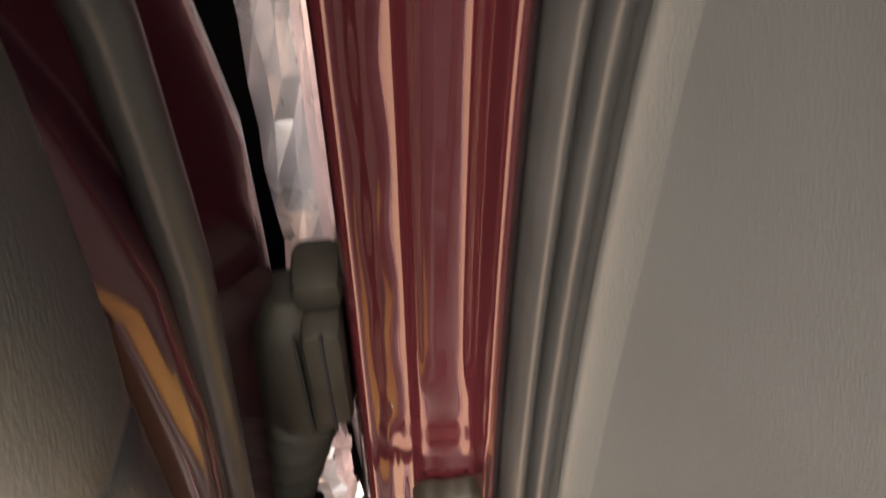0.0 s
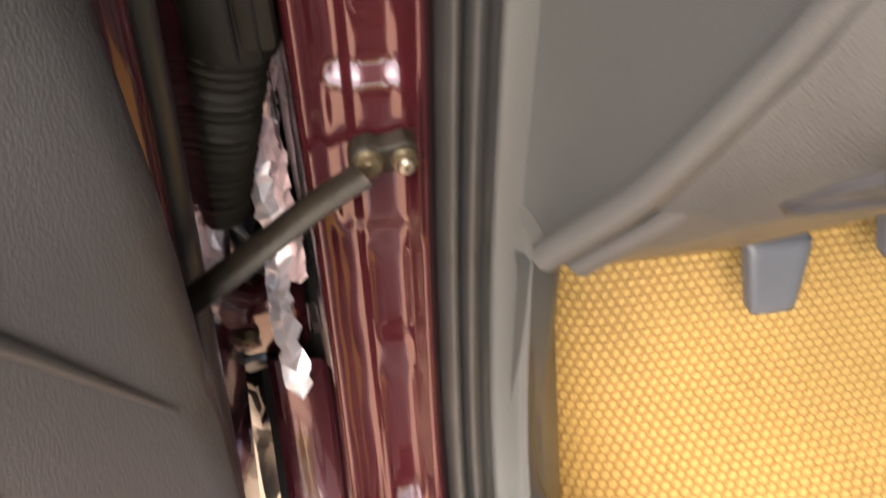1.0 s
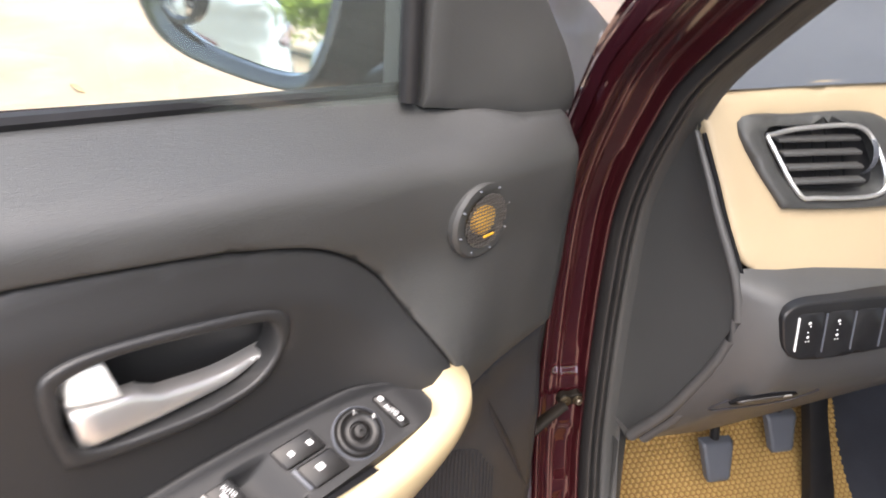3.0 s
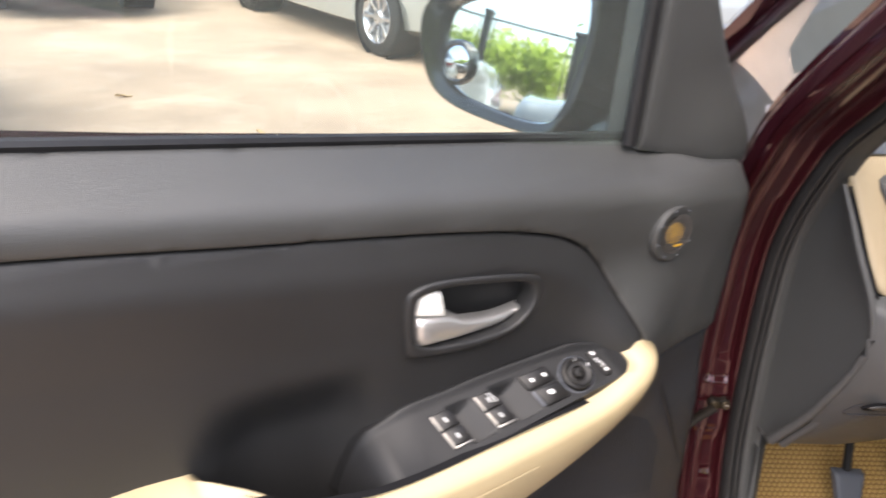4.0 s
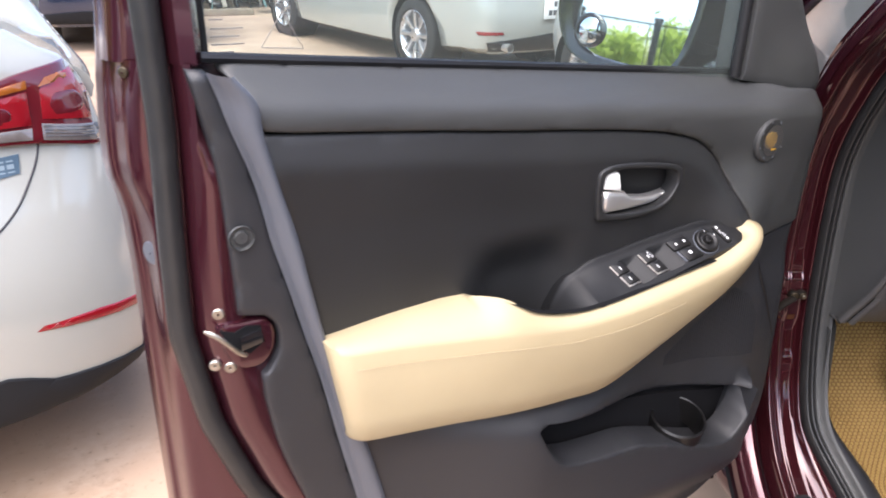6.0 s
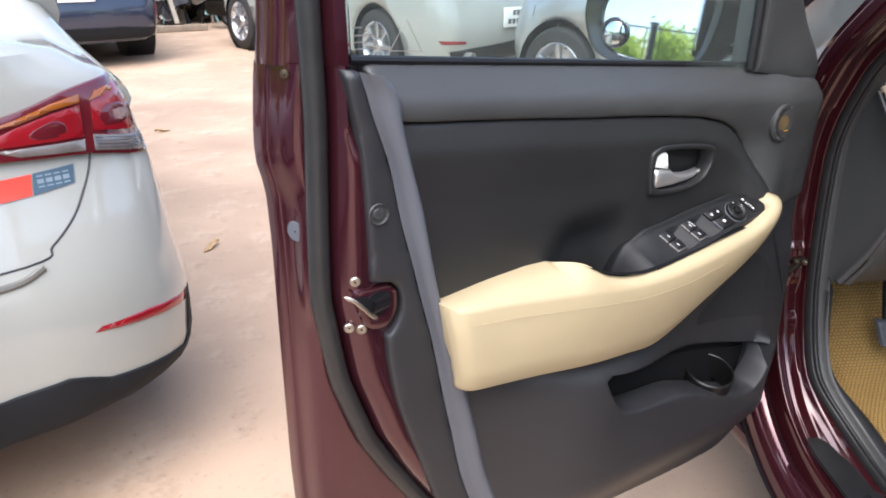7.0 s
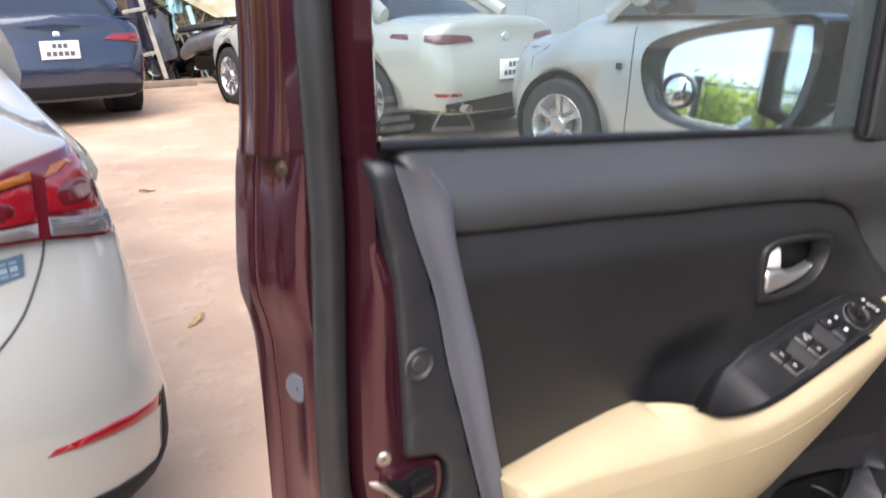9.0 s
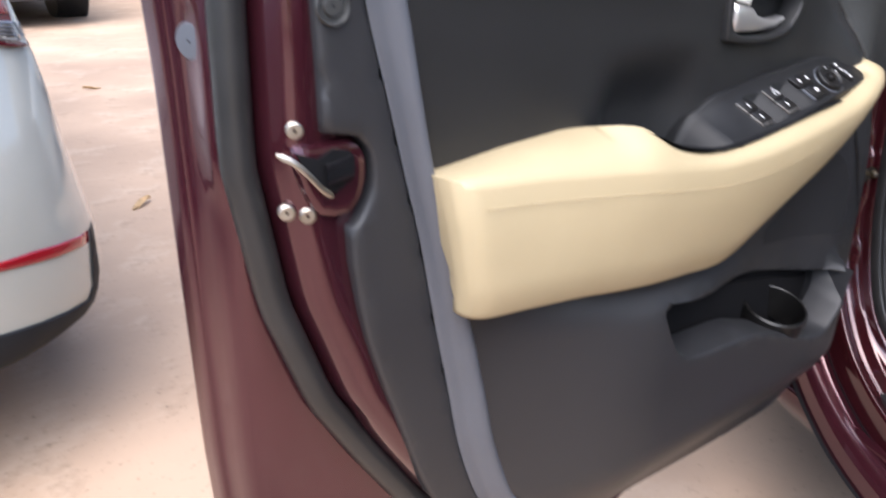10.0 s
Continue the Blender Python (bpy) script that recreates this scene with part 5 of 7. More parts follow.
while vv < 0.94:
    uu = 0.008 + (0.0044 if row_i % 2 else 0)
    while uu < 0.495:
        c = mat_surface(uu, vv)
        n = (mat_surface(uu + 0.002, vv) - c).cross(mat_surface(uu, vv + 0.002) - c).normalized()
        du = (mat_surface(uu + 0.002, vv) - c).normalized()
        dv = n.cross(du)
        low = [bm.verts.new(c + du * math.cos(k * math.pi / 3 + 0.52) * 0.0038 + dv * math.sin(k * math.pi / 3 + 0.52) * 0.0036) for k in range(6)]
        top = [bm.verts.new(c + n * 0.003 + du * math.cos(k * math.pi / 3 + 0.52) * 0.0029 + dv * math.sin(k * math.pi / 3 + 0.52) * 0.0028) for k in range(6)]
        for k in range(6):
            bm.faces.new((low[k], low[(k + 1) % 6], top[(k + 1) % 6], top[k]))
        bm.faces.new(top)
        uu += 0.0088
    vv += 0.0077
    row_i += 1
cells = part("honeycomb", bm, MATGOLD, floor_mat, "raised gold honeycomb cells", smooth=False)
cells["kind"] = "stuff"


# ---- the open front door ----
DOOR = pose(-0.5, -0.062, 0, 0, 0, 2.5)
door = thing("car_door", DOOR, "open maroon car door with charcoal trim and beige armrest", "car door")


def seal_x(z):
    return profile_at([(0.3, -0.1), (0.34, -0.22), (0.38, -0.285), (0.45, -0.36), (0.536, -0.413), (0.611, -0.455), (0.711, -0.489), (0.825, -0.507), (0.917, -0.505), (1.04, -0.5), (1.18, -0.502), (1.5, -0.497)], z)


def edge_x(z):
    return profile_at([(0.28, -0.5), (0.36, -0.522), (0.45, -0.534), (0.56, -0.538), (0.72, -0.538), (0.88, -0.5375), (0.94, -0.539), (0.958, -0.5415), (0.973, -0.5455), (0.987, -0.5485), (1.02, -0.547), (1.07, -0.5425), (1.1, -0.538), (1.15, -0.533), (1.5, -0.525)], z)


belt_z = lambda x: 1.09 - 0.092 * (x + 0.46)
FRONT = lambda z: profile_at([(0.3, 0.372), (0.45, 0.388), (0.7, 0.414), (0.8, 0.423), (0.87, 0.424), (0.93, 0.417), (1.0, 0.40)], z)
rows = []
for t in np.linspace(0, 1, 44):
    z0 = 0.3 + 0.79 * t
    s, o, f_ = seal_x(z0), edge_x(z0), FRONT(z0)
    row = []
    tuck = 0.045 * min(1.0, max(0.0, (z0 - 1.0) / 0.05))
    for x, y in [(0.2, 0.075), (s + 0.13, 0.075), (s + 0.1, 0.03 + tuck), (s + 0.06, 0.025 + tuck), (s + 0.046, 0.0215 + tuck), (s + 0.035, 0.0215 + 0.4 * tuck), (s + 0.027, 0.025), (s + 0.0205, 0.0315), (s + 0.0165, 0.041), (s + 0.0145, 0.05), (s - 0.005, 0.055), (s - 0.0095, 0.0545), (min(s - 0.012, o + 0.027), 0.0575), (min(s - 0.0132, o + 0.0235), 0.0600), (min(s - 0.0142, o + 0.0195), 0.0655), (o + 0.0162, 0.0735), (o + 0.013, 0.0815), (o + 0.0105, 0.0862), (o + 0.0085, 0.088), (o + 0.0068, 0.0878), (o + 0.0052, 0.0895), (o + 0.0035, 0.0955), (o + 0.001, 0.102), (o + 0.0002, 0.106), (o + 0.004, 0.11), (o + 0.04, 0.118),
                 (-0.2, 0.13), (0.2, 0.13), (f_ + 0.03, 0.125), (f_ + 0.04, 0.115), (f_ + 0.035, 0.1), (f_ + 0.02, 0.09), (f_ + 0.006, 0.075), (f_, 0.062), (f_ - 0.006, 0.054), (f_ - 0.014, 0.051), (f_ - 0.03, 0.06)]:
        top_z = belt_z(x) - 0.012 if x > -0.42 else 1.09
        row.append((x, y, 0.3 + (top_z - 0.3) * t))
    rows.append(row)
part("door_shell", loft(rows), MAROON, door, "glossy maroon steel door shell", angle=50)
part("hinge_edge_seal", tube([(FRONT(z) + 0.006, 0.064, z) for z in np.linspace(0.32, 0.98, 30)], 0.0065, 10, up=(0, 1, 0)), RUBBER, door, "black rubber strip on the hinge edge")
rows = []
for z in np.linspace(1.088, 1.5, 12):
    s, o = seal_x(z), edge_x(z)
    rows.append([(s + 0.043, 0.062, z), (s + 0.041, 0.04, z), (s + 0.034, 0.03, z), (s + 0.02, 0.03, z), (s + 0.012, 0.05, z), (s - 0.005, 0.055, z), (s - 0.014, 0.0665, z), (o + 0.020, 0.0675, z), (o + 0.0145, 0.0685, z), (o + 0.010, 0.0725, z), (o + 0.0068, 0.0785, z), (o + 0.0046, 0.0865, z), (o + 0.003, 0.092, z), (o + 0.0032, 0.0945, z), (o + 0.0008, 0.098, z), (o, 0.102, z), (o + 0.004, 0.108, z), (o + 0.02, 0.112, z), (s + 0.043, 0.105, z)])
part("window_frame", loft(rows), MAROON, door, "glossy maroon window frame", angle=50)
part("glass_run", tube([(seal_x(z) + 0.046, 0.058, z) for z in np.linspace(1.085, 1.49, 8)], 0.005, 8), BLACK, door, "black glass run channel")
part("top_rail", tube(spline([(-0.5, 0.07, 1.49), (-0.2, 0.07, 1.47), (0.05, 0.07, 1.4), (0.24, 0.07, 1.28), (0.31, 0.07, 1.2)], 5), 0.024, 10), TRIM, door, "charcoal upper window rail")
path = [(x, 0.046, 0.32) for x in (0.3, 0.1, -0.02)] + [(seal_x(z), 0.046, z) for z in np.linspace(0.33, 1.49, 60)]
part("weatherstrip", tube(path, 0.0125, 12, up=(0, 1, 0)), RUBBER, door, "thick black rubber weatherstrip")

# inner trim
seam = [(-0.426, 1.0285), (-0.257, 1.013), (-0.155, 1.002), (-0.059, 0.993), (0.03, 0.983), (0.093, 0.973), (0.150, 0.956), (0.191, 0.9245), (0.217, 0.884), (0.241, 0.845)]
seam_c = [tuple(q) for q in spline(seam, 5)]
STEP = spline([(-0.447, 1.082), (-0.43, 1.058), (-0.426, 1.03), (-0.414, 0.981), (-0.40, 0.925), (-0.388, 0.865), (-0.374, 0.80), (-0.358, 0.74), (-0.334, 0.658), (-0.318, 0.594), (-0.296, 0.506), (-0.262, 0.43), (-0.2, 0.37)], 5)
STEP_L = spline([(-0.463, 1.084), (-0.455, 1.062), (-0.447, 1.033), (-0.43, 0.981), (-0.417, 0.917), (-0.404, 0.866), (-0.388, 0.80), (-0.374, 0.745), (-0.357, 0.662), (-0.342, 0.594), (-0.322, 0.506), (-0.288, 0.425), (-0.22, 0.36)], 5)


def fold_line(z):
    return profile_at([(0.3, 0.27), (0.6, 0.30), (0.71, 0.315), (0.78, 0.325), (0.86, 0.345), (0.968, 0.375), (1.05, 0.4)], z)


def brink(z):
    return profile_at([(0.3, 0.36), (0.46, 0.38), (0.55, 0.388), (0.62, 0.391), (0.69, 0.396), (0.76, 0.399), (0.82, 0.397), (0.87, 0.397), (0.93, 0.393), (0.96, 0.39), (1.01, 0.385)], z)


def bend(x, z=0.8):
    """The trim folds softly near the hinge end, then turns back over a rounded brink."""
    d = x - fold_line(z)
    out = 0.0 if d < -0.006 else (0.14 * (d + 0.006) ** 2 / 0.024 if d < 0.006 else 0.14 * d)
    e = x - brink(z)
    return out + (0.0 if e < -0.005 else (1.7 * (e + 0.005) ** 2 / 0.02 if e < 0.005 else 1.7 * e))


def swell(x, z):
    """How far the lower trim stands out towards the hinge end."""
    return profile_at([(0.3, 0.026), (0.5, 0.028), (0.6, 0.021), (0.7, 0.011), (0.755, 0.0)], z) * smooth_step((x - 0.2) / 0.14)


LIP = [tuple(q) for q in spline([(-0.112, 0.622), (-0.097, 0.592), (-0.075, 0.5625), (-0.045, 0.55), (0.0, 0.545), (0.06, 0.54), (0.11, 0.525), (0.17, 0.502), (0.225, 0.482), (0.262, 0.479), (0.291, 0.503), (0.315, 0.545)], 4)]


def belly(x, z):
    """The lower trim swells out into the front of the map pocket, whose mouth lies above the lip."""
    lip_z = float(np.interp(x, [q[0] for q in LIP], [q[1] for q in LIP]))
    across = smooth_step((x + 0.34) / 0.25) * (1 - smooth_step((x - 0.3) / 0.055))
    above = max(smooth_step((lip_z + 0.05 - z) / 0.045), 1 - smooth_step((x + 0.1) / 0.25))
    return 0.054 * across * above * smooth_step((z - 0.315) / 0.13) * smooth_step((0.695 - 0.12 * max(0.0, x + 0.2) - z) / 0.065)


def lower_y(x, z):
    return bend(x, z) + 0.006 - max(swell(x, z), belly(x, z)) - shoulder(x, z)


def shoulder(x, z):
    """The trim swells out to meet the armrest's front end."""
    return 0.032 * math.exp(-((x - 0.235) / 0.055) ** 2) * smooth_step((0.93 - z) / 0.1) * smooth_step((z - 0.7) / 0.08)


def upper_y(x, z):
    t = belt_z(x) - z
    top_y = (0.036 + 0.05 * (x + 0.46)) * (1 - 0.6 * smooth_step((x - 0.25) / 0.12))
    ease = smooth_step((0.30 - x) / 0.08)
    return max(bend(x, z), 0) - shoulder(x, z) + 0.0075 * ease + 0.002 * (1 - ease) + (top_y - 0.0075) * (1 - smooth_step((t + 0.006) / 0.046)) - 0.0035 * smooth_step((t - 0.02) / 0.022) * smooth_step((0.11 - t) / 0.05)


upper = [tuple(q) for q in STEP[:11]] + seam_c[1:] + [(0.25, 0.822), (0.264, 0.804), (0.30, 0.798), (0.33, 0.799), (0.406, 0.802), (0.409, 0.82), (0.413, 0.87), (0.412, 0.92), (0.408, 0.965), (0.401, 1.0)] + [(x, belt_z(x) - 0.011 * smooth_step((x - 0.25) / 0.1)) for x in np.linspace(0.396, -0.444, 17)]
part("upper_trim", panel(upper, upper_y, 0.0035, 0.02, 0.011), TRIM, door, "charcoal grained upper trim", angle=70)
HOLE = [tuple(q) for q in spline([(-0.014, 0.886), (-0.016, 0.92), (-0.008, 0.938), (0.04, 0.94), (0.096, 0.931), (0.118, 0.919), (0.116, 0.898), (0.094, 0.885), (0.066, 0.878), (0.02, 0.879)], 4, True)]
insert = seam_c + [(0.25, 0.79), (0.1, 0.79), (0.0, 0.74), (-0.05, 0.72), (-0.19, 0.72), (-0.23, 0.75), (-0.36, 0.76)] + [tuple(q) for q in STEP[10:35]][::-1]


SEAM_A = np.array(seam_c)


def below_seam(x, z):
    """How far a place on the insert lies from the seam above it."""
    d = SEAM_A[1:] - SEAM_A[:-1]
    p = np.array((x, z)) - SEAM_A[:-1]
    t = np.clip((p * d).sum(1) / (d * d).sum(1), 0, 1)
    return float(np.sqrt(((p - d * t[:, None]) ** 2).sum(1)).min())


def insert_y(x, z):
    """A narrow band leans out below the seam; past its crease the panel falls back."""
    d = below_seam(x, z)
    wide = 0.034 - 0.012 * smooth_step((x - 0.12) / 0.1)
    band = 0.009 - 0.0095 * min(1.0, d / wide)
    fall = 0.075 * min(0.06, max(0.0, d - wide)) * (1 - smooth_step((x - 0.15) / 0.08) * 0.3)
    return band + fall - shoulder(x, z) + 0.05 * max(0, x - 0.3) + 0.026 * math.exp(-((x + 0.115) / 0.062) ** 4) * smooth_step((0.885 - z) / 0.07)


part("insert_panel", panel([(x, z - 0.0012) for x, z in insert], insert_y, 0.003, 0.015, 0.009, holes=[HOLE]), INSERT, door, "dark grained insert panel", angle=70)
lower = [tuple(q) for q in STEP[34:]] + [tuple(q) for q in spline([(-0.1, 0.335), (0.1, 0.318), (0.23, 0.318), (0.29, 0.36), (0.345, 0.40), (0.378, 0.46), (0.388, 0.55), (0.398, 0.65), (0.403, 0.74), (0.406, 0.799)], 5)] + [(0.33, 0.796), (0.30, 0.795), (0.258, 0.80), (0.08, 0.74), (0.0, 0.705), (-0.2, 0.705), (-0.25, 0.74), (-0.36, 0.75)]
MOUTH = LIP + [tuple(q) for q in spline([(0.3165, 0.550), (0.293, 0.5475), (0.23, 0.558), (0.15, 0.577), (0.02, 0.603), (-0.097, 0.6275)], 4)]
part("lower_trim", panel(lower, lower_y, 0.0035, 0.045, 0.012, holes=[MOUTH]), LOWTRIM, door, "charcoal lower trim", angle=70)
rear_strip = [tuple(q) for q in spline([(-0.479, 1.086), (-0.47, 1.04), (-0.462, 0.99), (-0.457, 0.888), (-0.456, 0.846)], 4)] + [tuple(q) for q in spline([(-0.43, 0.84), (-0.419, 0.826), (-0.418, 0.80), (-0.428, 0.778), (-0.437, 0.77)], 3)] + [tuple(q) for q in spline([(-0.436, 0.74), (-0.424, 0.67), (-0.396, 0.58), (-0.355, 0.468), (-0.29, 0.39), (-0.22, 0.345)], 4)] + [tuple(q) for q in STEP_L[::-1]]
part("rear_trim_strip", panel(rear_strip, lambda x, z: 0.013, 0.004, 0.02, 0.012), LOWTRIM, door, "charcoal trim strip along the latch edge", angle=70)
rows = []
for p, q in zip(STEP_L, STEP):
    rows.append([(p[0] + u * (q[0] - p[0]), yy, p[1] * (1 - u) + q[1] * u) for u, yy in ((-0.05, 0.0138), (0.08, 0.0115), (0.2, 0.0055), (0.4, 0.0), (0.65, -0.0035), (0.9, -0.0055), (1.05, -0.0045), (1.2, -0.001))])
# Side wall of the trim step, coloured lighter and bluer for reflected sky.
part("edge_moulding", loft(rows), GREY, door, "edge moulding with sky sheen in its bluish grey", angle=75)
part("belt_seal", tube([(x, 0.038 + 0.05 * (x + 0.46), belt_z(x) + 0.003) for x in np.linspace(-0.462, 0.285, 16)], 0.005, 8), BLACK, door, "black window belt seal")
part("trim_plug", lathe([(0.001, 0.001), (0.006, 0.001), (0.0075, -0.001), (0.0105, -0.001), (0.012, 0.002), (0.013, 0.0)], 20, m=pose(-0.447, 0.0115, 0.929, 90, 0, 0)), TRIM, door, "round charcoal trim plug")
bm = bmesh.new()
for k in range(42):
    x = 0.15 + k * 0.0042
    z1 = profile_at([(0.15, 0.635), (0.24, 0.70), (0.262, 0.725), (0.30, 0.705), (0.33, 0.66)], x)
    zz = np.linspace(0.616 - 0.1 * (x - 0.15), z1, 7)
    loft([[(x, lower_y(x, z) + 0.002, z), (x, lower_y(x, z) - 0.0012, z), (x + 0.0018, lower_y(x, z) - 0.0012, z), (x + 0.0018, lower_y(x, z) + 0.002, z)] for z in zz], True, True, bm)
part("speaker_grille", bm, LOWTRIM, door, "finely slotted speaker grille")

# armrest: rows from the inner edge over the pad's lip to its lower edge
top = spline([(-0.378, -0.010, 0.8055), (-0.378, -0.006, 0.8065), (-0.376, 0.001, 0.807), (-0.366, 0.0, 0.808), (-0.35, 0.0, 0.8095), (-0.30, 0.0, 0.815), (-0.24, 0.0, 0.819), (-0.205, -0.01, 0.82), (-0.172, -0.036, 0.82), (-0.13, -0.046, 0.797), (-0.075, -0.048, 0.786), (0.015, -0.047, 0.791), (0.148, -0.0475, 0.8055), (0.196, -0.046, 0.8215), (0.2115, -0.0395, 0.8295), (0.2105, -0.027, 0.8375), (0.217, -0.014, 0.8405)], 5)
lip = spline([(-0.379, -0.014, 0.802), (-0.3785, -0.021, 0.803), (-0.376, -0.03, 0.8025), (-0.366, -0.038, 0.802), (-0.35, -0.041, 0.8005), (-0.30, -0.045, 0.797), (-0.24, -0.052, 0.791), (-0.205, -0.056, 0.788), (-0.172, -0.06, 0.784), (-0.13, -0.063, 0.779), (-0.075, -0.066, 0.774), (0.015, -0.067, 0.776), (0.14, -0.064, 0.79), (0.204, -0.062, 0.81), (0.234, -0.053, 0.8235), (0.248, -0.037, 0.8305), (0.2545, -0.014, 0.8315)], 5)
low = spline([(-0.360, -0.016, 0.699), (-0.3595, -0.022, 0.698), (-0.356, -0.03, 0.6975), (-0.347, -0.037, 0.697), (-0.333, -0.041, 0.697), (-0.30, -0.044, 0.695), (-0.24, -0.046, 0.688), (-0.205, -0.046, 0.682), (-0.172, -0.045, 0.676), (-0.13, -0.043, 0.669), (-0.075, -0.039, 0.66), (0.0, -0.033, 0.65), (0.09, -0.032, 0.683), (0.18, -0.03, 0.725), (0.232, -0.036, 0.775), (0.2475, -0.032, 0.805), (0.2545, -0.012, 0.822)], 5)
low = [np.array([q[0], q[1], q[2] - 0.009 * (1 - smooth_step((q[0] + 0.15) / 0.25))]) for q in low]
rows = []
for a, b, c in zip(top, lip, low):
    back_t, back_b = (np.array([a[0], a[1] + 0.008, a[2] - 0.04 * min(1.0, max(0.1, (0.26 - a[0]) / 0.06))]) if a[0] > -0.2 else np.array([a[0], 0.012, a[2] - 0.004])), np.array([max(c[0], -0.341), 0.012, c[2] + 0.004])
    mid = 0.55 * a + 0.45 * b + np.array([0, -0.003, 0.003 + 0.005 * smooth_step((a[0] - 0.17) / 0.05)])
    rnd = b + np.array([0, 0.002, 0.006])
    f1 = 0.7 * b + 0.3 * c + np.array([0, -0.004, 0])
    f2 = 0.3 * b + 0.7 * c + np.array([0, -0.005, 0])
    rows.append([back_t, a + np.array([0, 0.004, 0]), mid, rnd, b, f1, f2, c + np.array([0, -0.001, 0.004]), c + np.array([0, 0.004, 0.0]), back_b])
rows.insert(0, [np.array([q[0] + 0.006 + 0.012 * smooth_step((0.76 - q[2]) / 0.06), 0.012, q[2] + 0.006 * smooth_step((0.73 - q[2]) / 0.03)]) for q in rows[0]])
part("armrest", loft([[tuple(q) for q in r] for r in rows]), BEIGE, door, "padded beige leatherette armrest", angle=75)
stitch = [tuple(0.88 * b + 0.12 * c + np.array([0, -0.0052, 0.0])) for b, c in zip(lip, low)][18:-22]
bm = bmesh.new()
for p, q in zip(stitch, stitch[1:]):
    p, q = np.array(p), np.array(q)
    count = max(1, round(float(np.linalg.norm(q - p)) / 0.0046))
    for k in range(count):
        tube([p + (q - p) * (k + 0.12) / count, p + (q - p) * (k + 0.78) / count], 0.00055, 5, bm)
part("stitching", bm, BEIGE, door, "beige stitched seam")


# switch panel on the armrest
sw_in = spline([(-0.045, 0.006, 0.810), (-0.018, 0.005, 0.8225), (0.02, 0.004, 0.828), (0.06, 0.003, 0.8345), (0.122, 0.0, 0.842), (0.16, -0.004, 0.847), (0.185, -0.0105, 0.8445), (0.206, -0.018, 0.84), (0.217, -0.026, 0.837)], 16)
sw_out = spline([(-0.04, -0.05, 0.786), (-0.01, -0.0495, 0.7855), (0.02, -0.048, 0.791), (0.075, -0.0465, 0.8005), (0.13, -0.0455, 0.811), (0.17, -0.0445, 0.818), (0.195, -0.044, 0.823), (0.211, -0.041, 0.8265), (0.2175, -0.034, 0.833)], 16)
pod_z = lambda x, y: 0.799 + 0.16 * (x - 0.0234) + 0.74 * (y + 0.037)
SKEW = 0.43


def scoop(x, y):
    """Finger recesses that slope up from one pair of buttons to the next."""
    v = -y - 0.0245
    c = x - SKEW * v
    out = 0.0
    for a, b in ((0.0262, 0.0505), (0.0722, 0.1005)):
        if a - 0.002 < c < b:
            out = max(out, 0.011 * min(1.0, (b - c) / (b - a) * 1.6) * smooth_step((c - a + 0.002) / 0.002))
    return out * ledge(v, -0.0145, 0.0155, 0.0018)


rows = []
for a, b in zip(sw_in, sw_out):
    row = [a + np.array([0, 0.016, -0.006]), a + np.array([0, 0.003, -0.001])]
    for u in np.linspace(0.0, 1.0, 36):
        p = a * (1 - u) + b * u
        flat = ledge(u, 0.13, 0.95, 0.1) * smooth_step((p[0] + 0.02) / 0.02) * smooth_step((0.2 - p[0]) / 0.02)
        z = p[2] * (1 - flat) + pod_z(p[0], p[1]) * flat + 0.003 * math.exp(-((u - 0.07) / 0.06) ** 2) - scoop(p[0], p[1]) * flat
        row.append(np.array([p[0], p[1], z]))
    rows.append(row + [b + np.array([0, 0.004, -0.02])])
nose = [[tuple(q + np.array([-0.0085 * k, 0.0015 * k, -0.0042 * k * k])) for q in rows[0]] for k in (4, 3, 2, 1)]
sw_panel = part("switch_panel", loft(nose + [[tuple(q) for q in r] for r in rows]), PODPLASTIC, door, "dark charcoal window switch panel", angle=60)
# The strip beyond the cup draws the switch panel's edge shadow in black.
cup_top = spline([(-0.172, -0.033, 0.8155), (-0.155, -0.041, 0.8085), (-0.13, -0.0465, 0.798), (-0.075, -0.0485, 0.787), (-0.035, -0.049, 0.7865), (0.0, -0.048, 0.7885), (0.04, -0.047, 0.793), (0.09, -0.0463, 0.7993), (0.14, -0.0458, 0.804), (0.165, -0.044, 0.8045)], 5)
part("pull_cup", loft([[tuple(q + np.array([0, -0.003, 0.002])), tuple(q + np.array([0, 0.004, 0.003])), tuple(q + np.array([0, 0.007, -0.005])), tuple(q + np.array([0, 0.012, -0.05])), tuple(q + np.array([0, 0.03, -0.06]))] for q in cup_top]), VOID, door, "pull cup blackened for shade, with the pod edge shadow line", angle=70)
NORMAL = Vector((-0.16, -0.74, 1)).normalized()


def on_pod(x, y, h=0.0):
    return Vector((x, y, pod_z(x, y))) + NORMAL * h


def pod_block(x0, u0, u1, v0, v1, top, bottom=-0.003, bevel=0.0012):
    """A slab on the switch panel: u along the door, v towards the armrest, slanted as the buttons are."""
    bm = box((u0, v0, bottom), (u1, v1, top), bevel, 2)
    for v in bm.verts:
        u, w, h = v.co
        v.co = on_pod(x0 + u + SKEW * w, -0.0245 - w, h)
    return bm


def pod_frame(x, y, h, turn=0.0):
    ax = Vector((1, 0, 0.16)).normalized()
    m = Matrix((ax, NORMAL.cross(ax), NORMAL)).transposed().to_4x4()
    m.translation = on_pod(x, y, h)
    return m @ Matrix.Rotation(radians(turn), 4, "Z")


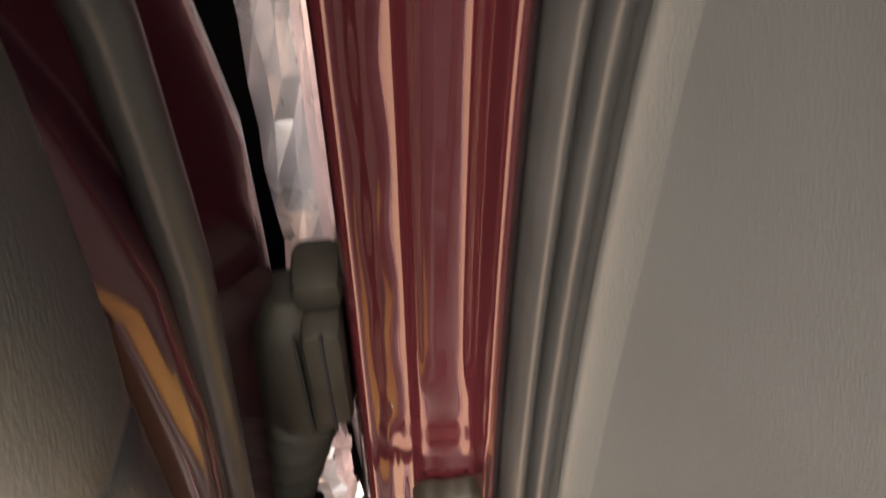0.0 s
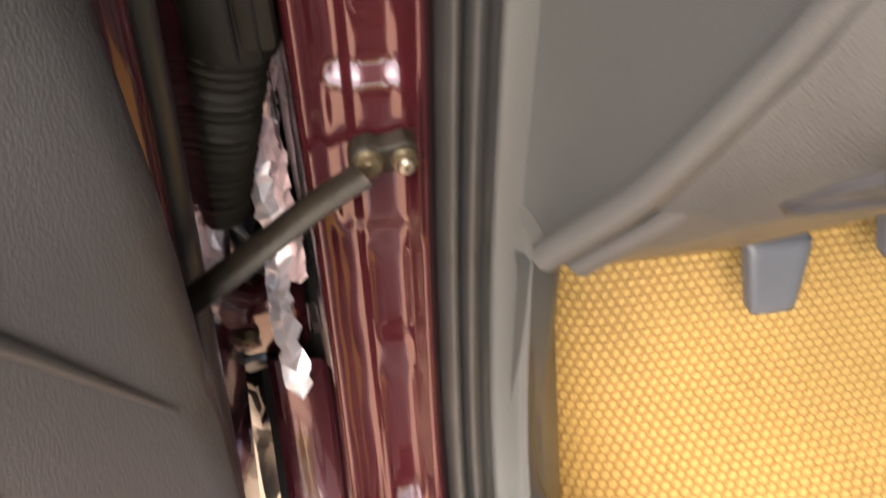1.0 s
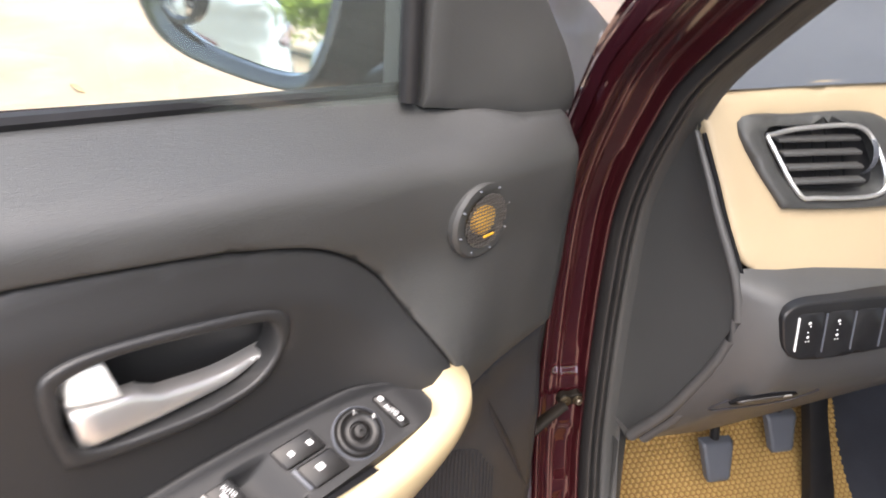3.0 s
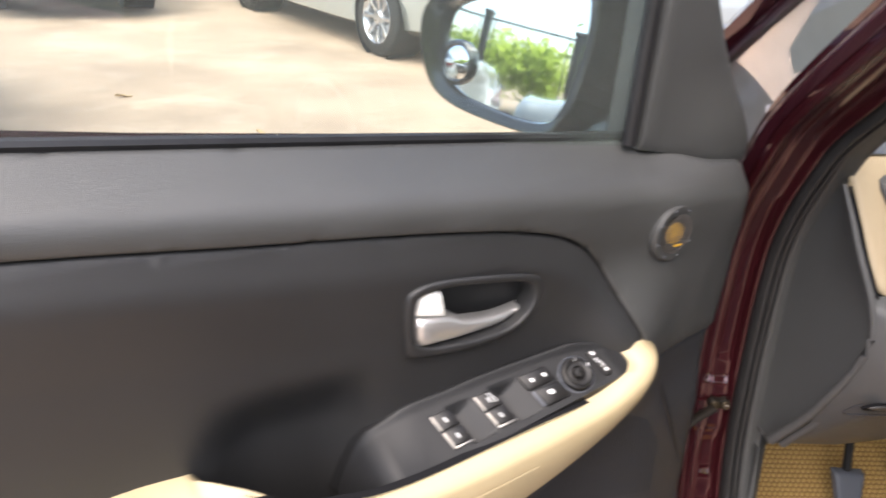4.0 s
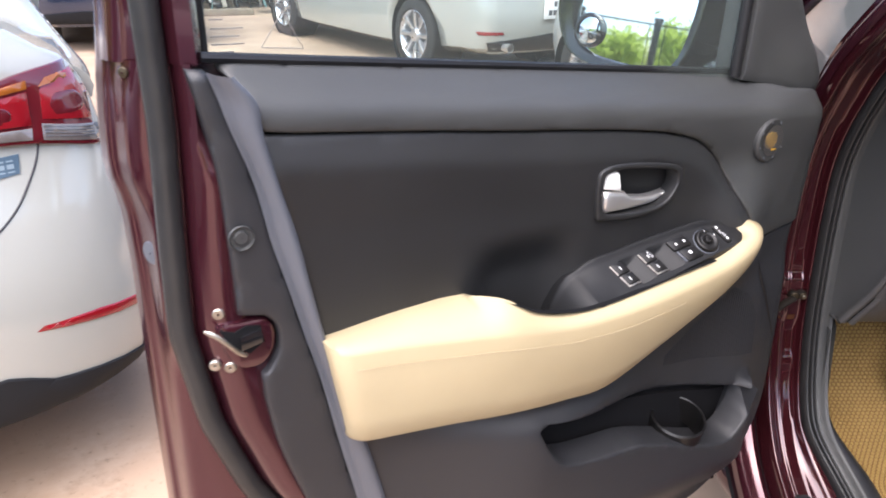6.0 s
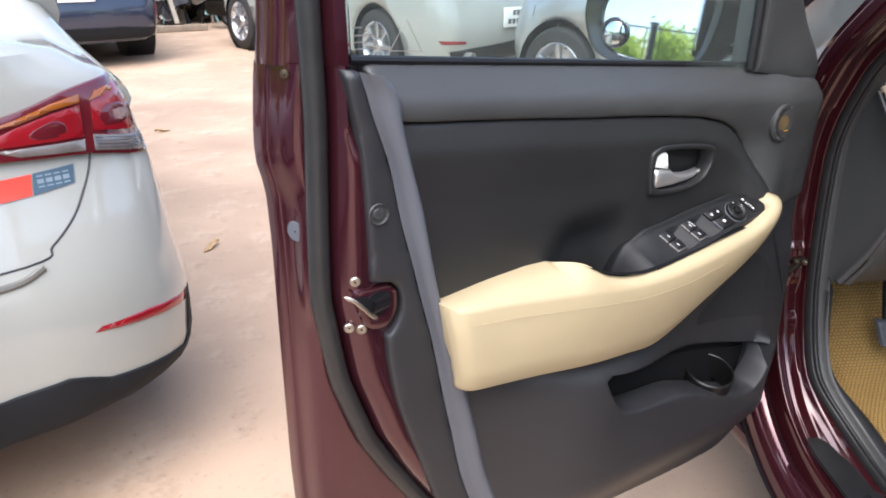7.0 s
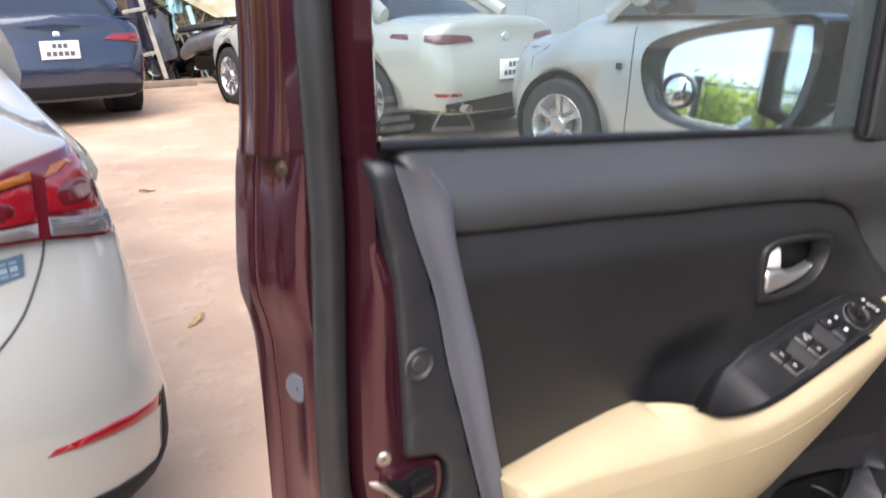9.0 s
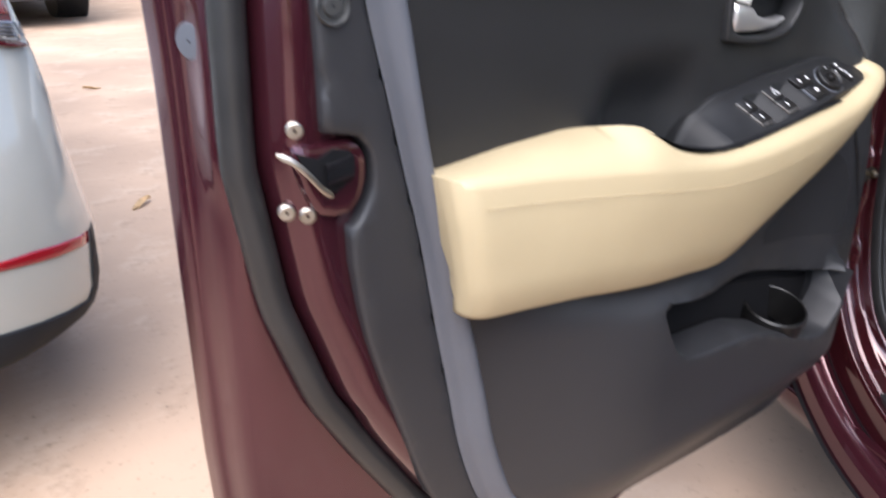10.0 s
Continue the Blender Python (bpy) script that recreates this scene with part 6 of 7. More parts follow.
for x in (0.0167, 0.0622):
    for v0, v1 in ((-0.0135, -0.0006), (0.0006, 0.0128)):
        b = part("window_button", pod_block(x, -0.0082, 0.0088, v0, v1, 0.0028), BUTTONBLACK, sw_panel, "black window button")
        part("button_edge", pod_block(x, -0.0105, -0.0086, v0 + 0.0002, v1 + (0.002 if v0 > 0 else -0.0002), 0.0022, bevel=0.0006), BUTTONEDGE, b, "silver button edge")
        part("button_mark", pod_block(x, -0.0012, 0.0, (v0 + v1) / 2 - 0.002, (v0 + v1) / 2 + 0.002, 0.0031, 0.0027, 0), WHITEINK, b)
        if v0 > 0:
            part("button_edge", pod_block(x, -0.0104, 0.0088, 0.0131, 0.0147, 0.0022, bevel=0.0006), BUTTONEDGE, b, "silver button edge")
    if x > 0.05:
        text_part("button_word", "AUTO", 0.004, pod_frame(x + 0.0035 - SKEW * 0.008, -0.0165, 0.0029, -66), WHITEINK, sw_panel)
b = part("lock_button", pod_block(0.1158, -0.0158, 0.0145, -0.0138, -0.0006, 0.003, bevel=0.002), BUTTONBLACK, sw_panel, "black door lock button")
for du in (-0.0065, 0.0075):
    part("button_mark", pod_block(0.1158, du - 0.0014, du + 0.0014, -0.0086, -0.0056, 0.0033, 0.0029, 0), WHITEINK, b)
b = part("lock_button", pod_block(0.1158, -0.0112, 0.0158, 0.0008, 0.0155, 0.003, bevel=0.002), BUTTONBLACK, sw_panel, "black window lock button")
part("button_mark", pod_block(0.1158, -0.0012, 0.0034, 0.005, 0.0085, 0.0033, 0.0029, 0), WHITEINK, b)
part("button_edge", pod_block(0.1158, -0.0142, -0.0116, 0.0006, 0.0145, 0.002, bevel=0.0008), GREY, b, "grey button edge")
knob = part("mirror_knob", lathe([(0.0165, -0.003), (0.0165, 0.0025), (0.0155, 0.0045), (0.0138, 0.0052), (0.0122, 0.0035), (0.0092, 0.0028), (0.0072, 0.0035), (0.0062, 0.0022), (0.0055, 0.0022), (0.005, 0.0065), (0.0042, 0.0075), (0.001, 0.0078)], 32), BUTTONBLACK, sw_panel, "round black mirror adjuster knob")
knob.matrix_basis = pod_frame(0.1533, -0.0272, 0.0)
ring_ = part("knob_ring", lathe([(0.0168, -0.001), (0.0176, 0.0012), (0.0186, 0.0)], 32), GREY, sw_panel, "grey ring round the mirror knob")
ring_.matrix_basis = pod_frame(0.1533, -0.0272, 0.0)
text_part("knob_letter", "L", 0.0042, pod_frame(0.156, -0.0165, 0.0047, -25), WHITEINK, sw_panel)
text_part("knob_letter", "R", 0.0042, pod_frame(0.1668, -0.0245, 0.0047, -25), WHITEINK, sw_panel)
fold = part("mirror_fold_switch", pod_block(0.1803, -0.0042, 0.0042, -0.0095, 0.0142, 0.0032, bevel=0.0024), BUTTONBLACK, sw_panel, "black mirror folding switch")
text_part("switch_word", "AUTO", 0.0042, pod_frame(0.1806, -0.0265, 0.0034, -66), WHITEINK, sw_panel)
for dv in (-0.0065, 0.009):
    part("switch_mark", pod_block(0.1803, -0.0014, 0.0014, dv - 0.0014, dv + 0.0014, 0.0035, 0.0031, 0), WHITEINK, fold)

# inner handle
bez = spline([(-0.0205, 0.884), (-0.024, 0.927), (-0.0145, 0.9425), (0.022, 0.945), (0.098, 0.9345), (0.119, 0.922), (0.1155, 0.899), (0.092, 0.877), (0.04, 0.871), (-0.012, 0.876)], 5, True)
hol = spline([(-0.0105, 0.888), (-0.0145, 0.925), (-0.006, 0.936), (0.03, 0.9375), (0.094, 0.9275), (0.1105, 0.917), (0.1075, 0.897), (0.085, 0.8815), (0.034, 0.879)], 5, True)
handle = part("inner_handle", panel(bez, lambda x, z: -0.0035 + 0.035 * max(0.0, x - 0.06), 0.0022, 0.02, 0.004, holes=[hol]), INSERT, door, "dark handle bezel", angle=75)
part("handle_cup", panel(HOLE, lambda x, z: 0.026 + 0.006 * math.sin((x + 0.02) * 22), 0.0, -0.021, 0.012), INSERT, handle, "recessed black handle cup")
lever = [(-0.0095, 0.8855), (-0.0118, 0.9125), (0.0262, 0.9065), (0.0275, 0.9045)] + [tuple(q) for q in spline([(0.0375, 0.8985), (0.074, 0.8925), (0.110, 0.8935), (0.1015, 0.8895), (0.0775, 0.8825), (0.034, 0.8825)], 5)]
part("lock_tab", panel([(-0.0115, 0.916), (-0.009, 0.9325), (-0.004, 0.9365), (0.0085, 0.935), (0.0105, 0.932), (0.0165, 0.9095)], lambda x, z: -0.002, 0.003, 0.02, 0.008), PALE, handle, "pale lock tab")
part("lever", panel(lever, lambda x, z: -0.0035 + 0.012 * max(0, x / 0.1), 0.004, 0.01, 0.01), CHROME, handle, "satin chrome door lever", angle=75)

# tweeter
GREASED = mat("dark woven steel", (0.12, 0.12, 0.12), 0.4, 0.8, 0, 0.1, 60)
tw = pose(0.282, 0.0015, 0.944, 90, 0, 4)
ringp = part("tweeter", lathe([(0.0205, 0.001), (0.021, 0.003), (0.0225, 0.0038), (0.029, 0.0034), (0.0315, 0.001), (0.0315, -0.004)], 36, m=tw), TRIM, door, "round tweeter with a gold centre")
part("grille_backing", lathe([(0.001, 0.0046), (0.009, 0.0044), (0.0115, 0.0035), (0.0125, 0.0)], 24, m=tw), GOLD, ringp, "gold tweeter dome")
part("grille_dish", lathe([(0.013, 0.001), (0.022, 0.002)], 24, m=tw), BLACK, ringp)
for k in range(8):
    a = k * math.pi / 4 + 0.3
    part("rivet", lathe([(0.0006, 0.0062), (0.001, 0.0058), (0.0012, 0.004)], 8, m=tw @ pose(0.0262 * math.cos(a), 0.0262 * math.sin(a), -0.0015)), GREY, ringp)
mesh_bm = bmesh.new()
for i in range(-7, 8):
    ln = math.sqrt(max(0, 0.0215 ** 2 - (i * 0.003) ** 2))
    if ln > 0.004:
        tube([(i * 0.003, -ln, 0.0048), (i * 0.003, ln, 0.0048)], 0.00045, 4, mesh_bm)
        tube([(-ln, i * 0.003, 0.0048), (ln, i * 0.003, 0.0048)], 0.0005, 4, mesh_bm)
mesh_bm.transform(tw)
part("mesh_grille", mesh_bm, GREASED, ringp, "woven dark steel grille")
part("maker_plate", box((-0.002, -0.0135, 0.005), (0.009, -0.0115, 0.0058), 0.0003, m=tw), GOLD, ringp, "tiny gold maker's plate")

# map pocket
groove = spline([(0.312, 0.757), (0.321, 0.734), (0.331, 0.713), (0.351, 0.672), (0.378, 0.614)], 6)
# Raised black crescent paints the shade of a step in the trim.
part("trim_groove_shade", tube([(q[0], lower_y(q[0], q[1]) - 0.0015, q[1]) for q in groove], [0.0003 + 0.0028 * math.sin(math.pi * (k + 0.2) / len(groove)) for k in range(len(groove))], 8, flat=0.5, up=(0, 1, 0)), BLACK, door, "black crescent for the shade of the trim step")
cup = part("cup_ring", lathe([(0.0415, -0.002), (0.0415, -0.05), (0.038, -0.05), (0.0375, -0.001), (0.039, 0.0005), (0.0415, -0.002)], 32, m=pose(0.178, -0.014, 0.53, 14, -6, 0)), BUTTONBLACK, door, "black cup holder ring")
part("pocket_end", loft([[(0.288 + 0.3 * (z - 0.48) + 0.003 * k, -0.046 + 0.016 * k, z) for k in range(5)] for z in (0.46, 0.5, 0.53, 0.555)]), LOWTRIM, door, "end wall of the map pocket")
# Both pocket walls are near-black, with the shade inside put into the colour.
part("pocket_cavity", panel([(-0.14, 0.64), (0.02, 0.632), (0.15, 0.62), (0.23, 0.61), (0.32, 0.59), (0.335, 0.56), (0.335, 0.44), (-0.14, 0.48)], lambda x, z: 0.02 + bend(x, z), 0.0, 0.002, 0.02), VOID, door, "map pocket back wall blackened for shade")
part("pocket_floor", panel(spline([(-0.12, 0.606), (-0.069, 0.5985), (0.04, 0.582), (0.154, 0.562), (0.26, 0.536), (0.325, 0.515), (0.33, 0.46), (0.23, 0.44), (0.08, 0.46), (-0.05, 0.48), (-0.12, 0.52)], 4, True), lambda x, z: 0.012 + bend(x, z), 0.0, 0.006, 0.02), VOID, door, "map pocket floor blackened for shade")

# latch
part("latch_recess", panel(spline([(-0.478, 0.835), (-0.455, 0.838), (-0.43, 0.836), (-0.42, 0.82), (-0.424, 0.795), (-0.44, 0.782), (-0.465, 0.79)], 5, True), lambda x, z: 0.016, 0.006, 0.02, 0.008), MAROON, door, "maroon latch surround")
# A flat black patch gives the latch slot its shade.
part("latch_slot", panel([(-0.476, 0.834), (-0.462, 0.829), (-0.45, 0.834), (-0.436, 0.831), (-0.433, 0.812), (-0.449, 0.802), (-0.462, 0.812), (-0.474, 0.828)], lambda x, z: 0.0135 - 0.35 * min(0.0, x + 0.468), 0.0, 0.002, 0.012), VOID, door, "flat black patch for the shaded latch slot")
part("latch_lip", tube(spline([(-0.490, 0.019, 0.835), (-0.480, 0.0135, 0.8295), (-0.470, 0.0115, 0.819), (-0.460, 0.0115, 0.807), (-0.452, 0.012, 0.8005)], 3), [0.001] + [0.0024] * 11 + [0.001], 8, flat=0.3, up=(0, 1, 0)), STEEL, door, "bright metal latch lip")
part("latch", loft([[(x, y_, z + 0.2 * (x + 0.45)) for y_, z in ((0.02, 0.808), (0.009, 0.811), (0.0075, 0.818), (0.009, 0.826), (0.02, 0.828))] for x in (-0.458, -0.452, -0.441, -0.436)]), GLOSSBLACK, door, "black door latch claw")
for x, y, z in ((-0.474, 0.022, 0.849), (-0.482, 0.026, 0.79), (-0.468, 0.022, 0.786)):
    part("screw", lathe([(0.0012, 0.0006), (0.0016, 0.0014), (0.005, 0.0014), (0.0062, 0.0004), (0.0065, -0.003)], 14, m=pose(x, y, z, 90, 0, -20)), STEEL, door, "zinc latch screw")
part("edge_sticker", lathe([(0.001, 0.002), (0.0115, 0.0015), (0.0125, 0.0), (0.0125, -0.004)], 20, m=pose(-0.5205, 0.0705, 0.905, 90, 0, -62)), GREY, door, "grey round grommet on the door edge")
part("frame_screw", lathe([(0.001, 0.002), (0.004, 0.0016), (0.005, 0.0)], 14, m=pose(-0.523, 0.0635, 1.08, 90, 0, -35)), OLIVEBOLT, door, "frame screw")

# glass, mirror cover and wing mirror
glass = part("window_glass", box((-0.462, 0.062, 1.0), (0.253, 0.066, 1.47)), DULLGLASS, door, "clear window glass")
glass.visible_shadow = False
part("mirror_cover", panel([(0.26, 1.0185), (0.30, 1.0105), (0.36, 1.0), (0.404, 0.9935), (0.411, 0.997), (0.408, 1.02), (0.394, 1.052), (0.372, 1.09), (0.35, 1.125), (0.328, 1.166), (0.30, 1.22), (0.267, 1.235), (0.261, 1.15)], lambda x, z: 0.044 - 0.012 * smooth_step((x - 0.27) / 0.1) * smooth_step((1.1 - z) / 0.08), 0.005, 0.05, 0.012), TRIM, door, "charcoal triangular mirror cover")
mdir = Vector((-0.068, 0.22, 0)).normalized()
mn = Vector((-mdir.y, mdir.x, 0.0))
part("front_glass_run", tube([(0.2505, 0.054, z) for z in np.linspace(1.024, 1.24, 8)], 0.0075, 10), BLACK, door, "black front glass channel")
# mirror frame: local x along the glass towards the cabin, local -y out of the glass
M4 = Matrix(((-mdir.x, -mn.x, 0, 0.219), (-mdir.y, -mn.y, 0, 0.24), (0, 0, 1, 1.07), (0, 0, 0, 1))) @ pose(0, 0, 0, -5, 0, 0)
GLASS_EDGE = spline([(-0.09, 0.0), (-0.0885, 0.042), (-0.06, 0.0605), (0.0, 0.074), (0.07, 0.0845), (0.1, 0.086), (0.1075, 0.07), (0.1085, 0.035), (0.1, -0.015), (0.09, -0.041), (0.078, -0.052), (0.05, -0.0565), (0.0, -0.0535), (-0.05, -0.046), (-0.078, -0.03)], 4, True)
RIM = spline([(-0.1205, 0.008), (-0.1185, 0.045), (-0.088, 0.0665), (-0.015, 0.085), (0.07, 0.097), (0.112, 0.0965), (0.1225, 0.075), (0.124, 0.04), (0.116, -0.01), (0.104, -0.04), (0.088, -0.0605), (0.062, -0.0685), (0.0, -0.068), (-0.062, -0.06), (-0.1, -0.038)], 4, True)
hous = [[(g[0] * 0.985, -0.002, g[1] * 0.98) for g in GLASS_EDGE]]
for u, y in ((0.0, -0.008), (0.08, -0.0125), (0.3, -0.0135), (0.75, -0.0165), (0.93, -0.0165), (1.0, -0.013)):
    hous.append([(g[0] + (q[0] - g[0]) * u, y, g[1] + (q[1] - g[1]) * u) for g, q in zip(GLASS_EDGE, RIM)])
for y, f_ in ((0.0, 1.01), (0.03, 1.02), (0.06, 0.97), (0.085, 0.86), (0.105, 0.66), (0.118, 0.38), (0.122, 0.04)):
    hous.append([(q[0] * f_ + 0.04 * smooth_step((q[0] - 0.02) / 0.08) * min(1.0, y / 0.05), y, q[1] * f_) for q in RIM])
wing = part("wing_mirror", loft(hous, True), GLOSSBLACK, door, "black wing mirror housing")
wing.matrix_basis = M4
gl = part("mirror_glass", panel([(q[0] * 0.995, q[1] * 0.99) for q in GLASS_EDGE], lambda x, z: -0.006 + (x * x + z * z) / 2.6, 0.0, 0.004, 0.012), MIRROR, wing, "bright convex mirror glass")
gl.matrix_basis = pose(0, 0, 0, -2.0, 0, 0)
part("blind_spot_mirror", lathe([(0.001, 0.0075), (0.012, 0.0065), (0.02, 0.004), (0.0225, 0.003)], 24, m=pose(-0.062, -0.006, -0.012, 90, 0, 0)), MIRROR, wing, "small round convex mirror")
part("blind_spot_rim", lathe([(0.022, 0.0), (0.022, 0.007), (0.026, 0.006), (0.027, 0.0)], 24, m=pose(-0.062, -0.006, -0.012, 90, 0, 0)), GLOSSBLACK, wing, "black rim of the small mirror")
for name, label, low_z, high_z in (("mirror_foot", "black upper mirror foot", (-0.033, -0.006), (0.078, 0.052)), ("foot_cover", "black lower mirror foot", (-0.068, -0.075), (-0.036, -0.009))):
    rows = []
    for k in range(6):
        u = k / 5
        lo_z, hi_z = low_z[0] + (low_z[1] - low_z[0]) * u, high_z[0] + (high_z[1] - high_z[0]) * u
        y0, y1 = 0.012 + 0.02 * u, 0.125 + 0.085 * u
        rows.append([(0.085 + 0.075 * u, y, z) for y, z in ((y0 + 0.006, lo_z), (y0, lo_z + 0.006), (y0, hi_z - 0.02), (y0 + 0.008, hi_z - 0.006), (y0 + 0.025, hi_z), (y1 - 0.03, hi_z - 0.004), (y1, hi_z - 0.03), (y1, lo_z))])
    part(name, loft(rows, True, True), GLOSSBLACK, wing, label)
# Thin grey bar stands in for a highlight along the foot's seam.
part("foot_seam_highlight", tube([(0.086, 0.0105, -0.0345), (0.12, 0.0195, -0.022), (0.16, 0.0305, -0.0075)], 0.0014, 6), GREY, wing, "painted highlight along the mirror foot seam")
# etched marks low in the window's rear corner
tri = [(-0.378, 1.127), (-0.4, 1.095), (-0.359, 1.092)]
bm = bmesh.new()
for p, q in zip(tri, tri[1:] + tri[:1]):
    tube([(p[0], 0.0616, p[1]), (q[0], 0.0616, q[1])], 0.00045, 4, bm)
part("etched_triangle", bm, ETCH, door, "faint etched triangle on the glass")
for k, (w_, z) in enumerate(((0.012, 1.121), (0.03, 1.113), (0.026, 1.106), (0.03, 1.099), (0.02, 1.092))):
    part("etched_line", box((-0.446, 0.0608, z), (-0.446 + w_, 0.0614, z + 0.0012)), ETCH, door)


# ---- scrap heap and scooters by the far wall ----
def scooter(m, label, paint):
    ob = thing("scooter", m, label, "scooter", "old scooters")
    for y in (-0.6, 0.62):
        w = part("wheel", lathe([(0.19, -0.04), (0.235, -0.035), (0.25, 0.0), (0.235, 0.035), (0.19, 0.04)], 24, m=pose(0, y, 0.25, 0, 90, 0), close=True), TYRE, ob)
        part("rim", lathe([(0.19, -0.03), (0.17, 0.0), (0.04, 0.02), (0.001, 0.03)], 20, m=pose(0, y, 0.25, 0, 90, 0)), ALLOY, w)
    part("rear_body", loft([[(w_ * math.cos(a), y, z + h * math.sin(a)) for a in np.linspace(0, 2 * math.pi, 13)[:-1]] for y, z, w_, h in ((-0.95, 0.78, 0.03, 0.03), (-0.8, 0.72, 0.13, 0.1), (-0.5, 0.62, 0.17, 0.15), (-0.2, 0.55, 0.15, 0.14), (0.0, 0.42, 0.12, 0.1))], True, True), paint, ob)
    part("seat", loft([[(w_ * math.cos(a), y, z + 0.05 * math.sin(a)) for a in np.linspace(0, 2 * math.pi, 13)[:-1]] for y, z, w_ in ((-0.8, 0.84, 0.06), (-0.6, 0.82, 0.13), (-0.3, 0.78, 0.14), (0.0, 0.74, 0.08))], True, True), BLACK, ob)
    part("leg_shield", loft([[(x, 0.35 + 0.12 * (z - 0.3) - 0.6 * x * x, z) for x in np.linspace(-0.2, 0.2, 7)] for z in (0.3, 0.5, 0.7, 0.95)]), paint, ob)
    part("fork", tube([(0, 0.62, 0.25), (0, 0.5, 0.7), (0, 0.42, 1.0)], 0.03, 8), IRON, ob)
    part("handlebar", tube([(-0.33, 0.34, 1.02), (-0.1, 0.42, 1.03), (0.1, 0.42, 1.03), (0.33, 0.34, 1.02)], 0.015, 8), IRON, ob)
    part("tail_lamp", box((-0.09, -0.98, 0.76), (0.09, -0.92, 0.82), 0.02), REDLENS, ob)
    part("engine", box((-0.12, -0.65, 0.2), (0.14, -0.2, 0.42), 0.05), DIRTYSTEEL, ob)
    part("exhaust", tube([(0.16, -0.2, 0.25), (0.17, -0.5, 0.27), (0.17, -0.95, 0.34)], [0.025, 0.05, 0.05], 10), IRON, ob)
    part("number_plate", box((-0.09, -1.0, 0.52), (0.09, -0.985, 0.65), 0.004), PLATE, ob)
    return ob


GREYPAINT = mat("scuffed grey paint", (0.12, 0.12, 0.13), 0.35, 0.2, 0.5, 0.25, 8)
scooter(pose(1.55, 10.7, 0, 0, -8, 35), "scuffed grey scooter leaning in the scrap heap", GREYPAINT)
scooter(pose(2.2, 11.1, 0, 0, 6, 15), "dusty dark scooter standing in the scrap heap", IRON)
GREYWOOD = mat("grey weathered timber", (0.36, 0.33, 0.27), 0.8, 0, 0, 0.25, 9, 0.4, 90)
TARP = mat("stained pale plastic", (0.36, 0.3, 0.09), 0.5, 0, 0, 0.2, 3.5, 0.1, 60, 0.4, 0.1, (0.42, 0.43, 0.41))
rj = random.Random(11)
for i in range(16):
    x = rj.uniform(0.3, 1.6)
    h = rj.uniform(1.3, 2.4)
    ob = part("timber_pole", tube([(0, 0, 0), (rj.uniform(-0.05, 0.05), 0.15, h * 0.5), (0, 0.35, h)], rj.uniform(0.018, 0.045), 7), rj.choice([WOOD, IRON, WOOD]))
    ob.matrix_world = pose(x, 11.3, 0, 0, rj.uniform(-16, 16), 0)
    tagged(ob, "weathered pole leaning against the boarded wall", "pole", "leaning poles")


def cloth(m, w, h, material, label):
    rows = [[(x, 0.03 * math.sin(x * 40 + z * 3) + 0.02 * math.sin(z * 9), z) for x in np.linspace(0, w, 18)] for z in np.linspace(0, h, 8)]
    bm = loft(rows)
    r = bmesh.ops.solidify(bm, geom=bm.faces[:], thickness=0.006)
    ob = part("hanging_cloth", bm, material)
    ob.matrix_world = m
    return tagged(ob, label, "cloth", "hanging cloths")


cloth(pose(1.45, 11.25, 0.95), 0.22, 0.5, BLUECLOTH, "pale blue cloth hanging on the scrap heap")
cloth(pose(0.9, 11.2, 0.45), 0.35, 1.0, DARKCLOTH, "dark purple cloth hanging on the poles")
cloth(pose(1.3, 11.42, 0.55), 1.7, 1.15, FLORAL, "patterned cloth over the scrap heap")
cloth(pose(0.55, 11.25, 1.0), 0.2, 0.45, PALE, "grubby white cloth hanging on the poles")
bm = loft([[(1.32 + 0.76 * (1 - t) + (1.3 + 0.1 * t - 0.76 * (1 - t)) * u, 11.0 + 0.25 * t + 0.015 * math.sin(u * 14 + t * 5), 0.88 + 0.46 * t + (0.02 + 0.3 * t) * u) for u in np.linspace(0, 1, 12)] for t in np.linspace(0, 1.2, 8)])
bmesh.ops.solidify(bm, geom=bm.faces[:], thickness=0.006)
tagged(part("plastic_sheet", bm, TARP), "pale and yellow plastic sheet over the scrap heap", "plastic sheet")
frame_ = thing("timber_ladder", pose(0.86, 10.75, 0, 0, -10, 0), "grey timber ladder leaning on the scrap heap", "ladder")
for x0, lean_ in ((0.0, 0.0), (0.36, 0.0)):
    part("plank", loft([[(x0 - 0.03, 0.3 * z / 2.2, z), (x0 + 0.03, 0.3 * z / 2.2, z), (x0 + 0.03, 0.3 * z / 2.2 + 0.03, z), (x0 - 0.03, 0.3 * z / 2.2 + 0.03, z)] for z in (0.0, 0.7, 1.5, 2.3)], True, True), GREYWOOD, frame_)
for z in (0.35, 0.95, 1.6):
    part("crossbar", box((0.03, 0.3 * z / 2.2, z), (0.33, 0.3 * z / 2.2 + 0.025, z + 0.05), 0.004), GREYWOOD, frame_)
cloth(pose(-0.3, 11.6, 0.9), 1.0, 1.2, WOOD, "brown cloth hanging on the wall")
bm = bmesh.new()
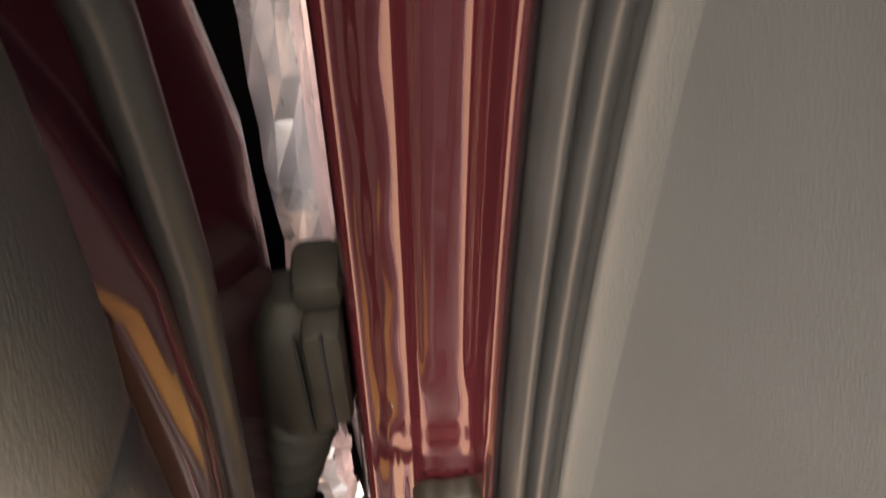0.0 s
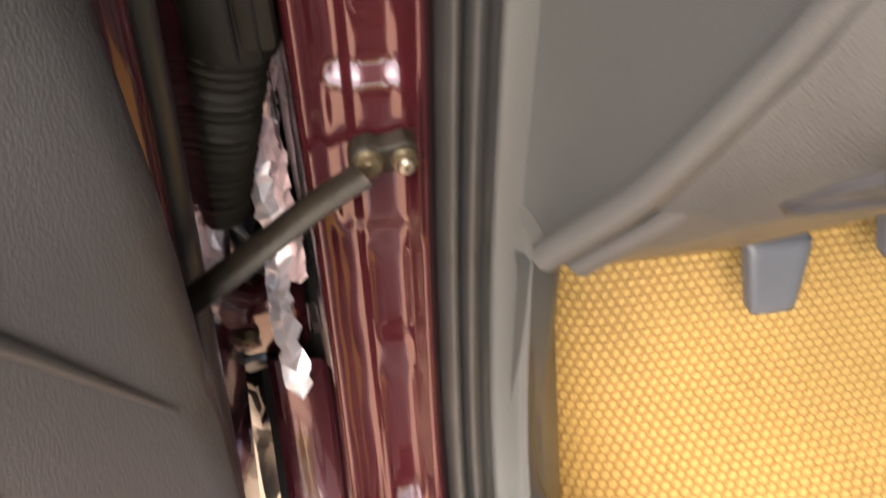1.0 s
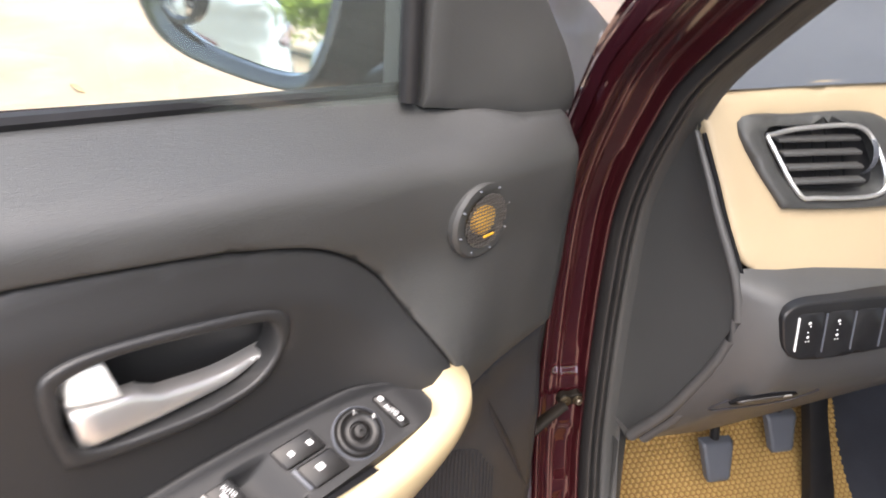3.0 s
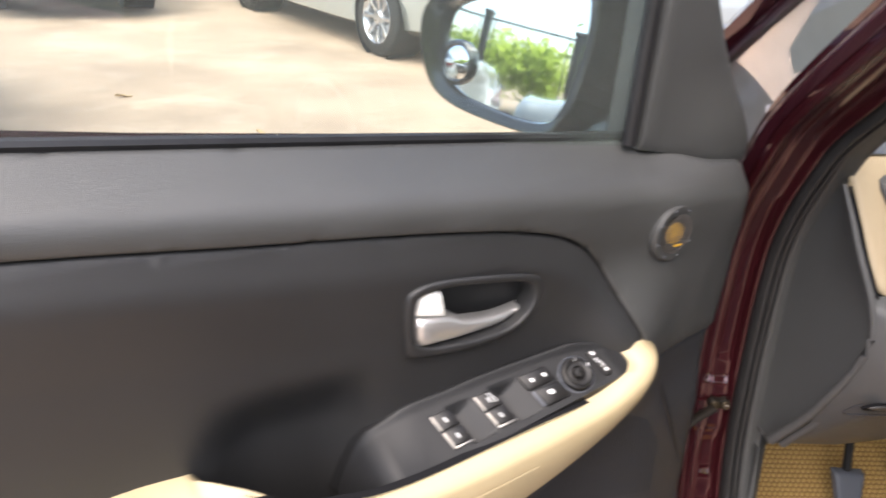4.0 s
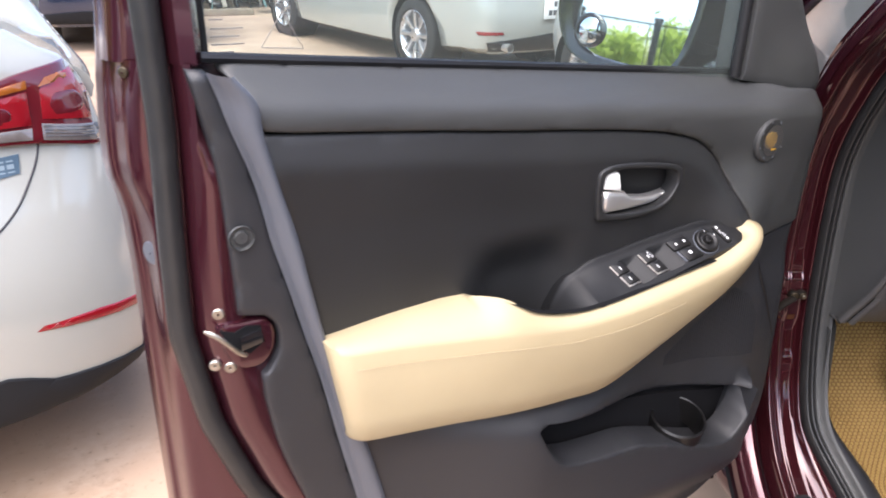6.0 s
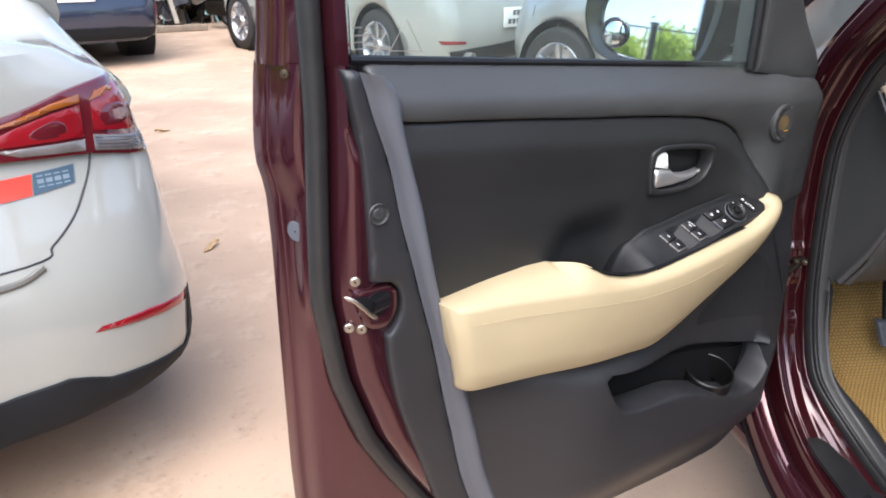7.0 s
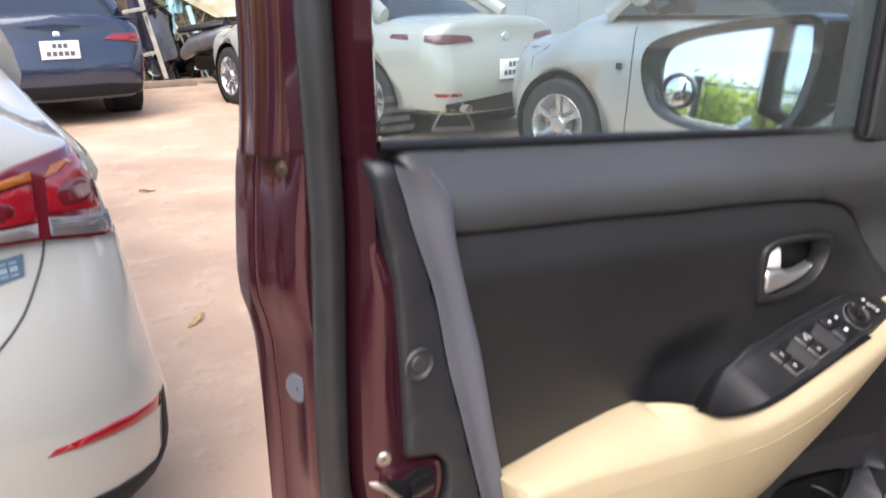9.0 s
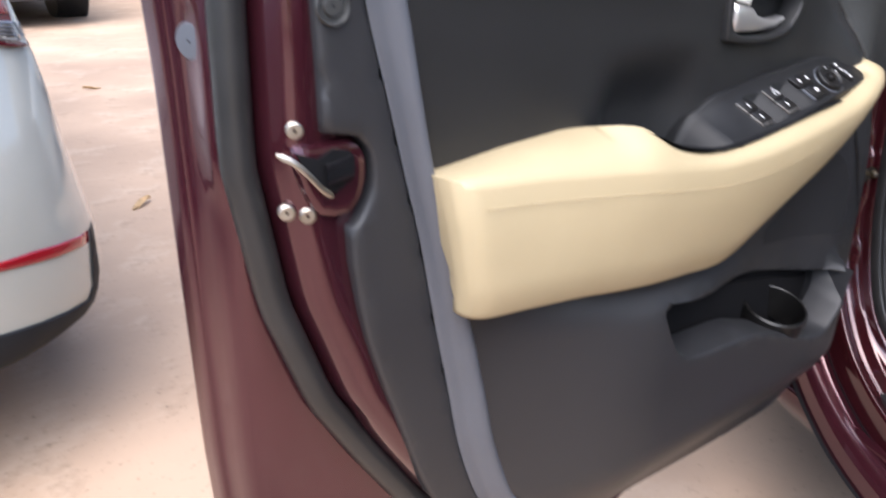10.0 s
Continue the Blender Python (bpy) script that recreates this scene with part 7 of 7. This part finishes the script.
for i in range(50):
    w = rj.uniform(0.06, 0.25)
    box((-w, -w * 0.5, 0), (w, w * 0.5, rj.uniform(0.08, 0.3)), 0.01, 1, bm, pose(rj.uniform(0.6, 2.9), rj.uniform(11.2, 11.9), rj.uniform(0, 0.5), rj.uniform(-30, 30), rj.uniform(-30, 30), rj.uniform(0, 180)))
tagged(part("scrap_pile", bm, DIRTYSTEEL), "pile of rusty scrap and cans by the wall", "scrap", kind="stuff")
for i in range(22):
    x0, z0 = rj.uniform(0.5, 2.6), rj.uniform(0.1, 1.4)
    ob = part("scrap_pipe", tube([(0, 0, 0), (rj.uniform(-0.15, 0.15), -0.05, 0.35), (rj.uniform(-0.4, 0.4), 0.1, rj.uniform(0.5, 0.9))], rj.uniform(0.012, 0.04), 7), rj.choice([IRON, WOOD, GREYWOOD, ALLOY, DIRTYSTEEL, BLUECLOTH, DARKCLOTH]))
    ob.matrix_world = pose(x0, 11.1 + rj.uniform(-0.1, 0.2), max(0.0, z0 - 0.5), 0, rj.uniform(-40, 40), rj.uniform(-30, 30))
    tagged(ob, "bent pipe sticking out of the scrap heap", "pipe", "scrap pipes")
beam = part("timber_beam", box((0.75, 10.2, 0.0), (1.5, 10.28, 0.09), 0.01), WOOD)
tagged(beam, "timber beam lying on the yard floor", "beam")


def dry_leaf(m):
    bm = loft([[(w * s, y, 0.004 + 0.012 * abs(s) + 0.01 * math.sin(y * 40)) for s in (-1, -0.5, 0, 0.5, 1)] for y, w in ((-0.05, 0.002), (-0.02, 0.014), (0.01, 0.016), (0.04, 0.008), (0.055, 0.001))])
    bmesh.ops.solidify(bm, geom=bm.faces[:], thickness=0.0008)
    ob = part("dry_leaf", bm, DRYLEAF)
    ob.matrix_world = m
    return tagged(ob, "curled dry brown leaf on the concrete", "leaf", "fallen leaves")


dry_leaf(pose(-0.62, 2.2, 0.0, 0, 0, -50))
dry_leaf(pose(0.25, 3.4, 0.0, 0, 0, 20))
dry_leaf(pose(-0.35, 4.4, 0.0, 0, 0, 100))
